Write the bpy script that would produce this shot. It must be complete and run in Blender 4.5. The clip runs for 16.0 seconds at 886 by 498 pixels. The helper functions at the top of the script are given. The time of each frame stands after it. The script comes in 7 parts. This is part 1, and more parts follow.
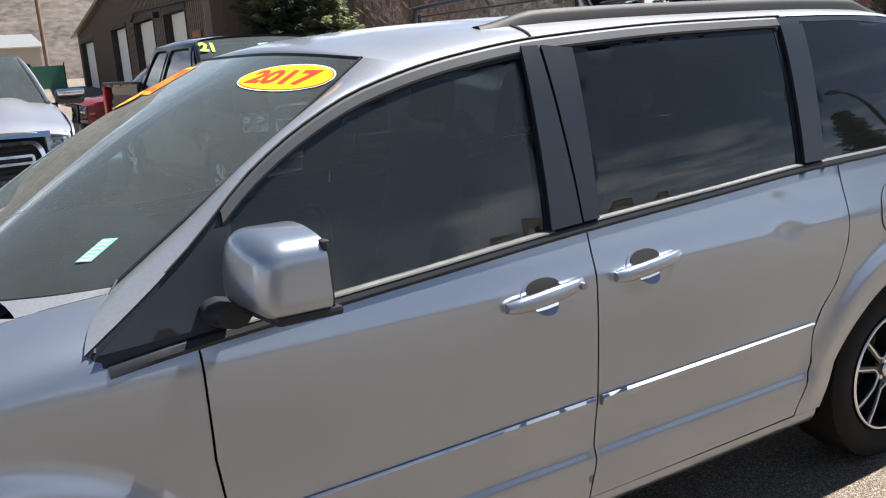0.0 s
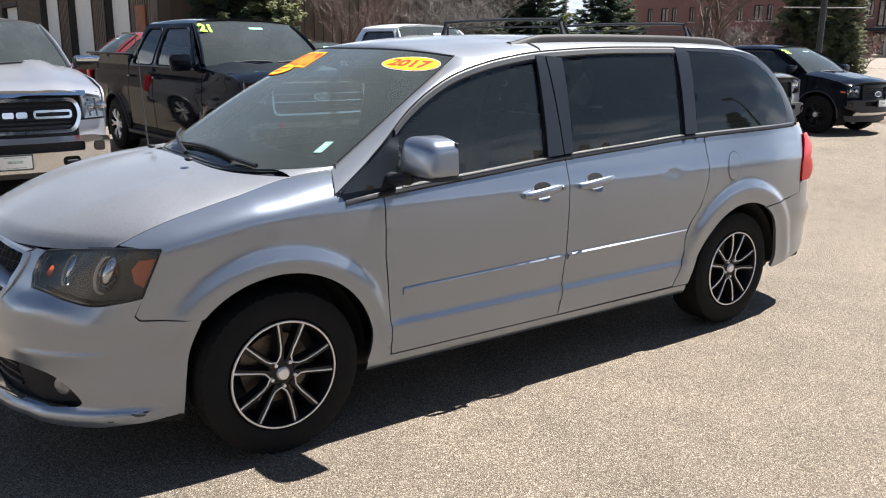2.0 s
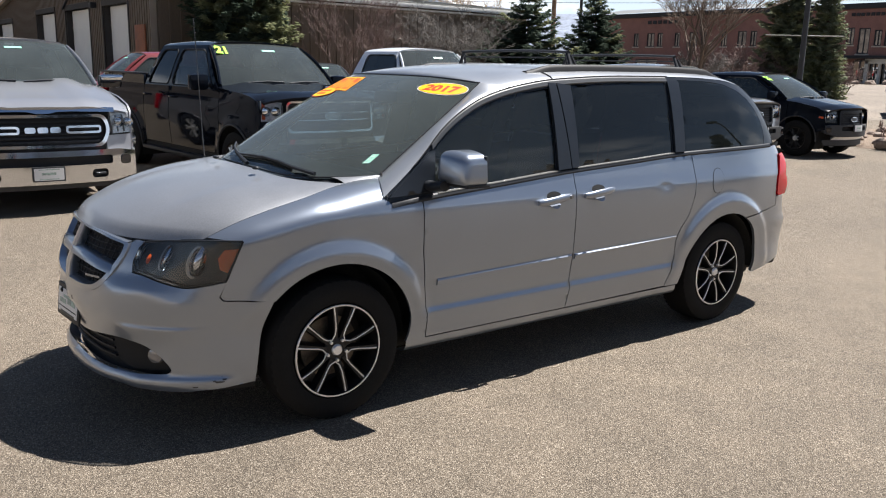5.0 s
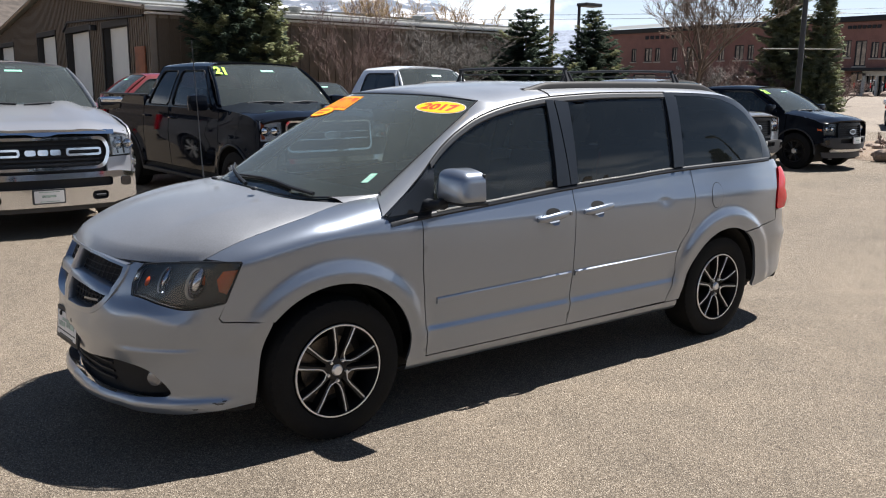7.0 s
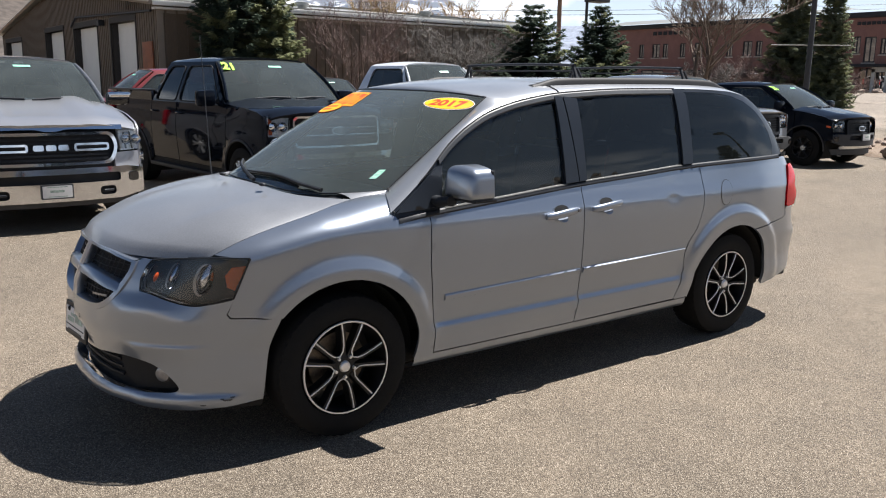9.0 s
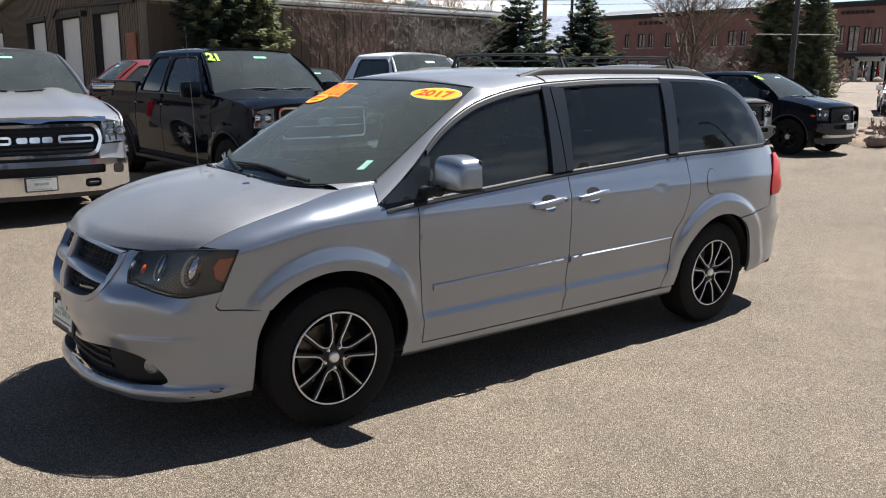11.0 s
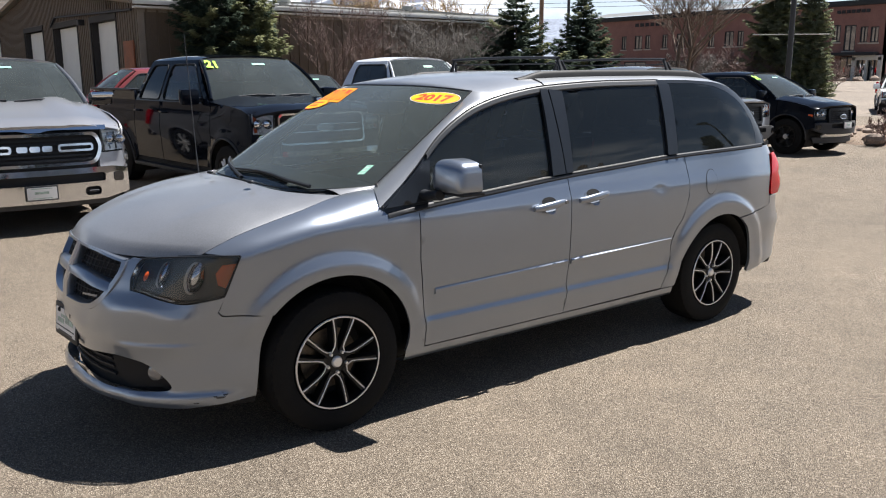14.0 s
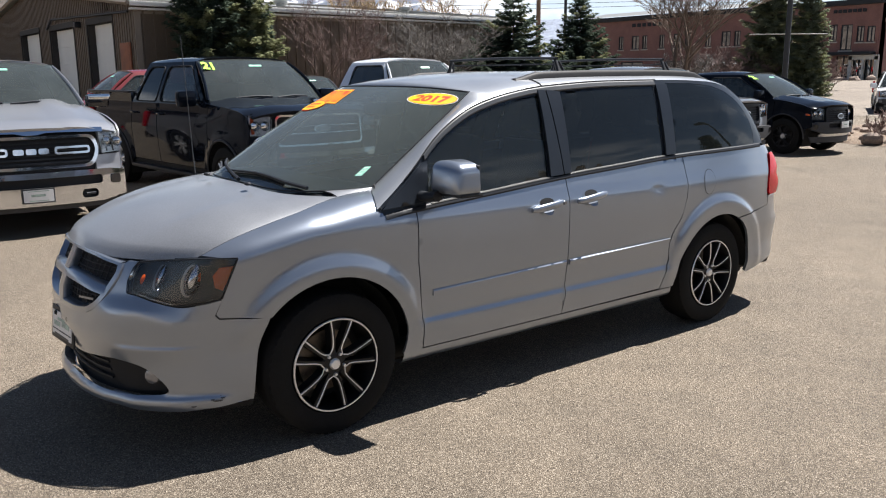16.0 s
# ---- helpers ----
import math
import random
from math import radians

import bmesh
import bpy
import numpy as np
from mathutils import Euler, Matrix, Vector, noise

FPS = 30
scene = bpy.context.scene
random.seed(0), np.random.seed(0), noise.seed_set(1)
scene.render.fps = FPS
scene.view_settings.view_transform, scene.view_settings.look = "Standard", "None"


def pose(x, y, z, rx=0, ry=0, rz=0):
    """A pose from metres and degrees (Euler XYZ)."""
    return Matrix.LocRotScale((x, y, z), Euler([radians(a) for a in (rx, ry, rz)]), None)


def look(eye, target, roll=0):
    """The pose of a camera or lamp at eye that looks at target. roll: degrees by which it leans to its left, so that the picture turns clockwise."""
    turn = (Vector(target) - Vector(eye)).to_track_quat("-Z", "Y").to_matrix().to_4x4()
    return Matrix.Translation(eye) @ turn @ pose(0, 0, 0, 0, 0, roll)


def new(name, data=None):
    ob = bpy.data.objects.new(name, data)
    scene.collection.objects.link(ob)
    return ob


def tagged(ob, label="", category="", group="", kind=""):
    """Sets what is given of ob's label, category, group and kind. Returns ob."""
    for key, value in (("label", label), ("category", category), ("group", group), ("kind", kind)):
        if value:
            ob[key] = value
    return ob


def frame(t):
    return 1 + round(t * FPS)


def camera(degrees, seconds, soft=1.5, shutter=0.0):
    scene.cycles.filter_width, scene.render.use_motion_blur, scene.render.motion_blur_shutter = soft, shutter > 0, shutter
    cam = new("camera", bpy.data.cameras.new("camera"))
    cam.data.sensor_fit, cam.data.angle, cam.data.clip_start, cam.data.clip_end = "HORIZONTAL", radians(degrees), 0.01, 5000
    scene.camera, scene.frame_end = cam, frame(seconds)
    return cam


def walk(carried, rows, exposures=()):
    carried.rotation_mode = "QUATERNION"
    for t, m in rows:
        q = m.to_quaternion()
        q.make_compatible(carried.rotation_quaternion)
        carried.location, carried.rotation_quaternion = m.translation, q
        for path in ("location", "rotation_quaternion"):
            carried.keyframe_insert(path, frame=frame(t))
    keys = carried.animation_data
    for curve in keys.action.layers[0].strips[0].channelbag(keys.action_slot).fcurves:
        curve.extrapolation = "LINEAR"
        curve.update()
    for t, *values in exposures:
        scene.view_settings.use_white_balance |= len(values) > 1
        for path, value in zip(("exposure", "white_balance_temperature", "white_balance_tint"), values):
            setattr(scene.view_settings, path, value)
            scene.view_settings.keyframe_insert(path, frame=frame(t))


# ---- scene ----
cam = camera(57.0, 16.0, 1.1)
PATH = [
    (0, (-1.411, -2.671, 1.663), (-0.456, -0.976, 1.199), -3.5),
    (0.5, (-1.834, -3.042, 1.7), (-0.79, -1.396, 1.254), -1.4),
    (1, (-2.174, -3.395, 1.732), (-1.094, -1.771, 1.285), 0.2),
    (1.5, (-2.559, -3.616, 1.715), (-1.426, -2.033, 1.256), 1.0),
    (2, (-2.875, -3.917, 1.714), (-1.741, -2.342, 1.23), 0.7),
    (2.5, (-3.164, -4.085, 1.732), (-2.029, -2.512, 1.248), -0.1),
    (3, (-3.368, -4.188, 1.75), (-2.197, -2.634, 1.286), -0.6),
    (5.5, (-3.431, -4.311, 1.748), (-2.265, -2.744, 1.318), 1.6),
    (6, (-3.433, -4.312, 1.754), (-2.261, -2.744, 1.343), 1.4),
    (6.5, (-3.424, -4.306, 1.756), (-2.25, -2.737, 1.357), 1.1),
    (7, (-3.416, -4.306, 1.755), (-2.246, -2.733, 1.359), 0.7),
    (7.5, (-3.415, -4.304, 1.755), (-2.254, -2.727, 1.351), 0.5),
    (8, (-3.415, -4.302, 1.762), (-2.257, -2.72, 1.364), 0.3),
    (8.5, (-3.423, -4.297, 1.761), (-2.263, -2.715, 1.37), 0.5),
    (9, (-3.417, -4.292, 1.757), (-2.261, -2.712, 1.351), 0.8),
    (9.5, (-3.411, -4.291, 1.755), (-2.245, -2.724, 1.328), 0.9),
    (12, (-3.439, -4.298, 1.756), (-2.258, -2.741, 1.329), 0.6),
    (12.5, (-3.44, -4.297, 1.755), (-2.263, -2.739, 1.323), 0.7),
    (13, (-3.438, -4.297, 1.755), (-2.258, -2.741, 1.324), 0.6),
    (13.5, (-3.441, -4.305, 1.754), (-2.258, -2.75, 1.33), 0.3),
    (14, (-3.442, -4.304, 1.756), (-2.261, -2.745, 1.338), -0.1),
    (14.5, (-3.443, -4.299, 1.755), (-2.263, -2.737, 1.345), -0.3),
    (15, (-3.439, -4.295, 1.757), (-2.257, -2.734, 1.348), -0.5),
    (15.5, (-3.434, -4.296, 1.758), (-2.251, -2.738, 1.343), -0.5),
    (16, (-3.433, -4.292, 1.756), (-2.248, -2.736, 1.34), -0.3),
]
walk(cam, [(t, look(eye, target, roll)) for t, eye, target, roll in PATH], [(0.0, 1.60), (1.5, 1.55), (3.0, 1.42), (5.5, 1.11), (16.0, 1.12)])

# ---- world, sun, exposure ----
SUN_TO = Vector((0.55, -0.022, 1.0)).normalized()
world = bpy.data.worlds.new("sky")
scene.world = world
world.use_nodes = True
wn, wl = world.node_tree.nodes, world.node_tree.links
wn.clear()
sky = wn.new("ShaderNodeTexSky")
sky.sky_type, sky.sun_disc = "NISHITA", False
sky.sun_elevation, sky.sun_rotation = math.asin(SUN_TO.z), math.atan2(SUN_TO.x, SUN_TO.y)
sky.altitude, sky.dust_density = 2000, 0.6
w_co = wn.new("ShaderNodeTexCoord")
w_map = wn.new("ShaderNodeMapping")
w_map.inputs["Scale"].default_value = (2.2, 2.2, 7.0)
w_noise = wn.new("ShaderNodeTexNoise")
w_noise.inputs["Scale"].default_value, w_noise.inputs["Detail"].default_value, w_noise.inputs["Roughness"].default_value = 1.6, 7.0, 0.6
w_ramp = wn.new("ShaderNodeValToRGB")
w_ramp.color_ramp.elements[0].position, w_ramp.color_ramp.elements[1].position = 0.50, 0.66
# broken cloud low over the hills, clear overhead
w_low = wn.new("ShaderNodeMapRange")
w_low.interpolation_type = "SMOOTHSTEP"
w_low.inputs["From Min"].default_value, w_low.inputs["From Max"].default_value = 0.13, 0.38
w_low.inputs["To Min"].default_value, w_low.inputs["To Max"].default_value = 1.0, 0.0
w_mul = wn.new("ShaderNodeMath")
w_mul.operation = "MULTIPLY"
w_mix = wn.new("ShaderNodeMixRGB")
w_mix.inputs["Color2"].default_value = (18.0, 18.4, 19.0, 1)
# pale haze towards the horizon
w_sep = wn.new("ShaderNodeSeparateXYZ")
w_haze = wn.new("ShaderNodeMapRange")
w_haze.interpolation_type = "SMOOTHSTEP"
w_haze.inputs["From Min"].default_value, w_haze.inputs["From Max"].default_value = 0.0, 0.28
w_haze.inputs["To Min"].default_value, w_haze.inputs["To Max"].default_value = 0.85, 0.0
w_fog = wn.new("ShaderNodeMixRGB")
w_fog.inputs["Color2"].default_value = (11.5, 13.2, 15.4, 1)
w_bg = wn.new("ShaderNodeBackground")
w_bg.inputs["Strength"].default_value = 0.0395
w_out = wn.new("ShaderNodeOutputWorld")
wl.new(w_co.outputs["Generated"], w_map.inputs["Vector"])
wl.new(w_map.outputs["Vector"], w_noise.inputs["Vector"])
wl.new(w_noise.outputs["Fac"], w_ramp.inputs["Fac"])
wl.new(w_co.outputs["Generated"], w_sep.inputs["Vector"])
wl.new(w_sep.outputs["Z"], w_haze.inputs["Value"])
wl.new(w_haze.outputs["Result"], w_fog.inputs["Fac"])
wl.new(sky.outputs["Color"], w_fog.inputs["Color1"])
wl.new(w_sep.outputs["Z"], w_low.inputs["Value"])
wl.new(w_ramp.outputs["Color"], w_mul.inputs[0])
wl.new(w_low.outputs["Result"], w_mul.inputs[1])
wl.new(w_mul.outputs[0], w_mix.inputs["Fac"])
wl.new(w_fog.outputs["Color"], w_mix.inputs["Color1"])
wl.new(w_mix.outputs["Color"], w_bg.inputs["Color"])
wl.new(w_bg.outputs["Background"], w_out.inputs["Surface"])
sun_data = bpy.data.lights.new("sun", "SUN")
sun_data.energy, sun_data.angle, sun_data.color = 5.0, radians(0.53), (1.0, 0.967, 0.938)
sun = new("sun", sun_data)
sun.matrix_world = look(SUN_TO * 40, (0, 0, 0))


# ---- materials ----
def ramp_node(nt, fac, stops):
    r = nt.nodes.new("ShaderNodeValToRGB")
    while len(r.color_ramp.elements) < len(stops):
        r.color_ramp.elements.new(0.5)
    for e, (p, c) in zip(r.color_ramp.elements, stops):
        e.position, e.color = p, (*c, 1) if len(c) == 3 else c
    nt.links.new(fac, r.inputs["Fac"])
    return r.outputs["Color"]


def noise_node(nt, scale, detail=4.0, rough=0.55, stretch=None, kind="object"):
    co = nt.nodes.new("ShaderNodeTexCoord")
    n = nt.nodes.new("ShaderNodeTexNoise")
    n.inputs["Scale"].default_value, n.inputs["Detail"].default_value, n.inputs["Roughness"].default_value = scale, detail, rough
    src = co.outputs["Object"] if kind == "object" else co.outputs["Generated"]
    if stretch:
        m = nt.nodes.new("ShaderNodeMapping")
        m.inputs["Scale"].default_value = stretch
        nt.links.new(src, m.inputs["Vector"])
        src = m.outputs["Vector"]
    nt.links.new(src, n.inputs["Vector"])
    return n.outputs["Fac"]


def material(name, color, rough=0.5, metal=0.0, vary=0.12, scale=6.0, fine=60.0, bump=0.0, coat=0.0, spec=0.5, stretch=None, rough_vary=0.08, coat_rough=0.04):
    """Principled surface with broad stains and fine grain in colour, roughness and relief."""
    m = bpy.data.materials.new(name)
    m.use_nodes = True
    nt = m.node_tree
    p = nt.nodes["Principled BSDF"]
    broad, grain = noise_node(nt, scale, 5.0, 0.6, stretch), noise_node(nt, fine, 3.0, 0.5, stretch)
    mixf = nt.nodes.new("ShaderNodeMath")
    mixf.operation = "ADD"
    half = nt.nodes.new("ShaderNodeMath")
    half.operation, half.inputs[1].default_value = "MULTIPLY", 0.5
    nt.links.new(broad, mixf.inputs[0])
    nt.links.new(grain, mixf.inputs[1])
    nt.links.new(mixf.outputs[0], half.inputs[0])
    lo, hi = [max(0.0, c * (1 - vary * 1.6)) for c in color], [min(1.0, c * (1 + vary * 1.6)) for c in color]
    nt.links.new(ramp_node(nt, half.outputs[0], [(0.3, lo), (0.7, hi)]), p.inputs["Base Color"])
    rr = nt.nodes.new("ShaderNodeMapRange")
    rr.inputs["To Min"].default_value, rr.inputs["To Max"].default_value = max(0.02, rough - rough_vary), min(1.0, rough + rough_vary)
    nt.links.new(broad, rr.inputs["Value"])
    nt.links.new(rr.outputs["Result"], p.inputs["Roughness"])
    p.inputs["Metallic"].default_value = metal
    p.inputs["Coat Weight"].default_value, p.inputs["Coat Roughness"].default_value = coat, coat_rough
    p.inputs["Specular IOR Level"].default_value = spec
    if bump:
        b = nt.nodes.new("ShaderNodeBump")
        b.inputs["Strength"].default_value, b.inputs["Distance"].default_value = bump, 0.004
        nt.links.new(grain, b.inputs["Height"])
        nt.links.new(b.outputs["Normal"], p.inputs["Normal"])
    return m


def glass_material(name, tint, ior=1.5, rough=0.0, dust_sheen=0.0):
    """A thin pane: a tinted see-through sheet under a clear reflection."""
    m = bpy.data.materials.new(name)
    m.use_nodes = True
    nt = m.node_tree
    nt.nodes.clear()
    out, mix = nt.nodes.new("ShaderNodeOutputMaterial"), nt.nodes.new("ShaderNodeMixShader")
    fr, tr, gl = nt.nodes.new("ShaderNodeFresnel"), nt.nodes.new("ShaderNodeBsdfTransparent"), nt.nodes.new("ShaderNodeBsdfGlossy")
    fr.inputs["IOR"].default_value = ior
    tr.inputs["Color"].default_value = (*tint, 1)
    gl.inputs["Roughness"].default_value = rough
    nt.links.new(fr.outputs[0], mix.inputs["Fac"])
    nt.links.new(tr.outputs[0], mix.inputs[1])
    nt.links.new(gl.outputs[0], mix.inputs[2])
    last = mix.outputs[0]
    # green-grey film: dust, plus sky reflection painted as diffuse colour
    if dust_sheen:
        film, df = nt.nodes.new("ShaderNodeMixShader"), nt.nodes.new("ShaderNodeBsdfDiffuse")
        df.inputs["Color"].default_value = (0.52, 0.60, 0.57, 1)
        rr = nt.nodes.new("ShaderNodeMapRange")
        rr.inputs["From Min"].default_value, rr.inputs["From Max"].default_value = 0.3, 0.7
        rr.inputs["To Min"].default_value, rr.inputs["To Max"].default_value = dust_sheen*0.8, dust_sheen*1.2
        nt.links.new(noise_node(nt, 2.5, 6.0, 0.65), rr.inputs["Value"])
        nt.links.new(rr.outputs["Result"], film.inputs["Fac"])
        nt.links.new(last, film.inputs[1])
        nt.links.new(df.outputs[0], film.inputs[2])
        last = film.outputs[0]
    nt.links.new(last, out.inputs["Surface"])
    return m


def ground_material(name, base, dark, light, scale_grain=150.0, stain=0.35):
    """Worn paving: pale and dark stones in a binder, broad traffic stains, fine relief."""
    m = bpy.data.materials.new(name)
    m.use_nodes = True
    nt = m.node_tree
    p = nt.nodes["Principled BSDF"]
    co = nt.nodes.new("ShaderNodeTexCoord")
    v = nt.nodes.new("ShaderNodeTexVoronoi")
    v.inputs["Scale"].default_value = scale_grain
    nt.links.new(co.outputs["Object"], v.inputs["Vector"])
    sep = nt.nodes.new("ShaderNodeSeparateColor")
    nt.links.new(v.outputs["Color"], sep.inputs["Color"])
    stones = ramp_node(nt, sep.outputs[0], [(0.0, dark), (0.28, dark), (0.38, base), (0.80, base), (0.92, light), (1.0, light)])
    big, mid = noise_node(nt, 0.35, 6.0, 0.62), noise_node(nt, 3.0, 5.0, 0.6)
    lo = 1 - stain
    t1 = ramp_node(nt, big, [(0.3, (lo, lo, lo)), (0.65, (1.08, 1.07, 1.05))])
    t2 = ramp_node(nt, mid, [(0.3, (0.88, 0.88, 0.88)), (0.7, (1.08, 1.07, 1.06))])
    col = stones
    for t in (t1, t2):
        mx = nt.nodes.new("ShaderNodeMixRGB")
        mx.blend_type, mx.inputs["Fac"].default_value = "MULTIPLY", 1.0
        nt.links.new(col, mx.inputs["Color1"])
        nt.links.new(t, mx.inputs["Color2"])
        col = mx.outputs["Color"]
    nt.links.new(col, p.inputs["Base Color"])
    p.inputs["Roughness"].default_value = 0.85
    p.inputs["Specular IOR Level"].default_value = 0.3
    b = nt.nodes.new("ShaderNodeBump")
    b.inputs["Strength"].default_value, b.inputs["Distance"].default_value = 0.8, 0.006
    nt.links.new(v.outputs["Distance"], b.inputs["Height"])
    nt.links.new(b.outputs["Normal"], p.inputs["Normal"])
    return m


M = {}
M["silver"] = material("silver_paint", (0.268, 0.302, 0.358), 0.30, 0.76, 0.02, 2.0, 900.0, 0.0, 1.0, rough_vary=0.02, coat_rough=0.09)
M["silver_dusty"] = material("dusty_silver_paint", (0.232, 0.240, 0.256), 0.42, 0.45, 0.12, 1.7, 160.0, 0.0, 0.7, rough_vary=0.07, coat_rough=0.14)
# dusty silver, lightened to paint in the sky glare on roof and pillars
M["silver_roof"] = material("dusty_glare_silver", (0.31, 0.325, 0.350), 0.38, 0.55, 0.08, 1.7, 160.0, 0.0, 0.8, rough_vary=0.05, coat_rough=0.10)
M["ram_silver"] = material("pale_silver_paint", (0.32, 0.325, 0.345), 0.36, 0.5, 0.02, 2.0, 700.0, 0.0, 1.0, rough_vary=0.03)
M["black_paint"] = material("black_paint", (0.006, 0.008, 0.013), 0.05, 0.0, 0.1, 2.0, 300.0, 0.0, 0.0, spec=0.11, rough_vary=0.03)
M["white_paint"] = material("white_paint", (0.78, 0.79, 0.80), 0.35, 0.0, 0.03, 2.0, 300.0, 0.0, 1.0)
M["grey_paint"] = material("grey_paint", (0.20, 0.205, 0.215), 0.35, 0.6, 0.03, 2.0, 500.0, 0.0, 1.0)
M["red_paint"] = material("red_paint", (0.17, 0.018, 0.020), 0.35, 0.1, 0.05, 2.0, 300.0, 0.0, 1.0)
M["trim"] = material("black_trim", (0.015, 0.017, 0.021), 0.50, 0.0, 0.15, 8.0, 300.0, 0.02, spec=0.30)
M["pillar_black"] = material("satin_black_pillar", (0.016, 0.020, 0.027), 0.34, 0.0, 0.08, 4.0, 300.0, spec=0.35)
# grey that stands in for the reflection on the black rubber
M["belt_strip"] = material("rubber_sheen_strip", (0.095, 0.094, 0.088), 0.45, 0.1, 0.08, 6.0, 120.0)
M["moulding"] = material("satin_grey_moulding", (0.050, 0.053, 0.058), 0.45, 0.0, 0.04, 4.0, 200.0)
M["gloss_trim"] = material("gloss_black_trim", (0.012, 0.012, 0.014), 0.12, 0.0, 0.1, 6.0, 200.0, 0.0, 0.5)
M["rubber"] = material("tyre_rubber", (0.011, 0.0108, 0.0105), 0.80, 0.0, 0.25, 7.0, 180.0, 0.15, spec=0.18)
M["plastic"] = material("grey_black_plastic", (0.035, 0.035, 0.037), 0.6, 0.0, 0.15, 9.0, 250.0, 0.05)
M["chrome"] = material("chrome", (0.66, 0.67, 0.70), 0.08, 1.0, 0.02, 4.0, 90.0, rough_vary=0.03)
M["alloy"] = material("machined_alloy", (0.86, 0.86, 0.86), 0.36, 0.7, 0.04, 12.0, 300.0, rough_vary=0.05)
M["wheel_black"] = material("wheel_black", (0.010, 0.010, 0.011), 0.42, 0.0, 0.2, 12.0, 200.0, 0.0, 0.12, 0.3)
M["brake"] = material("brake_steel", (0.17, 0.14, 0.11), 0.45, 0.8, 0.25, 20.0, 160.0, 0.05)
M["shut"] = material("panel_gap", (0.010, 0.010, 0.011), 0.8, 0.0, 0.1)
M["under"] = material("underbody", (0.016, 0.015, 0.014), 0.9, 0.0, 0.3, 8.0)
M["lamp_red"] = material("red_lens", (0.44, 0.003, 0.008), 0.22, 0.0, 0.12, 14.0, 160.0, 0.0, 0.0, 0.25)
M["lamp_amber"] = material("amber_lens", (0.66, 0.10, 0.015), 0.14, 0.0, 0.08, 30.0, 160.0, 0.1, 1.0)
M["lamp_bright"] = material("bright_headlamp_housing", (0.74, 0.75, 0.78), 0.28, 0.25, 0.25, 14.0, 60.0)
M["lamp_chrome"] = material("bright_lamp_reflector", (0.80, 0.81, 0.84), 0.22, 0.55, 0.15, 22.0, 60.0)
M["fog_glass"] = material("fog_lamp_glass", (0.25, 0.25, 0.26), 0.12, 0.5, 0.1, 14.0)
M["lamp_house"] = material("headlamp_housing", (0.040, 0.046, 0.052), 0.22, 0.2, 0.2, 14.0, 120.0)
M["yellow"] = material("yellow_sticker", (0.86, 0.50, 0.01), 0.4, 0.0, 0.03, 20.0)
M["red_ink"] = material("red_ink", (0.66, 0.05, 0.015), 0.45, 0.0, 0.05, 30.0)
M["orange"] = material("orange_sticker", (0.86, 0.24, 0.015), 0.4, 0.0, 0.05, 30.0)
M["white_ink"] = material("white_print", (0.80, 0.80, 0.78), 0.45, 0.0, 0.03, 30.0)
M["green_ink"] = material("pale_green_print", (0.27, 0.62, 0.48), 0.45, 0.0, 0.08, 40.0)
M["card_green"] = material("faded_green_print", (0.40, 0.50, 0.43), 0.5, 0.0, 0.3, 30.0)
M["dark_ink"] = material("dark_print", (0.05, 0.055, 0.06), 0.5, 0.0, 0.1, 40.0)
M["lime"] = material("lime_marker", (0.40, 0.86, 0.03), 0.5, 0.0, 0.05, 30.0)
M["cloth"] = material("seat_cloth", (0.016, 0.017, 0.019), 0.9, 0.0, 0.2, 12.0, 240.0, 0.2)
M["dash"] = material("dashboard_vinyl", (0.022, 0.022, 0.024), 0.65, 0.0, 0.15, 10.0, 260.0, 0.15)
M["glass_front"] = glass_material("windscreen_glass", (0.66, 0.76, 0.75), 1.80, dust_sheen=0.090)
M["glass_tint"] = glass_material("privacy_glass", (0.06, 0.070, 0.075), 1.55, dust_sheen=0.014)
M["glass_door"] = glass_material("door_glass", (0.36, 0.45, 0.47), 1.6, dust_sheen=0.022)
M["glass_office"] = glass_material("office_window_glass", (0.10, 0.12, 0.13), 5.0)
M["rail_black"] = material("matt_black_rail", (0.016, 0.016, 0.017), 0.6, 0.0, 0.15, 8.0, 200.0, 0.03, spec=0.25)
M["glass_clear"] = glass_material("lamp_cover", (0.80, 0.82, 0.84), 1.55, dust_sheen=0.015)
M["glass_far"] = glass_material("far_car_glass", (0.30, 0.38, 0.38), 1.7, dust_sheen=0.055)
# far windscreens: a stronger film paints in the pale sky reflection
M["glass_far_screen"] = glass_material("sky_sheen_far_windscreen", (0.40, 0.50, 0.50), 1.9, dust_sheen=0.065)
M["asphalt"] = ground_material("pale_worn_asphalt", (0.178, 0.145, 0.109), (0.079, 0.064, 0.049), (0.385, 0.333, 0.266), 230.0, 0.20)
M["road"] = ground_material("sunlit_road", (0.235, 0.20, 0.165), (0.16, 0.135, 0.11), (0.32, 0.28, 0.24), 60.0, 0.2)
M["soil"] = ground_material("dry_soil", (0.21, 0.15, 0.105), (0.09, 0.065, 0.045), (0.34, 0.28, 0.22), 40.0, 0.4)
M["brown_metal"] = material("brown_ribbed_metal", (0.125, 0.092, 0.066), 0.55, 0.2, 0.10, 0.8, 20.0, 0.0, stretch=(1, 1, 0.25))
M["tan_trim"] = material("tan_metal_trim", (0.22, 0.18, 0.145), 0.5, 0.2, 0.1, 2.0)
M["roof_metal"] = material("pale_metal_roof", (0.30, 0.30, 0.28), 0.4, 0.5, 0.08, 1.5)
M["door_white"] = material("white_door_panel", (0.66, 0.65, 0.62), 0.55, 0.0, 0.05, 1.5)
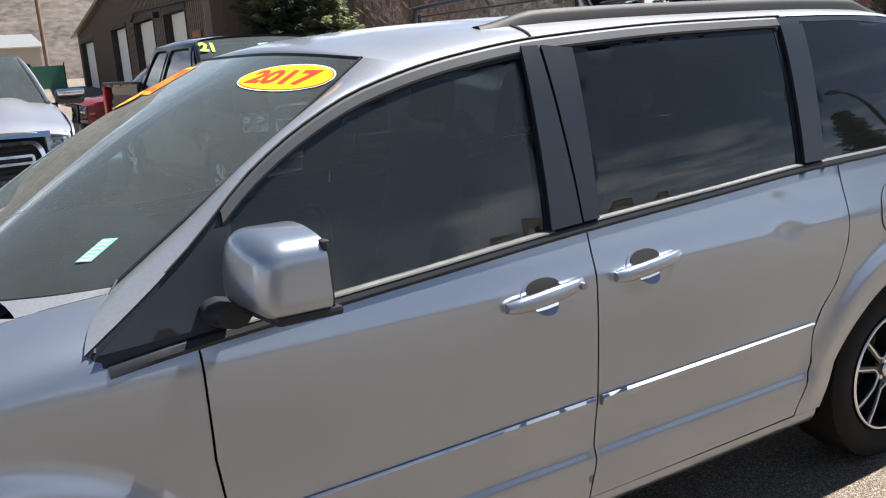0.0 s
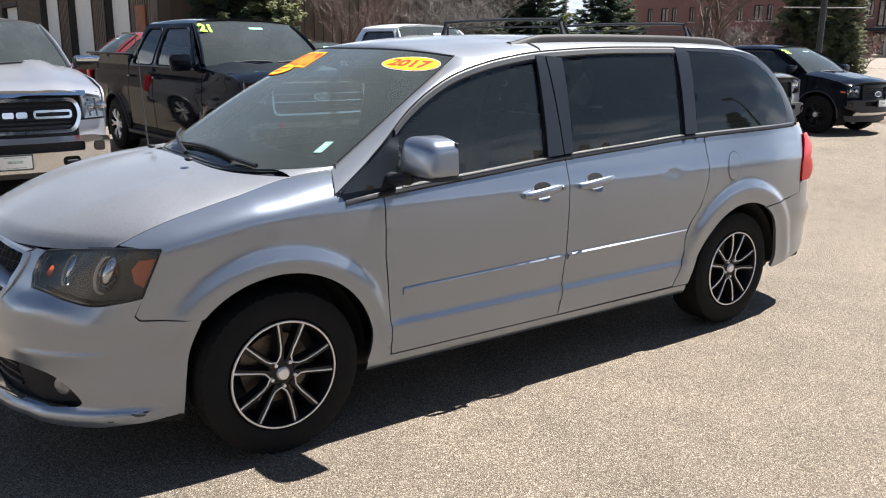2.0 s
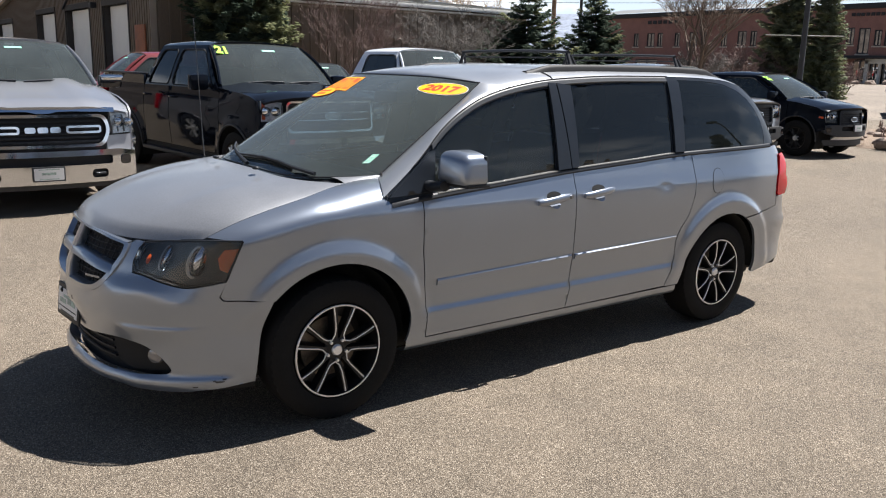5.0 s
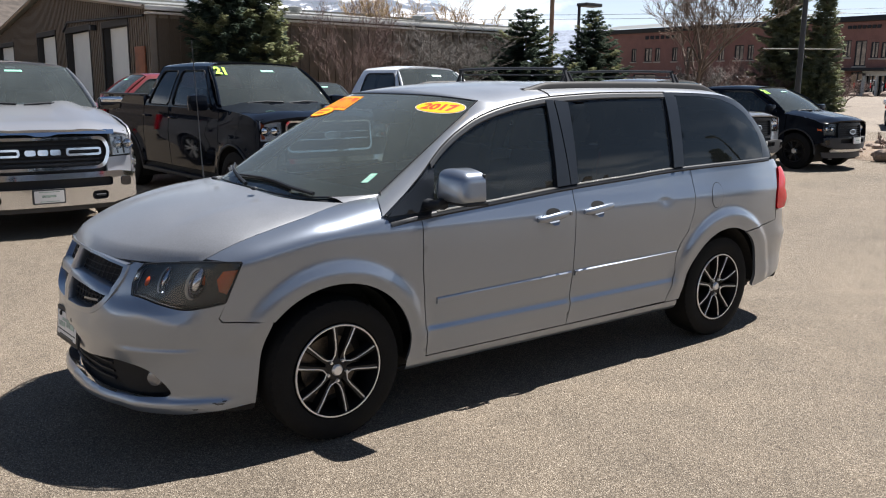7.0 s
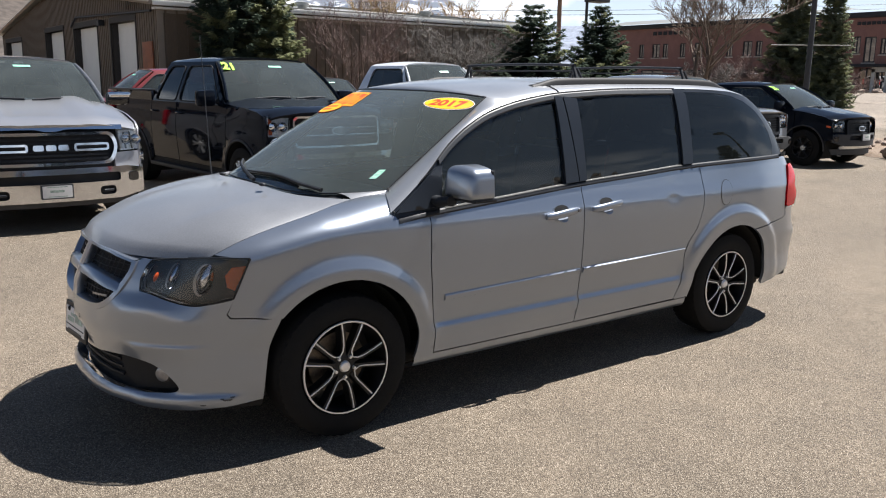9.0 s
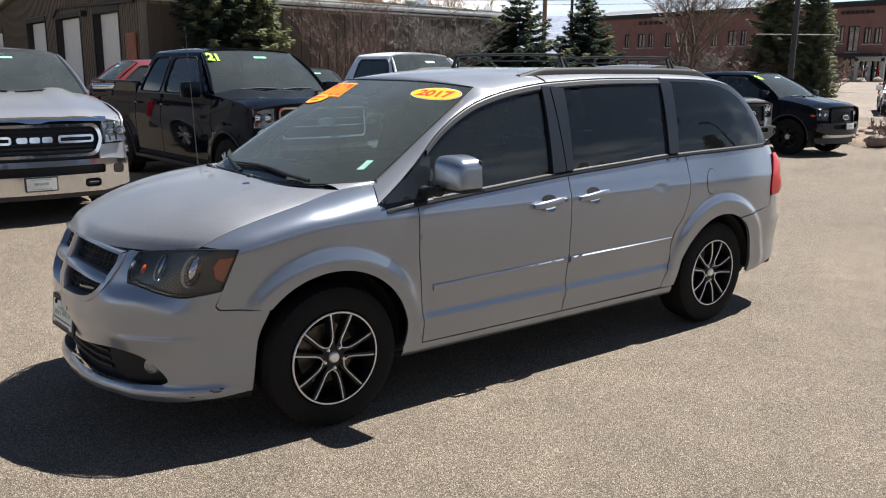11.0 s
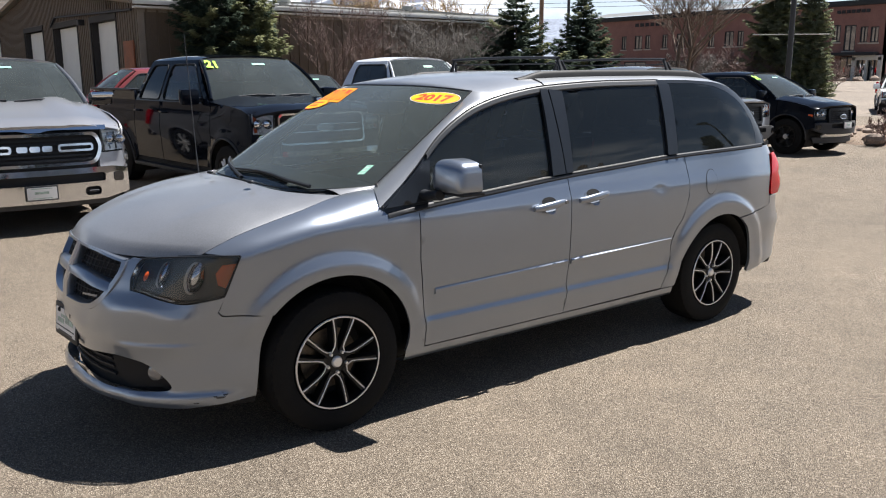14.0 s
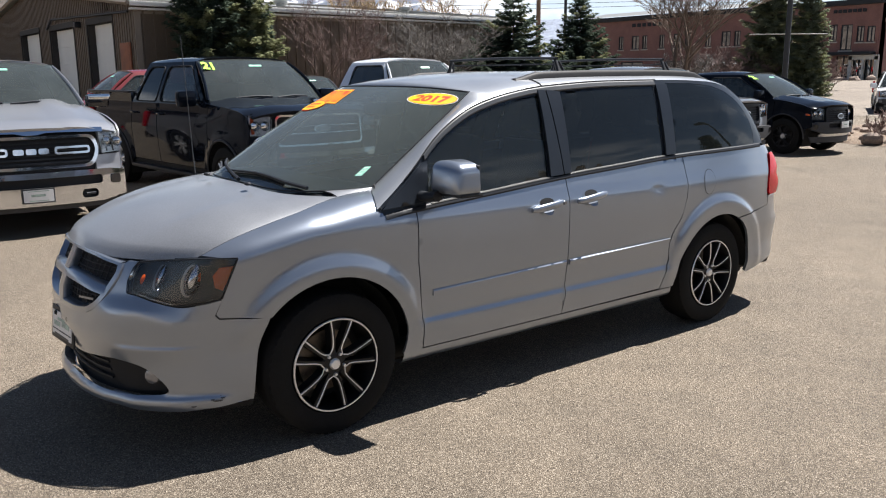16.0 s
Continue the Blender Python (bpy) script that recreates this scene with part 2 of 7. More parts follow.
M["dark_open"] = material("dark_jamb", (0.03, 0.026, 0.024), 0.8, 0.0, 0.2, 3.0)
M["rust"] = material("rusty_panel", (0.24, 0.085, 0.04), 0.7, 0.1, 0.3, 3.0)
M["brick"] = material("red_brick", (0.200, 0.100, 0.085), 0.85, 0.0, 0.16, 1.2, 9.0, 0.3)
M["pale_stone"] = material("pale_entry_stone", (0.52, 0.50, 0.46), 0.85, 0.0, 0.12, 2.0, 20.0, 0.2)
M["stone"] = material("pale_stone", (0.36, 0.33, 0.29), 0.85, 0.0, 0.15, 2.0, 20.0, 0.3)
M["rock"] = material("landscape_rock", (0.27, 0.21, 0.17), 0.9, 0.0, 0.3, 5.0, 40.0, 0.5)
M["bark"] = material("grey_brown_bark", (0.12, 0.085, 0.062), 0.9, 0.0, 0.3, 8.0, 60.0, 0.4)
M["twig"] = material("pale_twigs", (0.130, 0.116, 0.106), 0.85, 0.0, 0.25, 5.0)
M["twig_red"] = material("reddish_twigs", (0.15, 0.10, 0.088), 0.85, 0.0, 0.25, 5.0)
M["twig_gold"] = material("yellow_willow_twigs", (0.35, 0.24, 0.12), 0.85, 0.0, 0.25, 3.0)
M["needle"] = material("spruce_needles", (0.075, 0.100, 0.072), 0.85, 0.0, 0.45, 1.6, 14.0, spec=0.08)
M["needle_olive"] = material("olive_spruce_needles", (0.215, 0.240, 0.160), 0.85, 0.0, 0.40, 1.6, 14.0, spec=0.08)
# paler needle copy with the sunlight put into its colour
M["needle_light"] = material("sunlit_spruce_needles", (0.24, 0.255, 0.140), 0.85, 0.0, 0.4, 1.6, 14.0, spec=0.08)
for key in ("needle", "needle_olive", "needle_light"):
    nt = M[key].node_tree
    p, leaf, mx = nt.nodes["Principled BSDF"], nt.nodes.new("ShaderNodeBsdfTranslucent"), nt.nodes.new("ShaderNodeMixShader")
    nt.links.new(p.inputs["Base Color"].links[0].from_socket, leaf.inputs["Color"])
    mx.inputs["Fac"].default_value = 0.45
    nt.links.new(p.outputs["BSDF"], mx.inputs[1])
    nt.links.new(leaf.outputs["BSDF"], mx.inputs[2])
    nt.links.new(mx.outputs["Shader"], nt.nodes["Material Output"].inputs["Surface"])
M["pole"] = material("dark_pole", (0.03, 0.03, 0.032), 0.5, 0.3, 0.15, 3.0)
M["wood_pole"] = material("wooden_pole", (0.19, 0.12, 0.08), 0.85, 0.0, 0.25, 3.0)
M["hill"] = material("dry_hillside", (0.062, 0.050, 0.042), 0.95, 0.0, 0.6, 0.05, 0.45, 0.0)
M["seed"] = material("dry_leaf", (0.06, 0.045, 0.03), 0.9)
M["green_fabric"] = material("green_screen_fabric", (0.05, 0.16, 0.11), 0.85, 0.0, 0.15, 1.0)
M["tan_wall"] = material("tan_stucco_wall", (0.40, 0.34, 0.27), 0.85, 0.0, 0.06, 1.0)


# ---- mesh helpers ----
from mathutils import geometry


def finish(bm, name, mat, smooth_faces=True):
    me = bpy.data.meshes.new(name)
    for f in bm.faces:
        f.smooth = smooth_faces
    bm.to_mesh(me)
    bm.free()
    me.materials.append(mat)
    return me


def part(name, bm, mat, parent, label="", flat=False):
    ob = new(name, finish(bm, name, mat, not flat))
    ob.parent = parent
    return tagged(ob, label)


def thing(name, label, category, m=None, group="", kind=""):
    ob = new(name)
    ob.empty_display_size = 0.1
    if m is not None:
        ob.matrix_world = m
    return tagged(ob, label, category, group, kind)


def solo(name, bm, mat, label, category, group="", kind="", m=None, flat=False):
    ob = new(name, finish(bm, name, mat, not flat))
    if m is not None:
        ob.matrix_world = m
    return tagged(ob, label, category, group, kind)


def sharp(bm, degrees=38):
    bm.normal_update()
    for e in bm.edges:
        if len(e.link_faces) == 2 and e.calc_face_angle(0) > radians(degrees):
            e.smooth = False
    return bm


def box(x0, x1, y0, y1, z0, z1, bevel=0.0, bm=None, seg=2):
    own = bmesh.new()
    bmesh.ops.create_cube(own, size=1, matrix=Matrix.Translation(((x0+x1)/2, (y0+y1)/2, (z0+z1)/2)) @ Matrix.Diagonal((x1-x0, y1-y0, z1-z0, 1)))
    if bevel:
        bmesh.ops.bevel(own, geom=own.edges[:], offset=bevel, segments=seg, profile=0.6, affect="EDGES")
    sharp(own)
    return merge(bm, own)


def merge(bm, own, m=None):
    if m is not None:
        bmesh.ops.transform(own, matrix=m, verts=own.verts[:])
    if bm is None:
        return own
    me = bpy.data.meshes.new("tmp")
    own.to_mesh(me)
    own.free()
    bm.from_mesh(me)
    bpy.data.meshes.remove(me)
    return bm


def grid(rows, bm=None, flip=False, closed=False):
    """A quad sheet through rows of points."""
    own = bmesh.new()
    vs = [[own.verts.new(p) for p in r] for r in rows]
    n = len(rows[0])
    for a, b in zip(vs, vs[1:]):
        for i in range(n if closed else n - 1):
            q = (a[i], a[(i+1) % n], b[(i+1) % n], b[i])
            try:
                own.faces.new(q[::-1] if flip else q)
            except ValueError:
                pass
    bmesh.ops.remove_doubles(own, verts=own.verts[:], dist=1e-5)
    return merge(bm, own)


def thicken(bm, d):
    """Edges of a sheet turned in by d."""
    bm.normal_update()
    nv = {v: v.normal.copy() for v in bm.verts}
    edge = [e for e in bm.edges if len(e.link_faces) == 1]
    for e in edge:
        e.smooth = False
    r = bmesh.ops.extrude_edge_only(bm, edges=edge)
    moved = [g for g in r["geom"] if isinstance(g, bmesh.types.BMVert)]
    near = {tuple(round(c, 5) for c in v.co): n for v, n in nv.items()}
    for v in moved:
        v.co -= near.get(tuple(round(c, 5) for c in v.co), Vector((0, 0, 1))) * d
    return bm


def dense(outline, step):
    out = []
    for (a, b), (c, d) in zip(outline, outline[1:] + outline[:1]):
        n = max(1, int(math.hypot(c - a, d - b) / step))
        out += [(a + (c - a) * i / n, b + (d - b) * i / n) for i in range(n)]
    return out


def inside(p, poly):
    x, y = p
    hit = False
    for (a, b), (c, d) in zip(poly, poly[1:] + poly[:1]):
        if (b > y) != (d > y) and x < (c - a) * (y - b) / (d - b) + a:
            hit = not hit
    return hit


def curve2(pts, n=8):
    """A smooth open curve through 2D points."""
    out = []
    for i in range(len(pts) - 1):
        p0, p1, p2, p3 = (Vector(pts[max(0, i-1)]), Vector(pts[i]), Vector(pts[i+1]), Vector(pts[min(len(pts)-1, i+2)]))
        for k in range(n):
            t = k / n
            out.append(tuple(0.5 * (2*p1 + (p2-p0)*t + (2*p0-5*p1+4*p2-p3)*t*t + (3*p1-p0-3*p2+p3)*t**3)))
    return out + [tuple(pts[-1])]


def panel(outline, f, out, step=0.035, depth=0.015, holes=(), lift=0.0, creases=()):
    """A sheet over a flat outline, bent onto the surface f, its rim turned in. out: the side it faces."""
    loops = [dense(list(outline), step)] + [dense(list(h), step) for h in holes]
    pts, edges = [], []
    for lp in loops:
        k = len(pts)
        pts += lp
        edges += [(k + i, k + (i + 1) % len(lp)) for i in range(len(lp))]
    (x0, x1), (y0, y1) = [(min(p[i] for p in loops[0]), max(p[i] for p in loops[0])) for i in (0, 1)]
    rim = np.array(pts)
    for zz in creases:
        for i in range(1, int((x1 - x0) / step)):
            p = (x0 + i * step, zz)
            if inside(p, loops[0]) and ((rim - p) ** 2).sum(1).min() > (0.3 * step) ** 2:
                pts.append(p)
    for i in range(1, int((x1 - x0) / step) + 1):
        for j in range(1, int((y1 - y0) / step) + 1):
            p = (x0 + i * step, y0 + j * step)
            if inside(p, loops[0]) and not any(inside(p, h) for h in loops[1:]) and ((rim - p) ** 2).sum(1).min() > (0.45 * step) ** 2 and all(abs(p[1] - zz) > 0.45 * step for zz in creases):
                pts.append(p)
    vs, _, fs, *_ = geometry.delaunay_2d_cdt([Vector(p) for p in pts], edges, [], 0, 1e-6)
    bm = bmesh.new()
    bv = [bm.verts.new(f(v[0], v[1])) for v in vs]
    for t in fs:
        c = (sum(vs[i][0] for i in t) / 3, sum(vs[i][1] for i in t) / 3)
        if inside(c, loops[0]) and not any(inside(c, h) for h in loops[1:]):
            bm.faces.new([bv[i] for i in t])
    bmesh.ops.delete(bm, geom=[v for v in bm.verts if not v.link_faces], context="VERTS")
    bm.normal_update()
    if sum((fc.normal.dot(Vector(out)) * fc.calc_area() for fc in bm.faces)) < 0:
        bmesh.ops.reverse_faces(bm, faces=bm.faces[:])
        bm.normal_update()
    if lift:
        nv = [(v, v.normal.copy()) for v in bm.verts]
        for v, n in nv:
            v.co += n * lift
    if depth:
        thicken(bm, depth)
    return bm


def rounded(poly, r=0.06, n=4):
    """A polygon with its corners rounded off."""
    out = []
    for i, p in enumerate(poly):
        p, a, b = Vector(p), Vector(poly[i - 1]), Vector(poly[(i + 1) % len(poly)])
        d = min(r, (a - p).length*0.45, (b - p).length*0.45)
        q0, q1 = p + (a - p).normalized()*d, p + (b - p).normalized()*d
        for k in range(n + 1):
            t = k/n
            out.append(tuple(q0*(1 - t)**2 + p*2*t*(1 - t) + q1*t*t))
    return out


def tube(points, radius, bm=None, n=8, cap=True, taper=None, flat=(1, 1)):
    """A round bar along points; taper gives a radius for each point."""
    pts = [Vector(p) for p in points]
    rows, prev = [], None
    for i, p in enumerate(pts):
        d = (pts[min(i+1, len(pts)-1)] - pts[max(0, i-1)]).normalized()
        a = prev if prev is not None and abs(prev.dot(d)) < 0.95 else (Vector((0, 0, 1)) if abs(d.z) < 0.9 else Vector((1, 0, 0)))
        s = (a - d * a.dot(d)).normalized()
        prev = s
        w = d.cross(s)
        r = taper[i] if taper else radius
        rows.append([p + r * flat[0] * math.cos(2*math.pi*k/n) * s + r * flat[1] * math.sin(2*math.pi*k/n) * w for k in range(n)])
    own = bmesh.new()
    vs = [[own.verts.new(p) for p in r] for r in rows]
    for a, b in zip(vs, vs[1:]):
        for k in range(n):
            own.faces.new((a[k], a[(k+1) % n], b[(k+1) % n], b[k]))
    if cap:
        own.faces.new(vs[0][::-1])
        own.faces.new(vs[-1])
    bmesh.ops.recalc_face_normals(own, faces=own.faces[:])
    sharp(own, 50)
    return merge(bm, own)


def lathe(profile, axis="y", n=40, bm=None, m=None):
    """Turned shape: profile of (along the axis, radius)."""
    rows = []
    for a, r in profile:
        ring = []
        for k in range(n):
            c, s = r * math.cos(2*math.pi*k/n), r * math.sin(2*math.pi*k/n)
            ring.append((c, a, s) if axis == "y" else ((c, s, a) if axis == "z" else (a, c, s)))
        rows.append(ring)
    own = grid(rows, closed=True)
    bmesh.ops.recalc_face_normals(own, faces=own.faces[:])
    sharp(own, 35)
    return merge(bm, own, m)


def letters(name, text, size, mat, m, parent, label="", bold=0.0, depth=0.001, shear=0.0):
    """Writing turned into a mesh, centred on the pose m."""
    cu = bpy.data.curves.new("tmp_text", "FONT")
    cu.body, cu.size, cu.align_x, cu.align_y, cu.extrude, cu.offset, cu.shear = text, size, "CENTER", "CENTER", depth, bold, shear
    tmp = bpy.data.objects.new("tmp_text", cu)
    me = bpy.data.meshes.new_from_object(tmp)
    bpy.data.objects.remove(tmp)
    bpy.data.curves.remove(cu)
    me.name = name
    me.materials.clear()
    me.materials.append(mat)
    me.transform(m)
    ob = new(name, me)
    ob.parent = parent
    return tagged(ob, label)


def wheel(parent, cx, y, r, rim_r, side, width=0.225, style="twin", spokes=5, name="wheel"):
    """A wheel with tyre, rim, spokes, hub cap and brake; side -1 faces -y of its thing, axis y."""
    h = width / 2
    o = -h
    bm = lathe([(o*0.80, rim_r*1.0), (o*1.0, rim_r*1.005), (o*1.0, rim_r*0.965), (o*0.75, rim_r*0.93), (h*0.4, rim_r*0.90), (h*0.5, 0.02)], n=48)
    w = part(name, bm, M["wheel_black"], parent)
    w.location = (cx, y, r)
    if side > 0:
        w.rotation_euler = (0, 0, math.pi)
    prof = [(-h*0.80, rim_r*0.985), (-h*0.97, rim_r*1.05), (-h*1.04, rim_r + (r-rim_r)*0.45), (-h*1.0, rim_r + (r-rim_r)*0.72), (-h*0.90, r*0.972),
            (-h*0.72, r*0.993), (-h*0.3, r), (h*0.3, r), (h*0.72, r*0.993), (h*0.95, r*0.95), (h*1.02, rim_r+(r-rim_r)*0.4), (h*0.8, rim_r*0.985)]
    part("tyre", lathe(prof, n=56), M["rubber"], w, "black rubber tyre")
    bm = bmesh.new()
    for k in range(52):
        a = 2*math.pi*k/52
        for s, turn in ((-1, 0.0), (1, 0.5)):
            aa = a + turn * 2*math.pi/52
            own = box(-0.012, 0.012, min(s*h*0.45, s*h*0.90), max(s*h*0.45, s*h*0.90), -0.012, 0.001)
            bmesh.ops.transform(own, matrix=Matrix.Rotation(aa, 4, "Y") @ Matrix.Translation((0, 0, r*0.979)) @ Matrix.Rotation(s*0.18, 4, "Z"), verts=own.verts[:])
            merge(bm, own)
    tagged(part("tread", bm, M["rubber"], w, "knobbly black tread blocks"), kind="stuff")
    part("rim_lip", lathe([(o*0.99, rim_r*1.008), (o*1.035, rim_r*0.996), (o*1.03, rim_r*0.970), (o*0.95, rim_r*0.964)], n=48), M["alloy"], w, "bright machined rim lip")
    part("brake_disc", lathe([(-0.01, 0.04), (-0.01, rim_r*0.66), (0.012, rim_r*0.66)], n=36), M["brake"], w)
    bm = box(-0.05, 0.05, -0.03, 0.03, rim_r*0.40, rim_r*0.75, 0.015)
    bmesh.ops.rotate(bm, verts=bm.verts[:], cent=(0, 0, 0), matrix=Matrix.Rotation(-1.2, 3, "Y"))
    part("brake_caliper", bm, M["brake"], w)

    def at(a, rr, yy):
        return (rr*math.sin(a), yy, rr*math.cos(a))
    for k in range(spokes):
        c = math.radians(190) + 2*math.pi*k/spokes if style == "twin" else 2*math.pi*k/spokes
        d = radians(22.0)
        body = bmesh.new()
        for s in (-1, 1):
            rows = []
            for t in (0.0, 0.35, 0.7, 1.0):
                rr = 0.055 + (rim_r*0.965 - 0.055)*t
                aa = c + s*d*(1.0 if t > 0.3 else 0.9)
                wd = (0.015 + 0.004*t)
                yy = o*0.90 - o*0.10*(1 - t) + o*0.06*math.sin(t*3.1)
                ctr, tan = Vector(at(aa, rr, 0)), Vector((math.cos(aa), 0, -math.sin(aa)))
                rows.append([ctr + tan*wd + Vector((0, yy + 0.05, 0)), ctr + tan*wd*0.7 + Vector((0, yy, 0)), ctr - tan*wd*0.7 + Vector((0, yy, 0)), ctr - tan*wd + Vector((0, yy + 0.05, 0))])
            merge(body, grid(rows))
        bmesh.ops.recalc_face_normals(body, faces=body.faces[:])
        part("spoke", sharp(body), M["wheel_black"], w)
        pts, tap = [], []
        if style == "twin":
            for s, ts in ((-1, (1.0, 0.75, 0.5, 0.3, 0.12)), (1, (0.12, 0.3, 0.5, 0.75, 1.0))):
                for t in ts:
                    rr = 0.062 + (rim_r*0.965 - 0.062)*t
                    aa = c + s*d*(1.0 - 0.05*t) * (1.0 if t > 0.2 else 0.85)
                    pts.append(at(aa, rr, o*0.905 - o*0.10*(1 - t) + o*0.06*math.sin(t*3.1)))
                    tap.append(0.0038 if t < 0.9 else 0.0050)
                if s < 0:
                    pts.append(at(c, 0.061, o*0.835))
                    tap.append(0.0038)
            part("spoke_edge", tube(pts, 0.005, n=6, taper=tap), M["alloy"], w, "bright machined spoke edge")
    part("hub", lathe([(o*0.93, 0.0), (o*0.92, 0.022), (o*0.88, 0.027), (o*0.80, 0.030)], n=24), M["alloy"], w, "silver centre cap")
    part("hub_ring", lathe([(o*0.78, 0.03), (o*0.78, 0.050), (o*0.70, 0.066), (o*0.3, 0.072)], n=28), M["wheel_black"], w)
    for k in range(5):
        a = 2*math.pi*k/5 + 0.6
        part("lug_nut", lathe([(o*0.90, 0.0), (o*0.90, 0.008), (o*0.74, 0.010)], n=6, m=Matrix.Translation((0.054*math.sin(a), 0, 0.054*math.cos(a)))), M["alloy"], w)
    return w



# ---- minivan: skin ----
def interp(x, pts):
    """Smooth curve through (x, value) points (monotone in x)."""
    xs, ys = [p[0] for p in pts], [p[1] for p in pts]
    if x <= xs[0]:
        return ys[0]
    if x >= xs[-1]:
        return ys[-1]
    i = max(k for k in range(len(xs) - 1) if xs[k] <= x)
    h = xs[i + 1] - xs[i]
    t = (x - xs[i]) / h

    def slope(k):
        if k == 0:
            return (ys[1] - ys[0]) / (xs[1] - xs[0])
        if k == len(xs) - 1:
            return (ys[-1] - ys[-2]) / (xs[-1] - xs[-2])
        a, b = (ys[k] - ys[k - 1]) / (xs[k] - xs[k - 1]), (ys[k + 1] - ys[k]) / (xs[k + 1] - xs[k])
        return 0.0 if a * b <= 0 else 2 * a * b / (a + b)

    m0, m1 = slope(i) * h, slope(i + 1) * h
    return (2*t**3 - 3*t*t + 1) * ys[i] + (t**3 - 2*t*t + t) * m0 + (3*t*t - 2*t**3) * ys[i + 1] + (t**3 - t*t) * m1


def smooth(a, b, x):
    t = min(1.0, max(0.0, (x - a) / (b - a)))
    return t * t * (3 - 2 * t)


# half width of the van's side by height, plan of nose and tail by length along the skin
SIDE = [(0.18, 0.90), (0.30, 0.937), (0.40, 0.9485), (0.50, 0.9475), (0.56, 0.953), (0.70, 0.971), (0.92, 0.978), (1.012, 0.9758), (1.036, 0.9742), (1.050, 0.9705), (1.12, 0.9465),
        (1.18, 0.930), (1.30, 0.900), (1.50, 0.838), (1.62, 0.793), (1.70, 0.755), (1.80, 0.68)]
PLAN_X = [(-3.10, -2.532), (-2.93, -2.524), (-2.76, -2.498), (-2.58, -2.435), (-2.396, -2.335), (-2.226, -2.205), (-2.054, -2.05), (-1.9, -1.9),
          (-1.5, -1.5), (0, 0), (1.8, 1.8), (2.12, 2.15), (2.30, 2.34), (2.46, 2.46), (2.68, 2.53), (2.98, 2.57), (3.28, 2.58)]
PLAN_Y = [(-3.10, 0.0), (-2.93, 0.17), (-2.76, 0.33), (-2.58, 0.50), (-2.396, 0.66), (-2.226, 0.78), (-2.054, 0.865), (-1.9, 0.905),
          (-1.5, 0.955), (-1.1, 0.972), (-0.7, 0.978), (1.5, 0.985), (1.8, 0.983), (2.12, 0.957), (2.30, 0.905), (2.46, 0.79), (2.68, 0.60), (2.98, 0.30), (3.28, 0.0)]
NOSE = [(0.20, 0.04), (0.26, -0.012), (0.33, -0.006), (0.45, -0.018), (0.60, -0.030), (0.72, -0.025), (0.80, 0.0), (0.95, 0.07), (1.05, 0.13)]
TAIL = [(0.2, 0.0), (0.35, 0.05), (0.66, 0.06), (0.74, 0.01), (0.9, -0.02), (1.17, -0.05), (1.30, -0.12), (1.43, -0.20), (1.58, -0.33), (1.70, -0.5)]
SHOULDER = [(-2.2, 0.885), (-2.0, 0.935), (-1.6, 1.025), (-1.3, 1.075), (-1.0, 1.10)]
SEAM = [(-2.2, 0.080), (-2.165, 0.086), (-2.08, 0.105), (-1.94, 0.125), (-1.76, 0.140), (-1.58, 0.152), (-1.40, 0.165), (-1.28, 0.160), (-1.169, 0.155)]
AXLE, HUB_Z = 1.539, 0.362


def skin(u, z, side=-1, flare=1.0):
    """A point of the van's outer skin: u runs along the flank (x there) and round nose and tail to the middle, z is the height."""
    x, y = interp(u, PLAN_X), interp(u, PLAN_Y)
    nose, high = smooth(-1.9, -2.5, u), smooth(0.72, 0.90, z)
    tail = high * smooth(1.2, 2.35, u) + (1 - high) * smooth(1.95, 2.40, u)
    x += nose * interp(z, NOSE) + tail * interp(z, TAIL)
    w = interp(z, SIDE) / 0.978
    y *= w + (1 - w) * 0.6 * nose * (1 if z > 0.7 else 0)
    y += 0.012 * smooth(0.508, 0.478, z) * smooth(0.37, 0.46, z) * smooth(-1.12, -1.0, u) * smooth(1.2, 1.0, u)
    for cx, outer in ((-AXLE, 0.575), (AXLE, 0.585)):
        r = math.hypot(u - cx, z - HUB_Z)
        if r < outer + 0.03 and z > 0.25:
            low = smooth(0.24, 0.44, z) if u > AXLE else smooth(0.30, 0.60, z)
            y += flare * low * 0.027 * smooth(outer, outer - (0.060 if cx > 0 else 0.090), r) * (1 - 0.20 * smooth(outer - 0.07, 0.44, r))
    if side < 0:
        # two small dents in the sliding door
        y -= 0.007 * math.exp(-((u - 0.84) / 0.05) ** 2 - ((z - 1.115) / 0.018) ** 2) + 0.009 * math.exp(-((u - 0.85) / 0.06) ** 2 - ((z - 1.035) / 0.022) ** 2)
    return x, side * y, z


def fender_skin(u, b, side=-1):
    """The front fender: like the skin up to its shoulder, then b runs on over the rounded top towards the hood."""
    zs = interp(u, SHOULDER)
    if b <= zs:
        return skin(u, b, side)
    a = (b - zs) / 0.14 * radians(74)
    x, y, z = skin(u, zs, side)
    up = skin(u, zs + 0.02, side)
    lean = (up[1] - y) / 0.02 * 0.10 * math.sin(a)
    return x + (up[0] - x) / 0.02 * 0.10 * math.sin(a), y + lean - side * 0.185 * (1 - math.cos(a)), zs + 0.10 * math.sin(a)


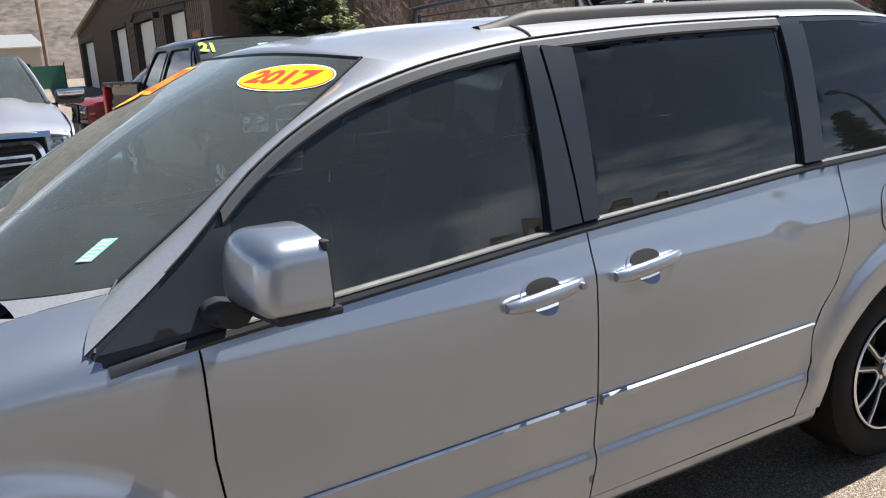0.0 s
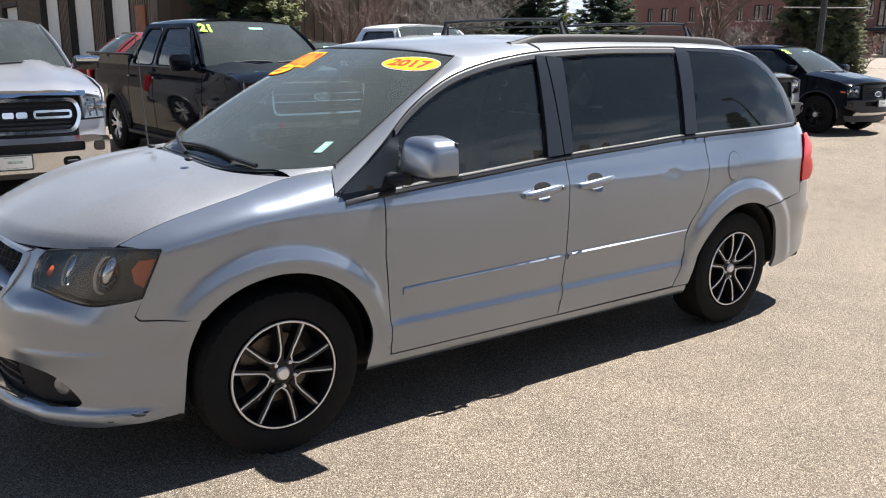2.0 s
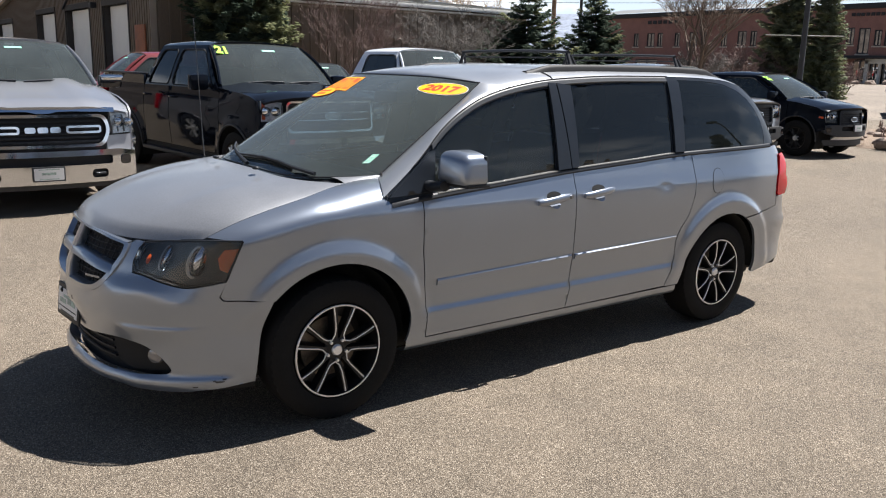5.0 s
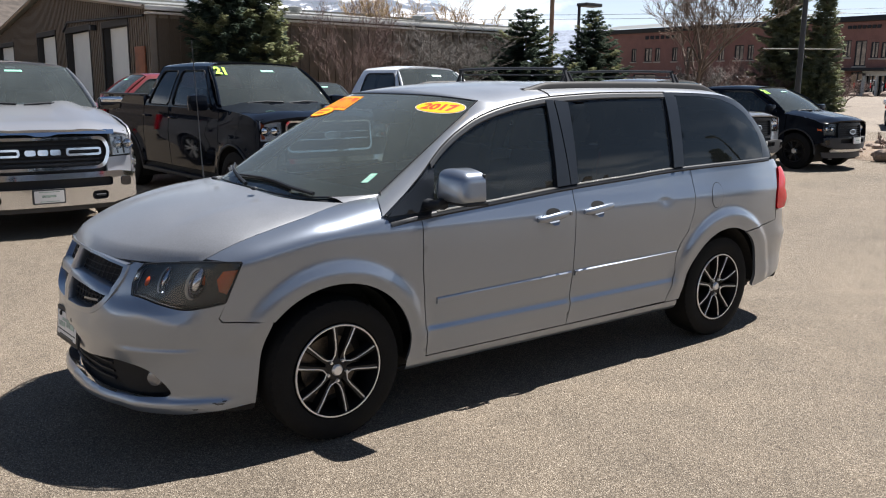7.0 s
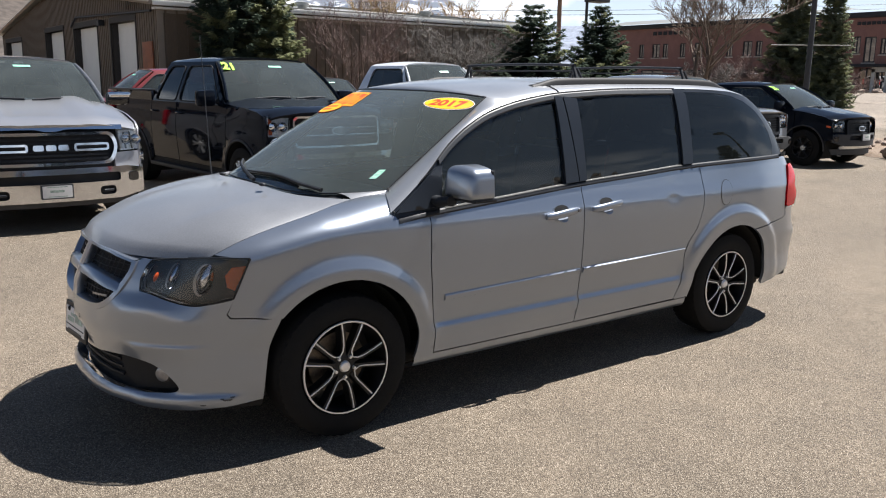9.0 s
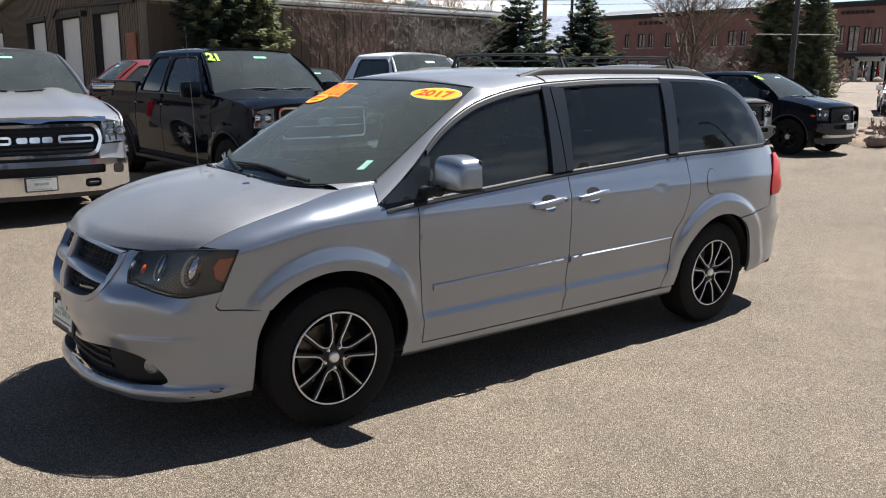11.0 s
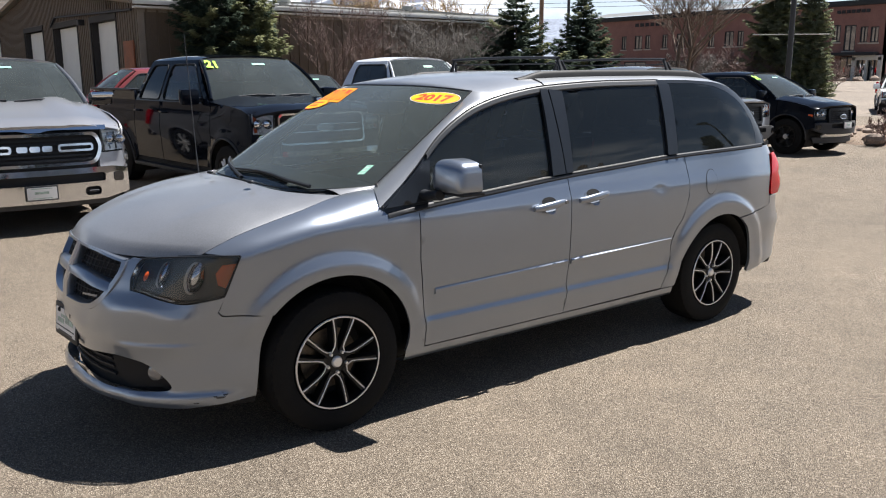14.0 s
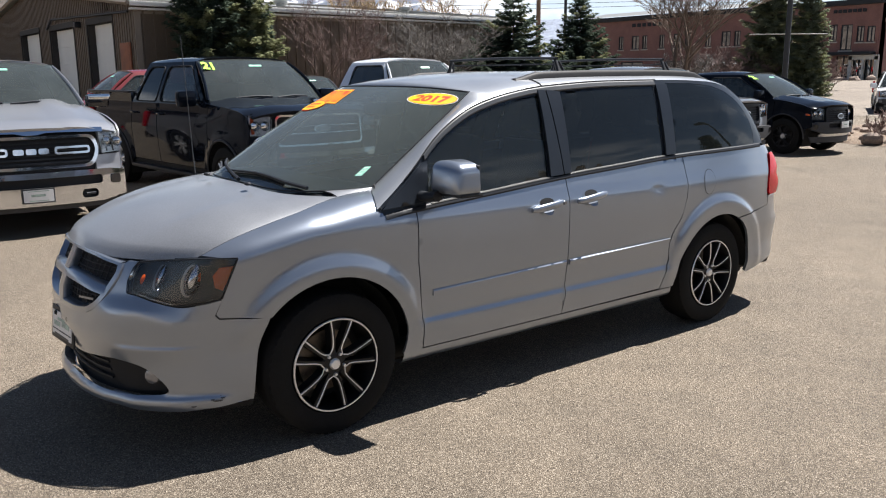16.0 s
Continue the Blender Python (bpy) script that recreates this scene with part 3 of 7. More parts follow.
TOP_EDGE = [(-1.30, 1.100), (-1.164, 1.195), (-1.038, 1.292), (-0.88, 1.430), (-0.73, 1.522), (-0.565, 1.592), (-0.29, 1.656), (0.016, 1.693), (0.59, 1.717), (1.15, 1.720),
            (1.60, 1.706), (1.85, 1.672), (2.02, 1.608), (2.12, 1.50), (2.165, 1.36), (2.175, 1.21)]
BELT = [(-1.30, 1.06), (-1.09, 1.085), (-0.5, 1.130), (0.012, 1.168), (0.52, 1.195), (1.05, 1.222), (2.10, 1.240), (2.3, 1.243)]
ROOF_TOP = [(-0.5, 1.735), (-0.2, 1.763), (0.3, 1.782), (1.0, 1.785), (1.5, 1.777), (1.85, 1.748), (2.05, 1.695), (2.175, 1.60), (2.25, 1.5)]


def u_at(x, z):
    """The skin's u where it passes over a given x at height z."""
    u = x
    for _ in range(25):
        u += 0.8 * (x - skin(u, z)[0])
    return u


def skin_x(x, z, s=-1):
    """The skin by true x in place of u."""
    return Vector((x, skin(u_at(x, z), z, s)[1], z))


van = thing("minivan", "silver metallic minivan with tinted windows and yellow windscreen stickers", "car")


def arch(cx, r, a0, a1, n=26, squash=1.0):
    return [(cx + r*math.cos(radians(a0 + (a1-a0)*i/n)), HUB_Z + squash*r*math.sin(radians(a0 + (a1-a0)*i/n))) for i in range(n + 1)]


def belt(x):
    return interp(x, BELT)


def bumper_skin(u, z, side):
    """The nose below lamps and grille: a shelf under the lamps, a short crease across the cheeks and a lip at the bottom."""
    p = Vector(skin(u, z, side, smooth(0.48, 0.66, z)))
    d = Vector(skin(u + 0.01, z, side)) - Vector(skin(u - 0.01, z, side))
    n = Vector((-abs(d.y), side*abs(d.x), 0)).normalized()
    top = interp(u, [(-3.1, 0.665), (-2.8, 0.675), (-2.62, 0.78), (-2.45, 0.785), (-2.25, 0.75), (-2.1, 0.76)])
    q = 0.026*smooth(top + 0.01, top - 0.095, z)*smooth(0.42, 0.60, z)*smooth(-2.10, -2.28, u)*(1 - 0.5*smooth(-2.55, -2.75, u))
    q += 0.011*smooth(0.560, 0.545, z)*smooth(-2.60, -2.48, u)*smooth(-2.10, -2.30, u)
    q += 0.020*smooth(0.315, 0.285, z)*smooth(-1.97, -2.12, u)
    return p + n*q


LAMP_LOW = curve2([(-2.074, 0.775), (-2.166, 0.756), (-2.250, 0.748), (-2.361, 0.772), (-2.44, 0.792), (-2.505, 0.800)], 4)
for s in (-1, 1):
    out = (0, s, 0)

    def f(a, b, s=s):
        return Vector(skin(a, b, s))

    # front fender
    up = [(x, interp(x, SHOULDER) + interp(x, SEAM) - 0.001) for x in [-1.169 - (2.165 - 1.169)*k/48 for k in range(49)]]
    outline = [(-1.0635, 1.083), (-1.063, 0.82), (-1.026, 0.475), (-1.020, 0.335), (-1.138, 0.335), (-1.128, 0.37), (-1.120, 0.41), (-1.117, 0.45)]
    outline += arch(-AXLE, 0.436, 16, 138, squash=1.03) + [(-1.97, 0.675), (-2.083, 0.682), (-2.098, 0.70), (-2.068, 0.785), (-2.004, 0.950)]
    outline += up[::-1] + [(-1.215, 1.165), (-1.258, 1.11), (-1.254, 1.078)]
    part("fender", panel(outline, lambda a, b, s=s: Vector(fender_skin(a, b, s)), out, 0.019), M["silver"], van)
    # front door skin and sliding door skin
    xs = [-1.058 + (0.0245 + 1.058)*i/10 for i in range(11)]
    outline = [(x, belt(x)) for x in xs] + [(0.0245, 0.86), (0.0255, 0.62), (0.0255, 0.477), (0.009, 0.345), (-1.014, 0.345), (-1.020, 0.475), (-1.057, 0.82)]
    door = part("front_door", panel(outline, f, out, 0.03, creases=(0.468, 0.478, 0.488, 0.498, 0.508, 1.012, 1.036, 1.043, 1.050)), M["silver"], van, "silver front door with chrome-silver pull handle")
    xs = [0.030 + (1.150 - 0.030)*i/10 for i in range(11)]
    outline = [(x, belt(x)) for x in xs] + curve2([(1.158, 1.10), (1.150, 0.955), (1.10, 0.818), (1.03, 0.735), (1.00, 0.66), (1.005, 0.542), (0.945, 0.35)], 5)
    outline += [(0.0145, 0.345), (0.031, 0.477), (0.031, 0.62), (0.030, 0.86)]
    slide = part("sliding_door", panel(outline, f, out, 0.03, creases=(0.468, 0.478, 0.488, 0.498, 0.508, 1.012, 1.036, 1.043, 1.050)), M["silver"], van, "silver sliding rear door")
    # rear quarter
    xs = [1.157 + (2.25 - 1.157)*i/12 for i in range(13)]
    outline = [(x, belt(x) - 0.004) for x in xs] + [(2.262, 1.17), (2.225, 1.165), (2.15, 1.02), (2.135, 0.88), (2.14, 0.80), (1.98, 0.778), (1.86, 0.772)]
    outline += arch(AXLE, 0.436, 64, 172) + [(1.088, 0.345), (0.951, 0.345), (1.0115, 0.542), (1.0065, 0.66), (1.0365, 0.733), (1.107, 0.814), (1.157, 0.953), (1.1645, 1.10)]
    part("quarter_panel", panel(outline, f, out, 0.021), M["silver"], van)
    # sill
    rows = []
    for i in range(41):
        x = -1.130 + (1.075 + 1.130)*i/40
        y = abs(f(x, 0.34).y)
        rows.append([Vector((x, s*(y + q), z)) for q, z in ((-0.03, 0.338), (-0.012, 0.334), (-0.017, 0.305), (-0.032, 0.280), (-0.058, 0.264), (-0.13, 0.258))])
    part("sill", sharp(grid(rows, flip=s > 0), 60), M["silver"], van)
    # dark body behind the gaps
    inner = [(-1.30, 1.05), (-1.0, 1.06), (2.2, 1.20), (2.2, 0.70)] + arch(AXLE, 0.47, 50, 180) + [(1.05, 0.36), (-1.06, 0.36)] + arch(-AXLE, 0.47, 0, 140) + [(-2.05, 0.76), (-2.0, 0.90), (-1.6, 0.99)]
    part("inner_body", panel(inner, lambda a, b, s=s: f(a, b) + Vector((0, -s*0.034, 0)), out, 0.08, 0), M["shut"], van)
    # front and rear bumper covers
    low = [(-1.945, 0.262), (-2.249, 0.236), (-2.449, 0.236), (-2.70, 0.245), (-2.9, 0.25), (-3.10, 0.25)]
    outline = [(-3.10, 0.668), (-2.93, 0.672), (-2.80, 0.680), (-2.73, 0.700), (-2.66, 0.745), (-2.60, 0.835), (-2.588, 0.915), (-2.560, 0.936), (-2.512, 0.934), (-2.526, 0.902), (-2.529, 0.845), (-2.512, 0.794)]
    outline += [(u, z - 0.008) for u, z in LAMP_LOW[::-1]] + [(-2.103, 0.697), (-2.088, 0.676), (-1.97, 0.669), (-1.872, 0.666)]
    outline += curve2([(-1.876, 0.65), (-1.908, 0.56), (-1.928, 0.45), (-1.938, 0.36), (-1.944, 0.28)], 4) + low
    intake = curve2([(-3.10, 0.455), (-2.85, 0.455), (-2.669, 0.470), (-2.52, 0.473), (-2.43, 0.455), (-2.37, 0.412), (-2.322, 0.350), (-2.335, 0.322), (-2.42, 0.312), (-2.58, 0.302), (-2.80, 0.305), (-3.10, 0.312)], 4)
    shape = outline + intake[::-1]
    part("front_bumper", panel(shape, lambda a, b, s=s: bumper_skin(a, b, s), (-1, s*0.8, 0), 0.016, 0.07, creases=(0.535, 0.545, 0.5525, 0.560, 0.57)), M["silver"], van, "silver front bumper cover with scuffed lower lip")
    part("air_dam", panel([(-2.48, 0.252), (-1.955, 0.275), (-1.965, 0.215), (-2.45, 0.205)], lambda a, b, s=s: f(a, b) + Vector((0.03, -s*0.028, 0)), (-1, s*0.8, 0), 0.05, 0.01), M["shut"], van, "black lower air dam")
    if s < 0:
        for u0, z0, w0, h0 in ((-2.105, 0.283, 0.020, 0.006), (-2.085, 0.295, 0.010, 0.005), (-2.128, 0.290, 0.008, 0.004), (-2.095, 0.306, 0.006, 0.003), (-2.205, 0.262, 0.012, 0.005)):
            ring = [(u0 + w0*math.cos(a)*(1 + 0.3*math.sin(3*a)), z0 + h0*math.sin(a)*(1 + 0.4*math.cos(2*a))) for a in [2*math.pi*k/10 for k in range(10)]]
            part("scuff_mark", panel(ring, lambda a, b, s=s: bumper_skin(a, b, s) + Vector((-0.0008, s*0.0012, 0)), (-1, s*0.8, 0), 0.01, 0), M["dark_ink"], van, "dark scuff on the lip")
    part("lower_intake", panel([(-3.10, 0.495), (-2.33, 0.495), (-2.27, 0.40), (-2.28, 0.285), (-3.10, 0.275)], lambda a, b, s=s: f(a, b) + Vector((0.05, -s*0.03, 0)), (-1, s*0.8, 0), 0.05, 0), M["shut"], van, "black lower intake")
    for z in (0.345, 0.385, 0.425):
        part("intake_slat", tube([f(u, z) + Vector((0.035, -s*0.02, 0)) for u in (-3.10, -2.95, -2.8, -2.68)], 0.007, n=6), M["trim"], van)
    fog = f(-2.398, 0.402) + Vector((0.008, -s*0.006, 0))
    part("fog_lamp_bezel", panel([(u, z) for u, z in curve2([(-2.66, 0.46), (-2.52, 0.463), (-2.43, 0.447), (-2.375, 0.408), (-2.332, 0.350), (-2.345, 0.328), (-2.42, 0.318), (-2.58, 0.31), (-2.66, 0.38), (-2.66, 0.46)], 3)][:-1],
                                 lambda a, b, s=s: f(a, b) + Vector((0.028, -s*0.02, 0)), (-1, s*0.8, 0), 0.04, 0.02), M["shut"], van, "black fog lamp recess")
    fd = Vector((-0.75, s*0.66, 0)).normalized()
    fm = Matrix.Translation(fog) @ fd.to_track_quat("Z", "Y").to_matrix().to_4x4()
    part("fog_lamp", lathe([(-0.02, 0.042), (0.0, 0.040), (0.010, 0.034), (0.016, 0.020), (0.018, 0.0)], "z", 24, m=fm), M["fog_glass"], van, "round clear fog lamp")
    outline = [(2.142, 0.800), (2.146, 0.868), (2.19, 0.870), (2.34, 0.872), (2.6, 0.86), (3.28, 0.86), (3.28, 0.43), (2.6, 0.42), (2.34, 0.385), (2.12, 0.338), (1.945, 0.312)] + [p for k in range(16) for p in arch(AXLE, 0.390 + 0.046*smooth(0, 15, k), -5 + 67*k/15, -5 + 67*k/15 + 1, 1)[:1]] + [(1.86, 0.764), (1.98, 0.770)]
    part("rear_bumper", panel(outline, f, (1, s*0.8, 0), 0.021, 0.02), M["silver"], van)
    # tail lamp
    outline = curve2([(2.232, 1.175), (2.33, 1.178), (2.42, 1.13), (2.43, 1.0), (2.42, 0.92), (2.36, 0.882), (2.24, 0.876), (2.152, 0.880), (2.146, 0.93), (2.158, 1.02), (2.205, 1.12), (2.232, 1.175)], 3)[:-1]
    lamp = part("tail_lamp", panel(outline, lambda a, b, s=s: f(a, b) + Vector(((0.010 + 0.032*abs(math.sin((b - 0.87)/0.31*math.pi*2))**0.8)*smooth(2.15, 2.3, a) + 0.006, s*0.008, 0)), (1, s, 0), 0.02, 0.05), M["lamp_red"], van, "red tail lamp")
    # tailgate
    outline = [(2.44, 1.19), (2.43, 0.877), (3.28, 0.867), (3.28, 1.20)]
    part("tailgate", panel(outline, f, (1, 0, 0), 0.06, 0.02), M["silver"], van)
    # wheel housings
    for cx in (-AXLE, AXLE):
        rows = [[(cx + 0.440*math.cos(a), s*yy, HUB_Z + 0.440*math.sin(a)) for a in [radians(-2 + 184*i/24) for i in range(25)]] for yy in (0.925 if cx > 0 else 0.845, 0.60)]
        bm = grid(rows)
        merge(bm, grid([[(cx, s*0.6, HUB_Z)]*25, rows[1]]))
        part("wheel_housing", bm, M["under"], van)
    # side rubbing strips
    for x0, x1, z0, z1 in ((-0.965, 0.013, 0.640, 0.662), (0.040, 0.990, 0.663, 0.688)):
        rows = []
        for i in range(25):
            x = x0 + (x1 - x0)*i/24
            z = z0 + (z1 - z0)*i/24
            hgt = 0.017*(1 if x0 < 0 else 1 - 0.65*i/24)
            rows.append([f(x, z - hgt) + Vector((0, s*0.001, 0)), f(x, z - hgt*0.8) + Vector((0, s*(0.010 if x0 > 0 else 0.009), 0)), f(x, z + hgt*0.55) + Vector((0, s*(0.013 if x0 > 0 else 0.008 + 0.004*smooth(-0.55, -0.1, x)), 0)), f(x, z + hgt) + Vector((0, s*0.004, 0)), f(x, z + hgt*1.05)])
        bm = grid(rows)
        for row in (rows[0], rows[-1]):
            bm.faces.new([bm.verts.new(p) for p in row])
        bmesh.ops.recalc_face_normals(bm, faces=bm.faces[:])
        part("rubbing_strip", sharp(bm, 25), M["silver"], door if x0 < 0 else slide)
    # door handles
    for x0, x1, z0, dr in ((-0.285, -0.035, 1.010, door), (0.085, 0.335, 1.026, slide)):
        rows = []
        for i in range(17):
            t = i/16
            x, z = x0 + (x1 - x0)*t, z0 + 0.026*t
            bow = math.sin(t*math.pi)**0.45
            hh = 0.023*(0.62 + 0.38*math.sin(t*math.pi)**0.5)
            base = f(x, z)
            rows.append([base + Vector((0, s*(0.012 + 0.021*bow) + s*dy, dz)) for dy, dz in ((0.006, -hh*0.7), (0.012, -hh*0.2), (0.012, hh*0.3), (0.006, hh*0.85), (-0.004, hh), (-0.010, hh*0.4), (-0.010, -hh*0.5), (-0.004, -hh))])
        bm = grid(rows, closed=True)
        for row in (rows[0], rows[-1]):
            bm.faces.new([bm.verts.new(p) for p in row])
        bmesh.ops.recalc_face_normals(bm, faces=bm.faces[:])
        part("door_handle", bm, M["silver"], dr, "silver pull handle")
        cx, cz = (x0 + x1)/2, z0 + 0.013
        ring = [(cx + 0.074*math.cos(a), cz + 0.004 + 0.046*math.sin(a)) for a in [2*math.pi*k/24 for k in range(24)]]
        cup = part("handle_cup", panel(ring, lambda a, b, s=s: f(a, b) + Vector((0, s*0.0025, 0)), out, 0.02, 0.002), M["silver"], dr)
        lip = [(cx + 0.042*math.cos(a), cz - 0.020 + 0.030*math.sin(a)) for a in [math.pi + math.pi*k/12 for k in range(13)]]
        part("cup_lip", panel(lip, lambda a, b, s=s, cz=cz: f(a, b) + Vector((0, s*(0.003 + 0.9*max(0.0, cz - 0.016 - b)), 0)), out, 0.01, 0.001), M["silver"], cup)
        # black oval over the cup paints the shade behind the handle
        shade_oval = [(cx + 0.056*math.cos(a), cz + 0.020 + 0.025*math.sin(a)) for a in [2*math.pi*k/20 for k in range(20)]]
        part("cup_shade", panel(shade_oval, lambda a, b, s=s: f(a, b) + Vector((0, s*0.0045, 0)), out, 0.02, 0), M["shut"], cup)
        if dr is door:
            part("lock_cylinder", lathe([(-0.01, 0.0), (-0.01, 0.010), (0.01, 0.012)], n=14, m=Matrix.Translation(f(x1 - 0.018, z0 + 0.024) + Vector((0, s*0.036, 0)))), M["grey_paint"], dr)
    # fuel flap
    ring = [(1.405 + 0.062*math.cos(a) + 0.008*math.sin(a), 1.035 + 0.083*math.sin(a)) for a in [2*math.pi*k/28 for k in range(28)]]
    if s < 0:
        part("fuel_flap_gap", panel(ring, lambda a, b, s=s: f(1.405 + (a-1.405)*1.05, 1.035 + (b-1.035)*1.04) + Vector((0, s*0.0012, 0)), out, 0.03, 0), M["shut"], van)
        part("fuel_flap", panel(ring, lambda a, b, s=s: f(a, b) + Vector((0, s*0.0028, 0)), out, 0.03, 0.002), M["silver"], van)
    # belt moulding; under each door glass a paler strip paints the rubber's reflection
    rows = []
    for i in range(61):
        x = -1.245 + (2.10 + 1.245)*i/60
        z = belt(x)
        k = smooth(-1.245, -1.10, x)
        rows.append([skin_x(x, z - 0.010, s) + Vector((0, s*0.0045, 0)), skin_x(x, z - 0.001, s) + Vector((0, s*(0.0045 + 0.0055*k), 0)), skin_x(x, z + 0.012, s) + Vector((0, s*(0.002 + 0.006*k), 0)), skin_x(x, z + 0.018, s)])
    part("belt_moulding", sharp(grid(rows, flip=s > 0), 25), M["trim"], van, "black belt moulding")
    for x0, x1, up in ((-0.96, -0.085, door), (0.062, 0.955, slide)):
        rows = []
        for i in range(25):
            x = x0 + (x1 - x0)*i/24
            z = belt(x)
            rows.append([skin_x(x, z + 0.012, s) + Vector((0, s*0.004, 0)), skin_x(x, z + 0.014, s) + Vector((0, s*0.010, 0)), skin_x(x, z + 0.018, s) + Vector((0, s*0.009, 0)), skin_x(x, z + 0.022, s) + Vector((0, -s*0.006, 0))])
        part("belt_strip", sharp(grid(rows, flip=s > 0), 25), M["belt_strip"], up, "strip under the glass, paled for the reflection on rubber")

    # window line: dark frame sheet, then panes standing 4 mm proud
    tops = [(x, interp(x, TOP_EDGE)) for x in [-1.28 + (2.16 + 1.28)*i/60 for i in range(61)]]
    ring = tops + [(x, belt(x) + 0.012) for x in [2.165 - 0.19*i for i in range(18)] + [-1.26]]

    def fx(a, b, s=s):
        return skin_x(a, b, s)

    def pane(name, outline, mat, lift, label=""):
        return part(name, panel(outline, lambda a, b: fx(a, b) + Vector((0, s*lift, 0)), out, 0.035, 0.004), M[mat], van, label)

    FRONT = [(-0.985, 1.120)] + [(x, belt(x) + 0.022) for x in (-0.7, -0.4, -0.108)] + [(-0.062, 1.642)] + [(x, interp(x, TOP_EDGE) - 0.042) for x in (-0.30, -0.45, -0.568, -0.70, -0.836, -0.94)]
    SLIDE = [(x, belt(x) + 0.022) for x in (0.075, 0.4, 0.7, 0.945)] + [(0.990, 1.680), (0.5, 1.673), (0.112, 1.658)]
    QUARTER = [(x, belt(x) + 0.020) for x in (1.075, 1.4, 1.7, 1.985)] + [(2.020, 1.262), (2.045, 1.33), (2.035, 1.42), (1.985, 1.51), (1.915, 1.575), (1.80, 1.635), (1.64, 1.676), (1.40, 1.696), (1.135, 1.700)]
    holes = [FRONT, SLIDE, QUARTER]
    part("window_surround", sharp(panel(ring, lambda a, b: fx(a, b) - Vector((0, s*0.003, 0)), out, 0.03, 0.006, holes), 30), M["pillar_black"], van, "satin black window surround and pillars")
    pane("front_door_window", FRONT, "glass_door", -0.006, "lightly tinted front door glass")
    pane("sliding_door_window", SLIDE, "glass_tint", -0.005, "dark privacy glass")
    pane("quarter_window", QUARTER, "glass_tint", -0.004, "dark privacy glass")
    # pillar covers and frame mouldings
    for name, quad in (("front_pillar_cover", [(-0.098, belt(-0.09) + 0.022), (0.007, belt(0) + 0.022), (-0.008, 1.672), (-0.066, 1.672)]), ("centre_pillar_cover", [(0.014, belt(0.02) + 0.022), (0.070, belt(0.06) + 0.022), (0.108, 1.660), (0.002, 1.672)]),
                       ("rear_pillar_cover", [(0.962, belt(0.96) + 0.022), (1.062, belt(1.06) + 0.02), (1.125, 1.692), (1.012, 1.690)])):
        part(name, sharp(panel(quad, lambda a, b, s=s: fx(a, b) + Vector((0, s*0.014, 0)), out, 0.03, 0.012), 30), M["pillar_black"], van, "satin black pillar cover")
    part("sail_panel", panel([(-1.262, 1.108), (-1.09, 1.118), (-0.985, 1.126), (-0.950, 1.325), (-0.985, 1.322), (-1.05, 1.270), (-1.17, 1.178)], lambda a, b, s=s: fx(a, b) + Vector((0, s*0.012, 0)), out, 0.03, 0.02), M["pillar_black"], van, "black triangular mirror base panel")
    rows = []
    for i in range(41):
        x = -0.962 + (1.015 + 0.962)*i/40
        z = interp(x, TOP_EDGE)
        rows.append([fx(x, z - 0.036) + Vector((0, s*0.003, 0)), fx(x, z - 0.029) + Vector((0, s*0.009, 0)), fx(x, z - 0.008) + Vector((0, s*0.009, 0)), fx(x, z - 0.002) + Vector((0, s*0.002, 0))])
    part("window_frame_moulding", sharp(grid(rows, flip=s > 0), 25), M["moulding"], van, "satin grey upper window moulding")

    # dark drip seam between roof side and window moulding
    part("drip_seam", tube([fx(x, interp(x, TOP_EDGE) + 0.001) + Vector((0, s*0.003, 0.001)) for x in [-1.10 + 2.14*i/40 for i in range(41)]], 0.0032, n=5), M["shut"], van)
    # roof side and windscreen pillar
    def screen(v, t, s=s):
        """The windscreen: v across from -1 to 1, t from the cowl up to the roof."""
        b = Vector((-1.585 + 0.385*v**6, 0.745*v, 1.170 + 0.015*v**6))
        c = Vector((-0.65 + 0.15*v**4, 0.695*v, 1.695 - 0.028*v**4))
        return b.lerp(c, t) + Vector((-0.022, 0, 0.028))*math.sin(math.pi*t**1.1)*(1 - v**4)

    rows = []
    for i in range(25):
        t = i/24
        a = screen(s, t)
        x = -1.285 + (-0.40 + 1.285)*t
        b = fx(x, interp(x, TOP_EDGE))
        nrm = Vector((-0.45, s*0.75, 0.6)).normalized()
        rows.append([a - nrm*0.012] + [a.lerp(b, k/6) + nrm*0.026*(1 - 0.80*smooth(0.72, 1.0, t))*math.sin(math.pi*k/6)**0.8 for k in range(7)] + [b - Vector((0, s*0.012, 0))])
    bm = grid(rows, flip=s < 0)
    part("windscreen_pillar", sharp(bm, 50), M["silver_roof"], van)
    part("pillar_seam", tube([screen(s, 0.03) + Vector((0.0, s*0.004, 0.010)), screen(s, 0.03).lerp(fx(-1.262, 1.118), 0.5) + Vector((-0.012, s*0.012, 0.010)), fx(-1.266, 1.112) + Vector((0, s*0.003, 0))], 0.0035, n=5), M["shut"], van)
    # mirror
    arm = part("mirror_arm", tube([fx(-1.03, 1.155) + Vector((0.02, 0, 0)), Vector((-1.015, s*0.99, 1.155)), Vector((-1.0, s*1.06, 1.165))], 0.03, n=10, flat=(0.9, 1.3)), M["trim"], van)
    bm = box(-1.010, -0.800, min(s*0.985, s*1.200), max(s*0.985, s*1.200), 1.174, 1.326, 0.044, seg=7)
    bmesh.ops.subdivide_edges(bm, edges=[e for e in bm.edges if e.calc_length() > 0.05], cuts=5, use_grid_fill=True)
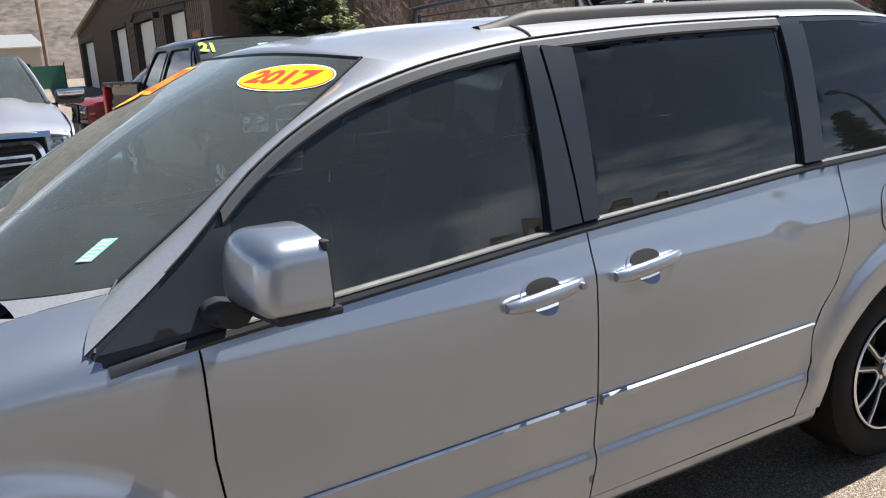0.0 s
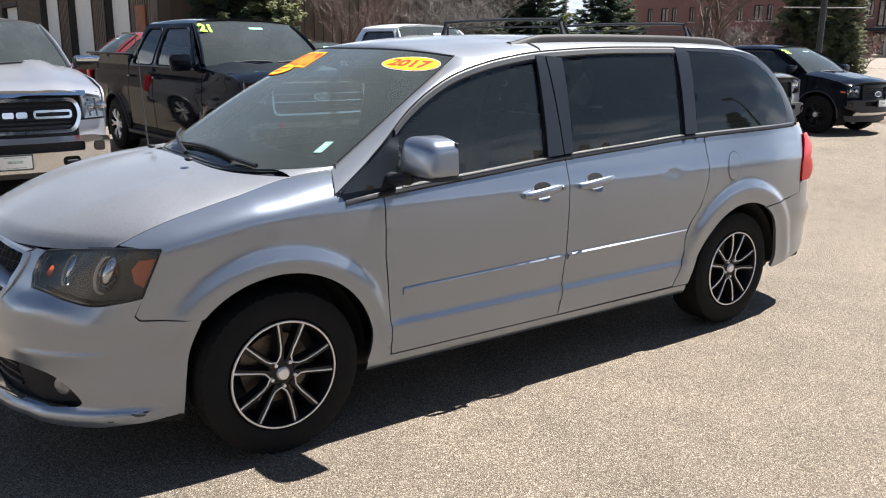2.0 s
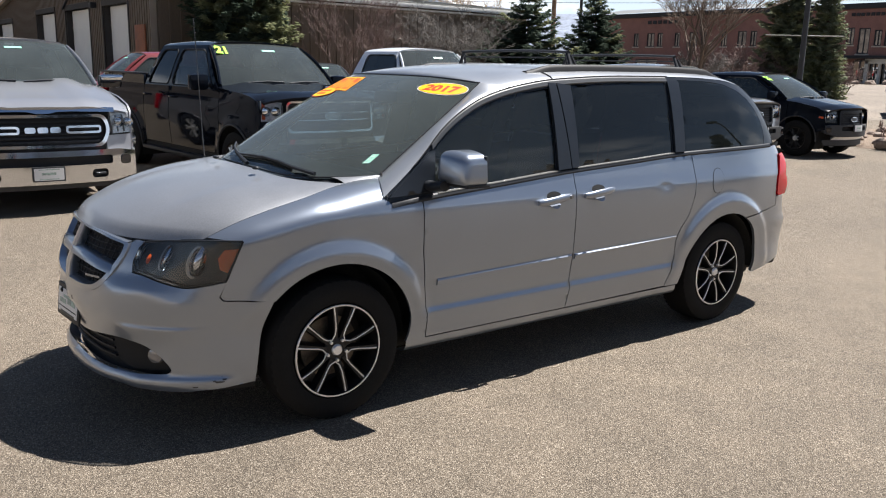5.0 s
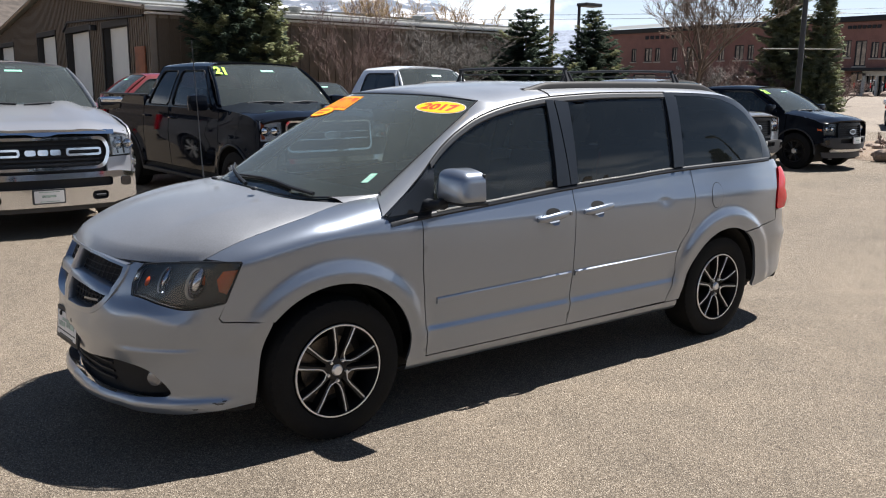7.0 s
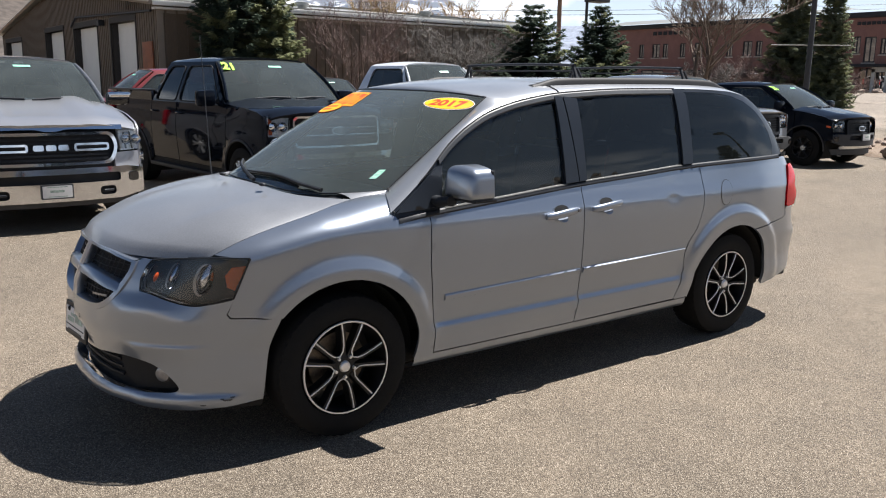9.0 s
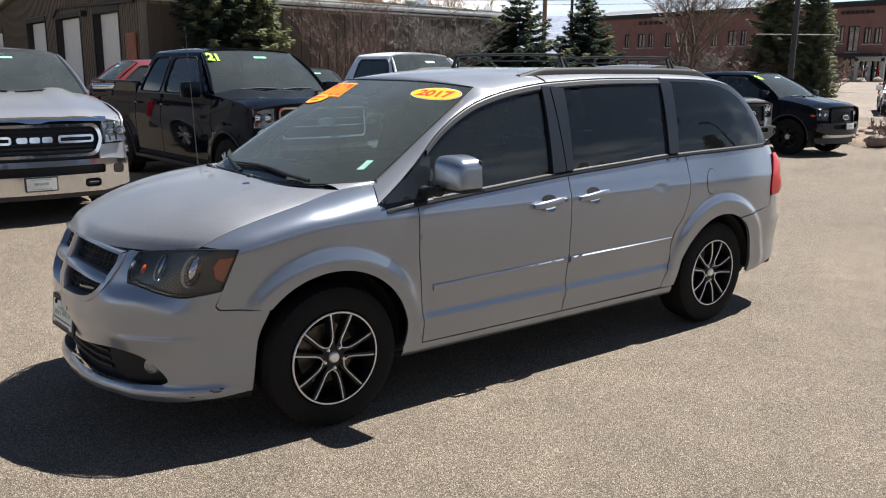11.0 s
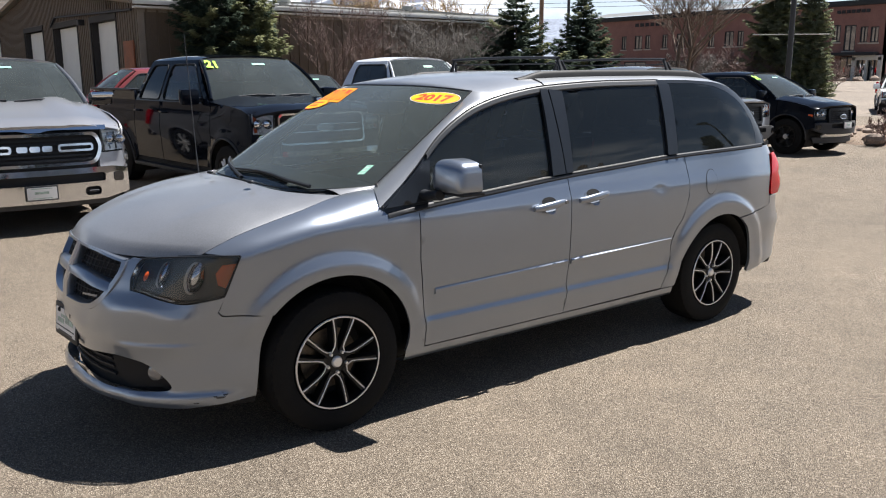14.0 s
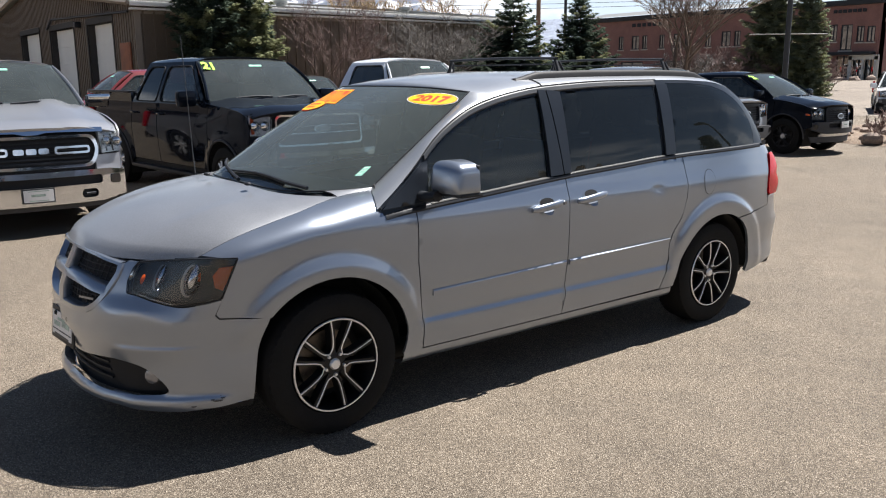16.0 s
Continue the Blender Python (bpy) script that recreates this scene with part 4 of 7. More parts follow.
    bmesh.ops.bisect_plane(bm, geom=bm.verts[:] + bm.edges[:] + bm.faces[:], plane_co=(-0.872, 0, 0), plane_no=(1, 0, 0), clear_outer=True)
    bmesh.ops.holes_fill(bm, edges=[e for e in bm.edges if len(e.link_faces) == 1], sides=0)
    for p in bm.verts:
        q, h = (abs(p.co.y) - 0.985)/0.215, (p.co.z - 1.174)/0.152
        p.co.x += 0.034*q - 0.012*(1 - (2*h - 1)**2)*(1 - (2*q - 1)**2)*(p.co.x < -0.95) + 0.020*h*h*(p.co.x < -0.90)
        p.co.z += (0.020*math.sin(math.pi*min(1.0, 0.10 + 0.90*q)) - 0.008*q)*h
        p.co.y -= s*0.014*h*q
    bmesh.ops.recalc_face_normals(bm, faces=bm.faces[:])
    part("mirror_housing", sharp(bm, 50), M["silver"], arm, "silver mirror housing")
    bm = box(-0.990, -0.850, min(s*0.985, s*1.190), max(s*0.985, s*1.190), 1.162, 1.182, 0.008)
    for p in bm.verts:
        p.co.x += 0.036*(abs(p.co.y) - 0.985)/0.2
    part("mirror_base", bm, M["trim"], arm, "black lower mirror shell")
    bm = box(-0.882, -0.862, min(s*0.998, s*1.186), max(s*0.998, s*1.186), 1.172, 1.330, 0.008)
    for p in bm.verts:
        p.co.x += 0.036*(abs(p.co.y) - 0.985)/0.212
        p.co.z -= 0.012*(p.co.z > 1.3)*((abs(p.co.y) - 1.09)/0.1)**2
    part("mirror_bezel", bm, M["trim"], arm, "black mirror bezel")
    part("mirror_glass", box(-0.842, -0.836, min(s*1.02, s*1.17), max(s*1.02, s*1.17), 1.19, 1.318, 0.003), M["chrome"], arm)
    # headlamp
    outline = [(-2.004, 0.955), (-2.074, 0.775)] + LAMP_LOW[1:] + [(-2.522, 0.845), (-2.520, 0.905), (-2.500, 0.932), (-2.40, 0.946), (-2.254, 0.955), (-2.13, 0.958)]
    lamp = part("headlamp", panel(outline, lambda a, b, s=s: f(a, b) + Vector((0.030, -s*0.030, 0)), (-1, s, 0), 0.03, 0), M["lamp_house"], van, "dark smoked headlamp with amber corner")
    part("headlamp_lens", panel(outline, lambda a, b, s=s: f(a, b) + Vector((-0.004, s*0.004, 0)), (-1, s, 0), 0.03, 0.03), M["glass_clear"], lamp)
    part("headlamp_gasket", tube([f(u, z) for u, z in outline + outline[:1]], 0.005, n=5, cap=False), M["trim"], lamp)
    for u, z, ru, rz, mt in ((-2.222, 0.858, 0.040, 0.070, "chrome"), (-2.372, 0.868, 0.020, 0.058, "chrome"), (-2.462, 0.855, 0.012, 0.022, "lamp_amber"), (-2.535, 0.842, 0.010, 0.04, "chrome")):
        ring = [(u + ru*math.cos(a), z + rz*math.sin(a)) for a in [2*math.pi*k/24 for k in range(24)]]
        part("reflector" if mt == "chrome" else "side_bulb", panel(ring, lambda a, b, s=s, u=u, z=z, ru=ru, rz=rz: f(a, b) + Vector((0.018, -s*0.018, 0)) + Vector((0.7, -s*0.7, 0))*-0.022*(1 - min(1, ((a-u)/ru)**2 + ((b-z)/rz)**2)), (-1, s, 0), 0.012, 0.012), M[mt], lamp, "bright reflector bowl" if mt == "chrome" else "")
    # pale crescents round the bowls
    for u, z, ru, rz in ((-2.224, 0.858, 0.042, 0.074), (-2.376, 0.870, 0.021, 0.058)):
        arc_o = [(u + ru*math.cos(a), z + rz*math.sin(a)) for a in [radians(80 + 20*k) for k in range(11)]]
        arc_i = [(u + 0.003 + ru*0.76*math.cos(a), z + rz*0.90*math.sin(a)) for a in [radians(280 - 20*k) for k in range(11)]]
        part("bowl_rim", panel(arc_o + arc_i, lambda a, b, s=s: f(a, b) + Vector((0.006, -s*0.006, 0)), (-1, s, 0), 0.012, 0.004), M["fog_glass"], lamp, "pale bowl rim")
    part("corner_marker", panel([(-2.030, 0.918), (-2.078, 0.806), (-2.112, 0.822), (-2.126, 0.875), (-2.100, 0.912)], lambda a, b, s=s: f(a, b) + Vector((0.012, -s*0.014, 0)), (-1, s, 0), 0.02, 0.01), M["lamp_amber"], lamp, "amber corner marker")
    # grille half: mesh sheet, surround and bars
    outline = [(-3.10, 0.945), (-2.80, 0.940), (-2.62, 0.918), (-2.60, 0.87), (-2.66, 0.755), (-2.735, 0.702), (-2.80, 0.686), (-2.93, 0.678), (-3.10, 0.674)]
    gr = part("grille", panel(outline, lambda a, b, s=s: f(a, b) + Vector((0.040, -s*0.016, 0)), (-1, s*0.3, 0), 0.05, 0), M["shut"], van, "black mesh grille with silver crossbars")
    for k in range(9):
        z = 0.695 + 0.027*k
        lim = interp(z, [(0.68, -2.80), (0.70, -2.74), (0.755, -2.67), (0.87, -2.61), (0.94, -2.62)])
        part("grille_mesh_bar", tube([f(u, z) + Vector((0.030, -s*0.012, 0)) for u in (-3.10, -2.95, -2.85, lim)], 0.0030, n=5), M["trim"], gr)
    n_v = 11
    for k in range(n_v):
        u = -3.08 + 0.042*k
        lo = interp(u, [(-3.1, 0.676), (-2.93, 0.68), (-2.80, 0.69), (-2.735, 0.705), (-2.66, 0.76), (-2.6, 0.87)])
        part("grille_mesh_bar", tube([f(u, z) + Vector((0.030, -s*0.012, 0)) for z in (lo, 0.80, 0.935)], 0.0030, n=5), M["trim"], gr)

    def bar(name, line, wid, mat="silver", lift=0.012):
        rows = []
        for i, (u, z) in enumerate(line):
            u2, z2 = line[min(i+1, len(line)-1)]
            u1, z1 = line[max(0, i-1)]
            d = Vector((u2-u1, z2-z1)).normalized()
            nn = Vector((-d.y, d.x))
            rows.append([f(u + nn.x*wid*w, z + nn.y*wid*w) + Vector((-lift*q, s*lift*0.3*q, 0)) for w, q in ((-1, -3.2), (-0.92, -0.2), (-0.7, 0.7), (0.7, 0.7), (0.92, -0.2), (1, -3.2))])
        bm = grid(rows)
        bmesh.ops.recalc_face_normals(bm, faces=bm.faces[:])
        return part(name, sharp(bm, 50), M[mat], gr, "silver grille bar")
    bar("grille_surround", curve2([(-3.10, 0.668), (-2.93, 0.672), (-2.80, 0.682), (-2.725, 0.702), (-2.655, 0.752), (-2.598, 0.86), (-2.600, 0.918)], 5), 0.019)
    bar("grille_crossbar", curve2([(-3.10, 0.815), (-2.90, 0.812), (-2.75, 0.800), (-2.635, 0.790)], 5), 0.024)
    bar("grille_upright", [(-3.085, 0.675), (-3.085, 0.75), (-3.085, 0.82), (-3.085, 0.945)], 0.026)
    bar("grille_top", curve2([(-3.10, 0.940), (-2.85, 0.938), (-2.72, 0.928), (-2.60, 0.915)], 4), 0.008)
    if s < 0:
        part("grille_badge", panel([(-2.86, 0.728), (-2.72, 0.737), (-2.72, 0.747), (-2.86, 0.738)], lambda a, b, s=s: f(a, b) + Vector((0.006, 0, 0)), (-1, s*0.3, 0), 0.03, 0.004), M["grey_paint"], gr, "small grey name badge")
    # wheels
    for cx in (-AXLE, AXLE):
        wheel(van, cx, s*0.825, HUB_Z, 0.237, s, 0.225)

# hood, cowl and windscreen
FRONT_EDGE = lambda v: Vector((-2.475 + 0.335*abs(v)**2.5, 0.752*v, 0.968 - 0.008*v*v))
REAR_EDGE = lambda v: Vector((-1.635 + 0.245*v**6, 0.748*v, 1.190 - 0.024*v*v))


def hood_side(t):
    """The hood's side edge, a shut line's width inside the fender's top."""
    u = -2.165 + (-1.392 + 2.165)*t
    return Vector(fender_skin(u, interp(u, SHOULDER) + interp(u, SEAM), 1)) + Vector((0, 0.003, 0.001))
rows = []
for i in range(41):
    t = i/40
    row = []
    for k in range(49):
        v = -1 + 2*k/48
        p = FRONT_EDGE(v).lerp(REAR_EDGE(v), t)
        p.z += 0.050*math.sin(math.pi*t**0.8)*(1 - 0.75*v*v) + 0.010*math.sin(math.pi*t)*(smooth(0.52, 0.66, abs(v)) - smooth(0.80, 1.0, abs(v)))
        p.z -= 0.030*math.exp(-(t/0.03)**2)
        fit_edge = hood_side(t)
        fit_edge.y *= math.copysign(1, v)
        base = FRONT_EDGE(math.copysign(1, v)).lerp(REAR_EDGE(math.copysign(1, v)), t)
        row.append((p + (fit_edge - base)*abs(v)**3).lerp(fit_edge, abs(v)**10))
    rows.append(row)
hood = part("hood", thicken(grid(rows, flip=True), 0.02), M["silver_dusty"], van, "dusty silver hood")
for y in (-0.335, 0.215):
    bm = bmesh.new()
    bmesh.ops.create_uvsphere(bm, u_segments=10, v_segments=6, radius=1, matrix=Matrix.Translation((-1.690, y, 1.213)) @ Matrix.Diagonal((0.018, 0.026, 0.010, 1)))
    part("washer_nozzle", bm, M["trim"], hood, "black washer nozzle")


def screen(v, t):
    b = Vector((-1.585 + 0.385*v**6, 0.745*v, 1.170 + 0.015*v**6))
    c = Vector((-0.65 + 0.15*v**4, 0.695*v, 1.695 - 0.028*v**4))
    return b.lerp(c, t) + Vector((-0.022, 0, 0.028))*math.sin(math.pi*t**1.1)*(1 - v**4)


ws = part("windscreen", grid([[screen(-1 + k/16, i/24) for k in range(33)] for i in range(25)], flip=True), M["glass_front"], van, "clear windscreen with price stickers")
rim_bm = bmesh.new()
for a in ([screen(-1 + k/16, 0.994) for k in range(33)], [screen(-1 + k/16, 0.012) for k in range(33)], [screen(-0.998, i/24) for i in range(25)], [screen(0.998, i/24) for i in range(25)]):
    tube(a, 0.005, rim_bm, 6, flat=(1, 0.6))
part("windscreen_seal", rim_bm, M["trim"], ws)
VS = [-0.90 + 1.8*k/32 for k in range(33)]
rows = [[REAR_EDGE(v) + Vector((-0.02, 0, -0.03)) for v in VS], [REAR_EDGE(v) + Vector((0.03, 0, -0.034)) for v in VS], [screen(v, 0.02) + Vector((0.0, 0, -0.012)) for v in VS]]
part("cowl", grid(rows, flip=True), M["trim"], van, "black plastic cowl")
for s in (-1, 1):
    # body-coloured corner between hood, glass and fender
    edge = [Vector(fender_skin(u, interp(u, SHOULDER) + interp(u, SEAM) - 0.001, s)) + Vector((0, 0, 0.001)) for u in [-1.392 + (-1.172 + 1.392)*k/8 for k in range(9)]]
    glass = [screen(s*(0.86 + 0.14*k/8), 0.012) + Vector((0, 0, 0.002)) for k in range(9)]
    bm = grid([[a.lerp(g, q) + Vector((0, 0, 0.006*math.sin(math.pi*q))) for a, g in zip(edge, glass)] for q in (0, 0.25, 0.5, 0.75, 1.0, 1.06)])
    bmesh.ops.recalc_face_normals(bm, faces=bm.faces[:])
    part("cowl_corner", bm, M["silver_dusty"], van)
for line in (((-0.80, 0.014), (-0.60, 0.052), (-0.35, 0.075), (-0.11, 0.080), (0.10, 0.072), (0.30, 0.062)), ((0.02, 0.012), (0.20, 0.040), (0.40, 0.075), (0.55, 0.10), (0.72, 0.125))):
    pts = [screen(v, t) + Vector((-0.012, 0, 0.018)) for v, t in line]
    n = len(pts)
    wp = part("wiper", tube(pts, 0.008, n=6, taper=[0.011 - 0.006*i/(n - 1) for i in range(n)]), M["trim"], van, "black wiper arm")
    part("wiper_blade", tube([screen(v + 0.02, t - 0.004) + Vector((-0.004, 0, 0.006)) for v, t in line[1:]], 0.006, n=5), M["rubber"], wp)


# stickers on the windscreen
def bend(bm, v0, t0, lift=0.0, turn=0.0):
    """Lays a flat bmesh (x across, y up, z off the glass) onto the windscreen round (v0, t0), keeping lengths."""
    vs = [-1.15 + 2.3*k/460 for k in range(461)]
    cs = [screen(v, t0) for v in vs]
    run = [0.0]
    for a, b in zip(cs, cs[1:]):
        run.append(run[-1] + (b - a).length)
    mid = float(np.interp(v0, vs, run))
    for p in bm.verts:
        px, py = p.co.x*math.cos(turn) - p.co.y*math.sin(turn), p.co.x*math.sin(turn) + p.co.y*math.cos(turn)
        v = float(np.interp(mid - px, run, vs))
        t = t0 + py/(screen(v, 1) - screen(v, 0)).length
        n = (screen(v + 0.01, t) - screen(v - 0.01, t)).cross(screen(v, t + 0.01) - screen(v, t - 0.01)).normalized()
        if n.z < 0:
            n = -n
        p.co = screen(v, t) + n*(p.co.z*0.5 + 0.0018 + lift)
    return bm


def disc(rx, ry, z, n=40):
    """An oval sheet in rings, fine enough to bend."""
    bm = bmesh.new()
    rings = [[bm.verts.new((q*rx*math.cos(2*math.pi*k/n), q*ry*math.sin(2*math.pi*k/n), z)) for k in range(n)] for q in (0.02, 0.25, 0.5, 0.75, 1.0)]
    for a, b in zip(rings, rings[1:]):
        for k in range(n):
            bm.faces.new((a[k], b[k], b[(k + 1) % n], a[(k + 1) % n]))
    bm.faces.new(rings[0])
    return bm


def sheet(x0, x1, y0, y1, z, n=8, lean=0.0):
    """A flat strip in small steps, fine enough to bend."""
    return grid([[Vector((x0 + (x1 - x0)*k/n + lean*(y0 + (y1 - y0)*j/3), y0 + (y1 - y0)*j/3, z)) for k in range(n + 1)] for j in range(4)])


def bent_writing(name, text, size, mat, v0, t0, parent, label, bold, z, sx=1.0, sy=1.0, dx=0.0, dy=0.0, shear=0.0, turn=0.0):
    ob = letters(name, text, size, mat, Matrix.Translation((dx, dy, z)) @ Matrix.Diagonal((sx, sy, 1, 1)), parent, label, bold, 0.0, shear)
    bm = bmesh.new()
    bm.from_mesh(ob.data)
    bmesh.ops.subdivide_edges(bm, edges=[e for e in bm.edges if e.calc_length() > 0.03], cuts=3, use_grid_fill=True)
    bend(bm, v0, t0, 0.0, turn)
    bm.to_mesh(ob.data)
    bm.free()
    return ob


st = part("year_sticker", bend(disc(0.142, 0.066, 0.0), -0.835, 0.883, turn=0.08), M["white_ink"], van, "yellow oval year sticker reading 2017")
part("sticker_border", bend(disc(0.138, 0.062, 0.0012), -0.835, 0.883, turn=0.08), M["red_ink"], st, "thin red border")
part("sticker_face", bend(disc(0.1355, 0.0595, 0.0024), -0.835, 0.883, turn=0.08), M["yellow"], st, "yellow oval face")
bent_writing("sticker_writing", "2017", 0.092, M["red_ink"], -0.835, 0.883, st, "red numerals 2017", 0.004, 0.0038, 1.02, 0.95, -0.003, -0.004, turn=0.08)
# price sticker, half hidden by the glass slope: red and orange strokes too slanted to read
PRICE = dict(v0=0.55, t0=0.852, turn=0.0)
ps = part("price_sticker", bend(sheet(-0.228, 0.228, -0.098, 0.098, 0.0, 16, -0.35), **PRICE), M["orange"], van, "orange and yellow price sticker with red figures")
for k, x in enumerate((-0.176, -0.088, 0.0, 0.088, 0.176)):
    part("price_glow", bend(sheet(x - 0.041, x + 0.041, -0.092, 0.092, 0.0012, 4, -0.35), **PRICE), M["yellow"], ps)
    part("price_stroke", bend(sheet(x - 0.032, x + 0.032, -0.078, 0.078, 0.0024, 4, -0.35), **PRICE), M["red_ink"], ps)
    part("price_gap", bend(sheet(x - 0.011, x + 0.011, -0.056, 0.056 if k % 2 else 0.020, 0.0036, 3, -0.35), **PRICE), M["yellow"], ps)
os_ = part("offer_sticker", bend(disc(0.142, 0.066, 0.005), 0.52, 0.728, turn=0.05), M["red_ink"], van, "small yellow oval sticker with red bars")
part("sticker_face", bend(disc(0.136, 0.060, 0.0062), 0.52, 0.728, turn=0.05), M["yellow"], os_)
for dy, w in ((0.018, 0.085), (-0.020, 0.062)):
    part("sticker_bar", bend(sheet(-w, w, dy - 0.010, dy + 0.010, 0.0074, 6), 0.52, 0.728, turn=0.05), M["red_ink"], os_)
cs = part("registration_sticker", bend(sheet(-0.018, 0.018, -0.040, 0.040, -0.001, 4), -0.925, 0.180), M["green_ink"], van, "pale green slip on the glass")
for k in range(6):
    part("sticker_bar", bend(sheet(-0.014, 0.009, -0.036 + 0.013*k, -0.0325 + 0.013*k, 0.0002, 3), -0.925, 0.180), M["white_ink"], cs)

# roof shell
def roof_section(x, n=33):
    e = interp(x, TOP_EDGE)
    edge = skin_x(x, e)
    ye, h = -edge.y, interp(x, ROOF_TOP) - e
    row = []
    for k in range(n):
        a = -1 + 2*k/(n-1)
        v = math.copysign(1 - (1 - abs(a))**1.35, a)
        row.append(Vector((x, ye*v, e + h*(max(0.0, 1 - abs(v)**2.4))**0.70)))
    return row


rows = []
top_edge = []
for k in range(33):
    a = -1 + 2*k/32
    v = math.copysign(1 - (1 - abs(a))**1.35, a)
    top_edge.append(screen(v, 1.0))
rows.append([p + Vector((0.004, 0, -0.012)) for p in top_edge])
rows.append(top_edge)
first = roof_section(-0.40)
for t in (0.33, 0.66):
    rows.append([a.lerp(b, t) + Vector((0, 0, 0.010*math.sin(math.pi*t)*(1 - abs(a.y)/0.7))) for a, b in zip(top_edge, first)])
stations = [-0.40, -0.32, -0.2, -0.1, 0.0, 0.15, 0.35, 0.6, 0.85, 1.1, 1.3, 1.45, 1.6, 1.72, 1.80, 1.86, 1.92, 1.97, 2.02, 2.06, 2.09, 2.12, 2.145, 2.16, 2.172]
rows += [roof_section(x) for x in stations]
roof = part("roof", grid(rows, flip=True), M["silver_roof"], van)
# rear end of the greenhouse
last = roof_section(2.172)
part("tailgate_glass", grid([last, [Vector((2.40 - 0.25*(abs(p.y)/0.9)**4, p.y, 1.20)) if p.z > 1.2 else p for p in last]], flip=True), M["glass_tint"], van)
# roof seam over the centre pillar and rear edge
for x0, wdt in ((0.010, 0.0045),):
    sec = roof_section(x0)
    pts = [p + Vector((0.0, 0, 0.0015)) for p in sec if abs(p.y) > 0.60]
    for s in (-1, 1):
        line = [p for p in pts if p.y*s > 0]
        part("roof_seam", tube([p + Vector((-0.02*(abs(p.y) - 0.60)/0.15, 0, 0)) for p in line], wdt, n=5, cap=False), M["shut"], roof)


def roof_z(x, y):
    sec = roof_section(x, 65)
    ys, zs = [p.y for p in sec], [p.z for p in sec]
    return float(np.interp(y, ys, zs))


for s in (-1, 1):
    rows = []
    for i in range(41):
        t = i/40
        x = -0.10 + 1.86*t
        y = s*(0.612 + 0.015*math.sin(math.pi*t))
        e = min(1.0, min(t/0.11, (1 - t)/0.09))
        h = 0.010 + 0.030*smooth(0, 1, e)
        wd = 0.026
        z = roof_z(x, y) - 0.004
        rows.append([Vector((x, y + wd*a*(0.9 if abs(a) < 1 else 1.1), z + h*b)) for a, b in ((-1, -0.1), (-0.95, 0.55), (-0.55, 0.95), (0, 1.0), (0.55, 0.95), (0.95, 0.55), (1, -0.1))])
    bm = grid(rows)
    bmesh.ops.recalc_face_normals(bm, faces=bm.faces[:])
    rail = part("roof_rail", bm, M["rail_black"], van, "black roof rail")
# cross bars standing on the roof
for x in (0.33, 1.38):
    zb = 1.858
    bars = part("roof_cross_bar", tube([Vector((x, -0.54 + 1.08*i/12, zb + 0.008*math.sin(math.pi*i/12))) for i in range(13)], 0.011, n=8, flat=(0.8, 1.5)), M["trim"], van, "black raised roof cross bar")
    part("lower_bar", tube([Vector((x + 0.01, -0.52 + 1.04*i/12, zb - 0.035)) for i in range(13)], 0.004, n=6), M["trim"], bars)
    for s in (-1, 1):
        foot = Vector((x, s*0.575, roof_z(x, 0.575) - 0.005))
        bm = tube([foot, foot.lerp(Vector((x, s*0.53, zb)), 0.5), Vector((x, s*0.525, zb))], 0.02, n=8, taper=[0.026, 0.014, 0.014], flat=(1, 0.7))
        tube([foot + Vector((0.05, 0, 0.005)), Vector((x + 0.02, s*0.54, zb - 0.02))], 0.009, bm, 6)
        merge(bm, box(x - 0.04, x + 0.06, min(s*0.56, s*0.60), max(s*0.56, s*0.60), foot.z, foot.z + 0.02, 0.005))
        part("bar_stanchion", bm, M["trim"], bars)
# aerial on the far fender
ae = part("aerial_base", lathe([(0, 0.016), (0.02, 0.013), (0.035, 0.006), (0.035, 0.0)], "z", 12, m=Matrix.Translation((-1.538, 0.80, 1.105))), M["trim"], van)
part("aerial_rod", tube([(-1.538, 0.80, 1.13), (-1.546, 0.80, 1.27), (-1.5465, 0.80, 1.28), (-1.560, 0.80, 1.64), (-1.576, 0.80, 2.005)], 0.0030, n=6, taper=[0.0045, 0.0040, 0.0028, 0.0026, 0.0022]), M["moulding"], ae, "thin whip aerial")
# licence plate holder: a blank dealer plate
pm = Matrix.Translation((-2.562, -0.005, 0.535)) @ Matrix.Rotation(radians(-85), 4, "Z") @ Matrix.Rotation(radians(84), 4, "X")
bm = box(-0.16, 0.16, -0.085, 0.085, 0.0, 0.012, 0.006)
bmesh.ops.transform(bm, matrix=pm, verts=bm.verts[:])
pl = part("licence_plate_frame", bm, M["trim"], van, "black plate frame with a white dealer card")
bm = box(-0.138, 0.138, -0.060, 0.062, 0.0125, 0.015)
bmesh.ops.transform(bm, matrix=pm, verts=bm.verts[:])
part("dealer_card", bm, M["white_ink"], pl)
for x0, x1, y0, y1, mt in ((-0.10, 0.10, -0.062, -0.050, "dark_ink"), (-0.11, -0.02, -0.012, 0.012, "card_green"), (0.0, 0.11, -0.004, 0.022, "card_green"), (-0.06, 0.05, 0.020, 0.034, "card_green"), (-0.13, 0.13, -0.034, -0.028, "dark_ink")):
    bm = box(x0, x1, y0, y1, 0.0155, 0.0165)
    bmesh.ops.transform(bm, matrix=pm, verts=bm.verts[:])
    part("card_bar", bm, M[mt], pl)
for x in (-0.085, 0.085):
    bm = lathe([(0.018, 0.0), (0.022, 0.010), (0.014, 0.014)], "z", 12, m=pm @ Matrix.Translation((x, 0.052, 0)))
    part("plate_screw", bm, M["trim"], pl)
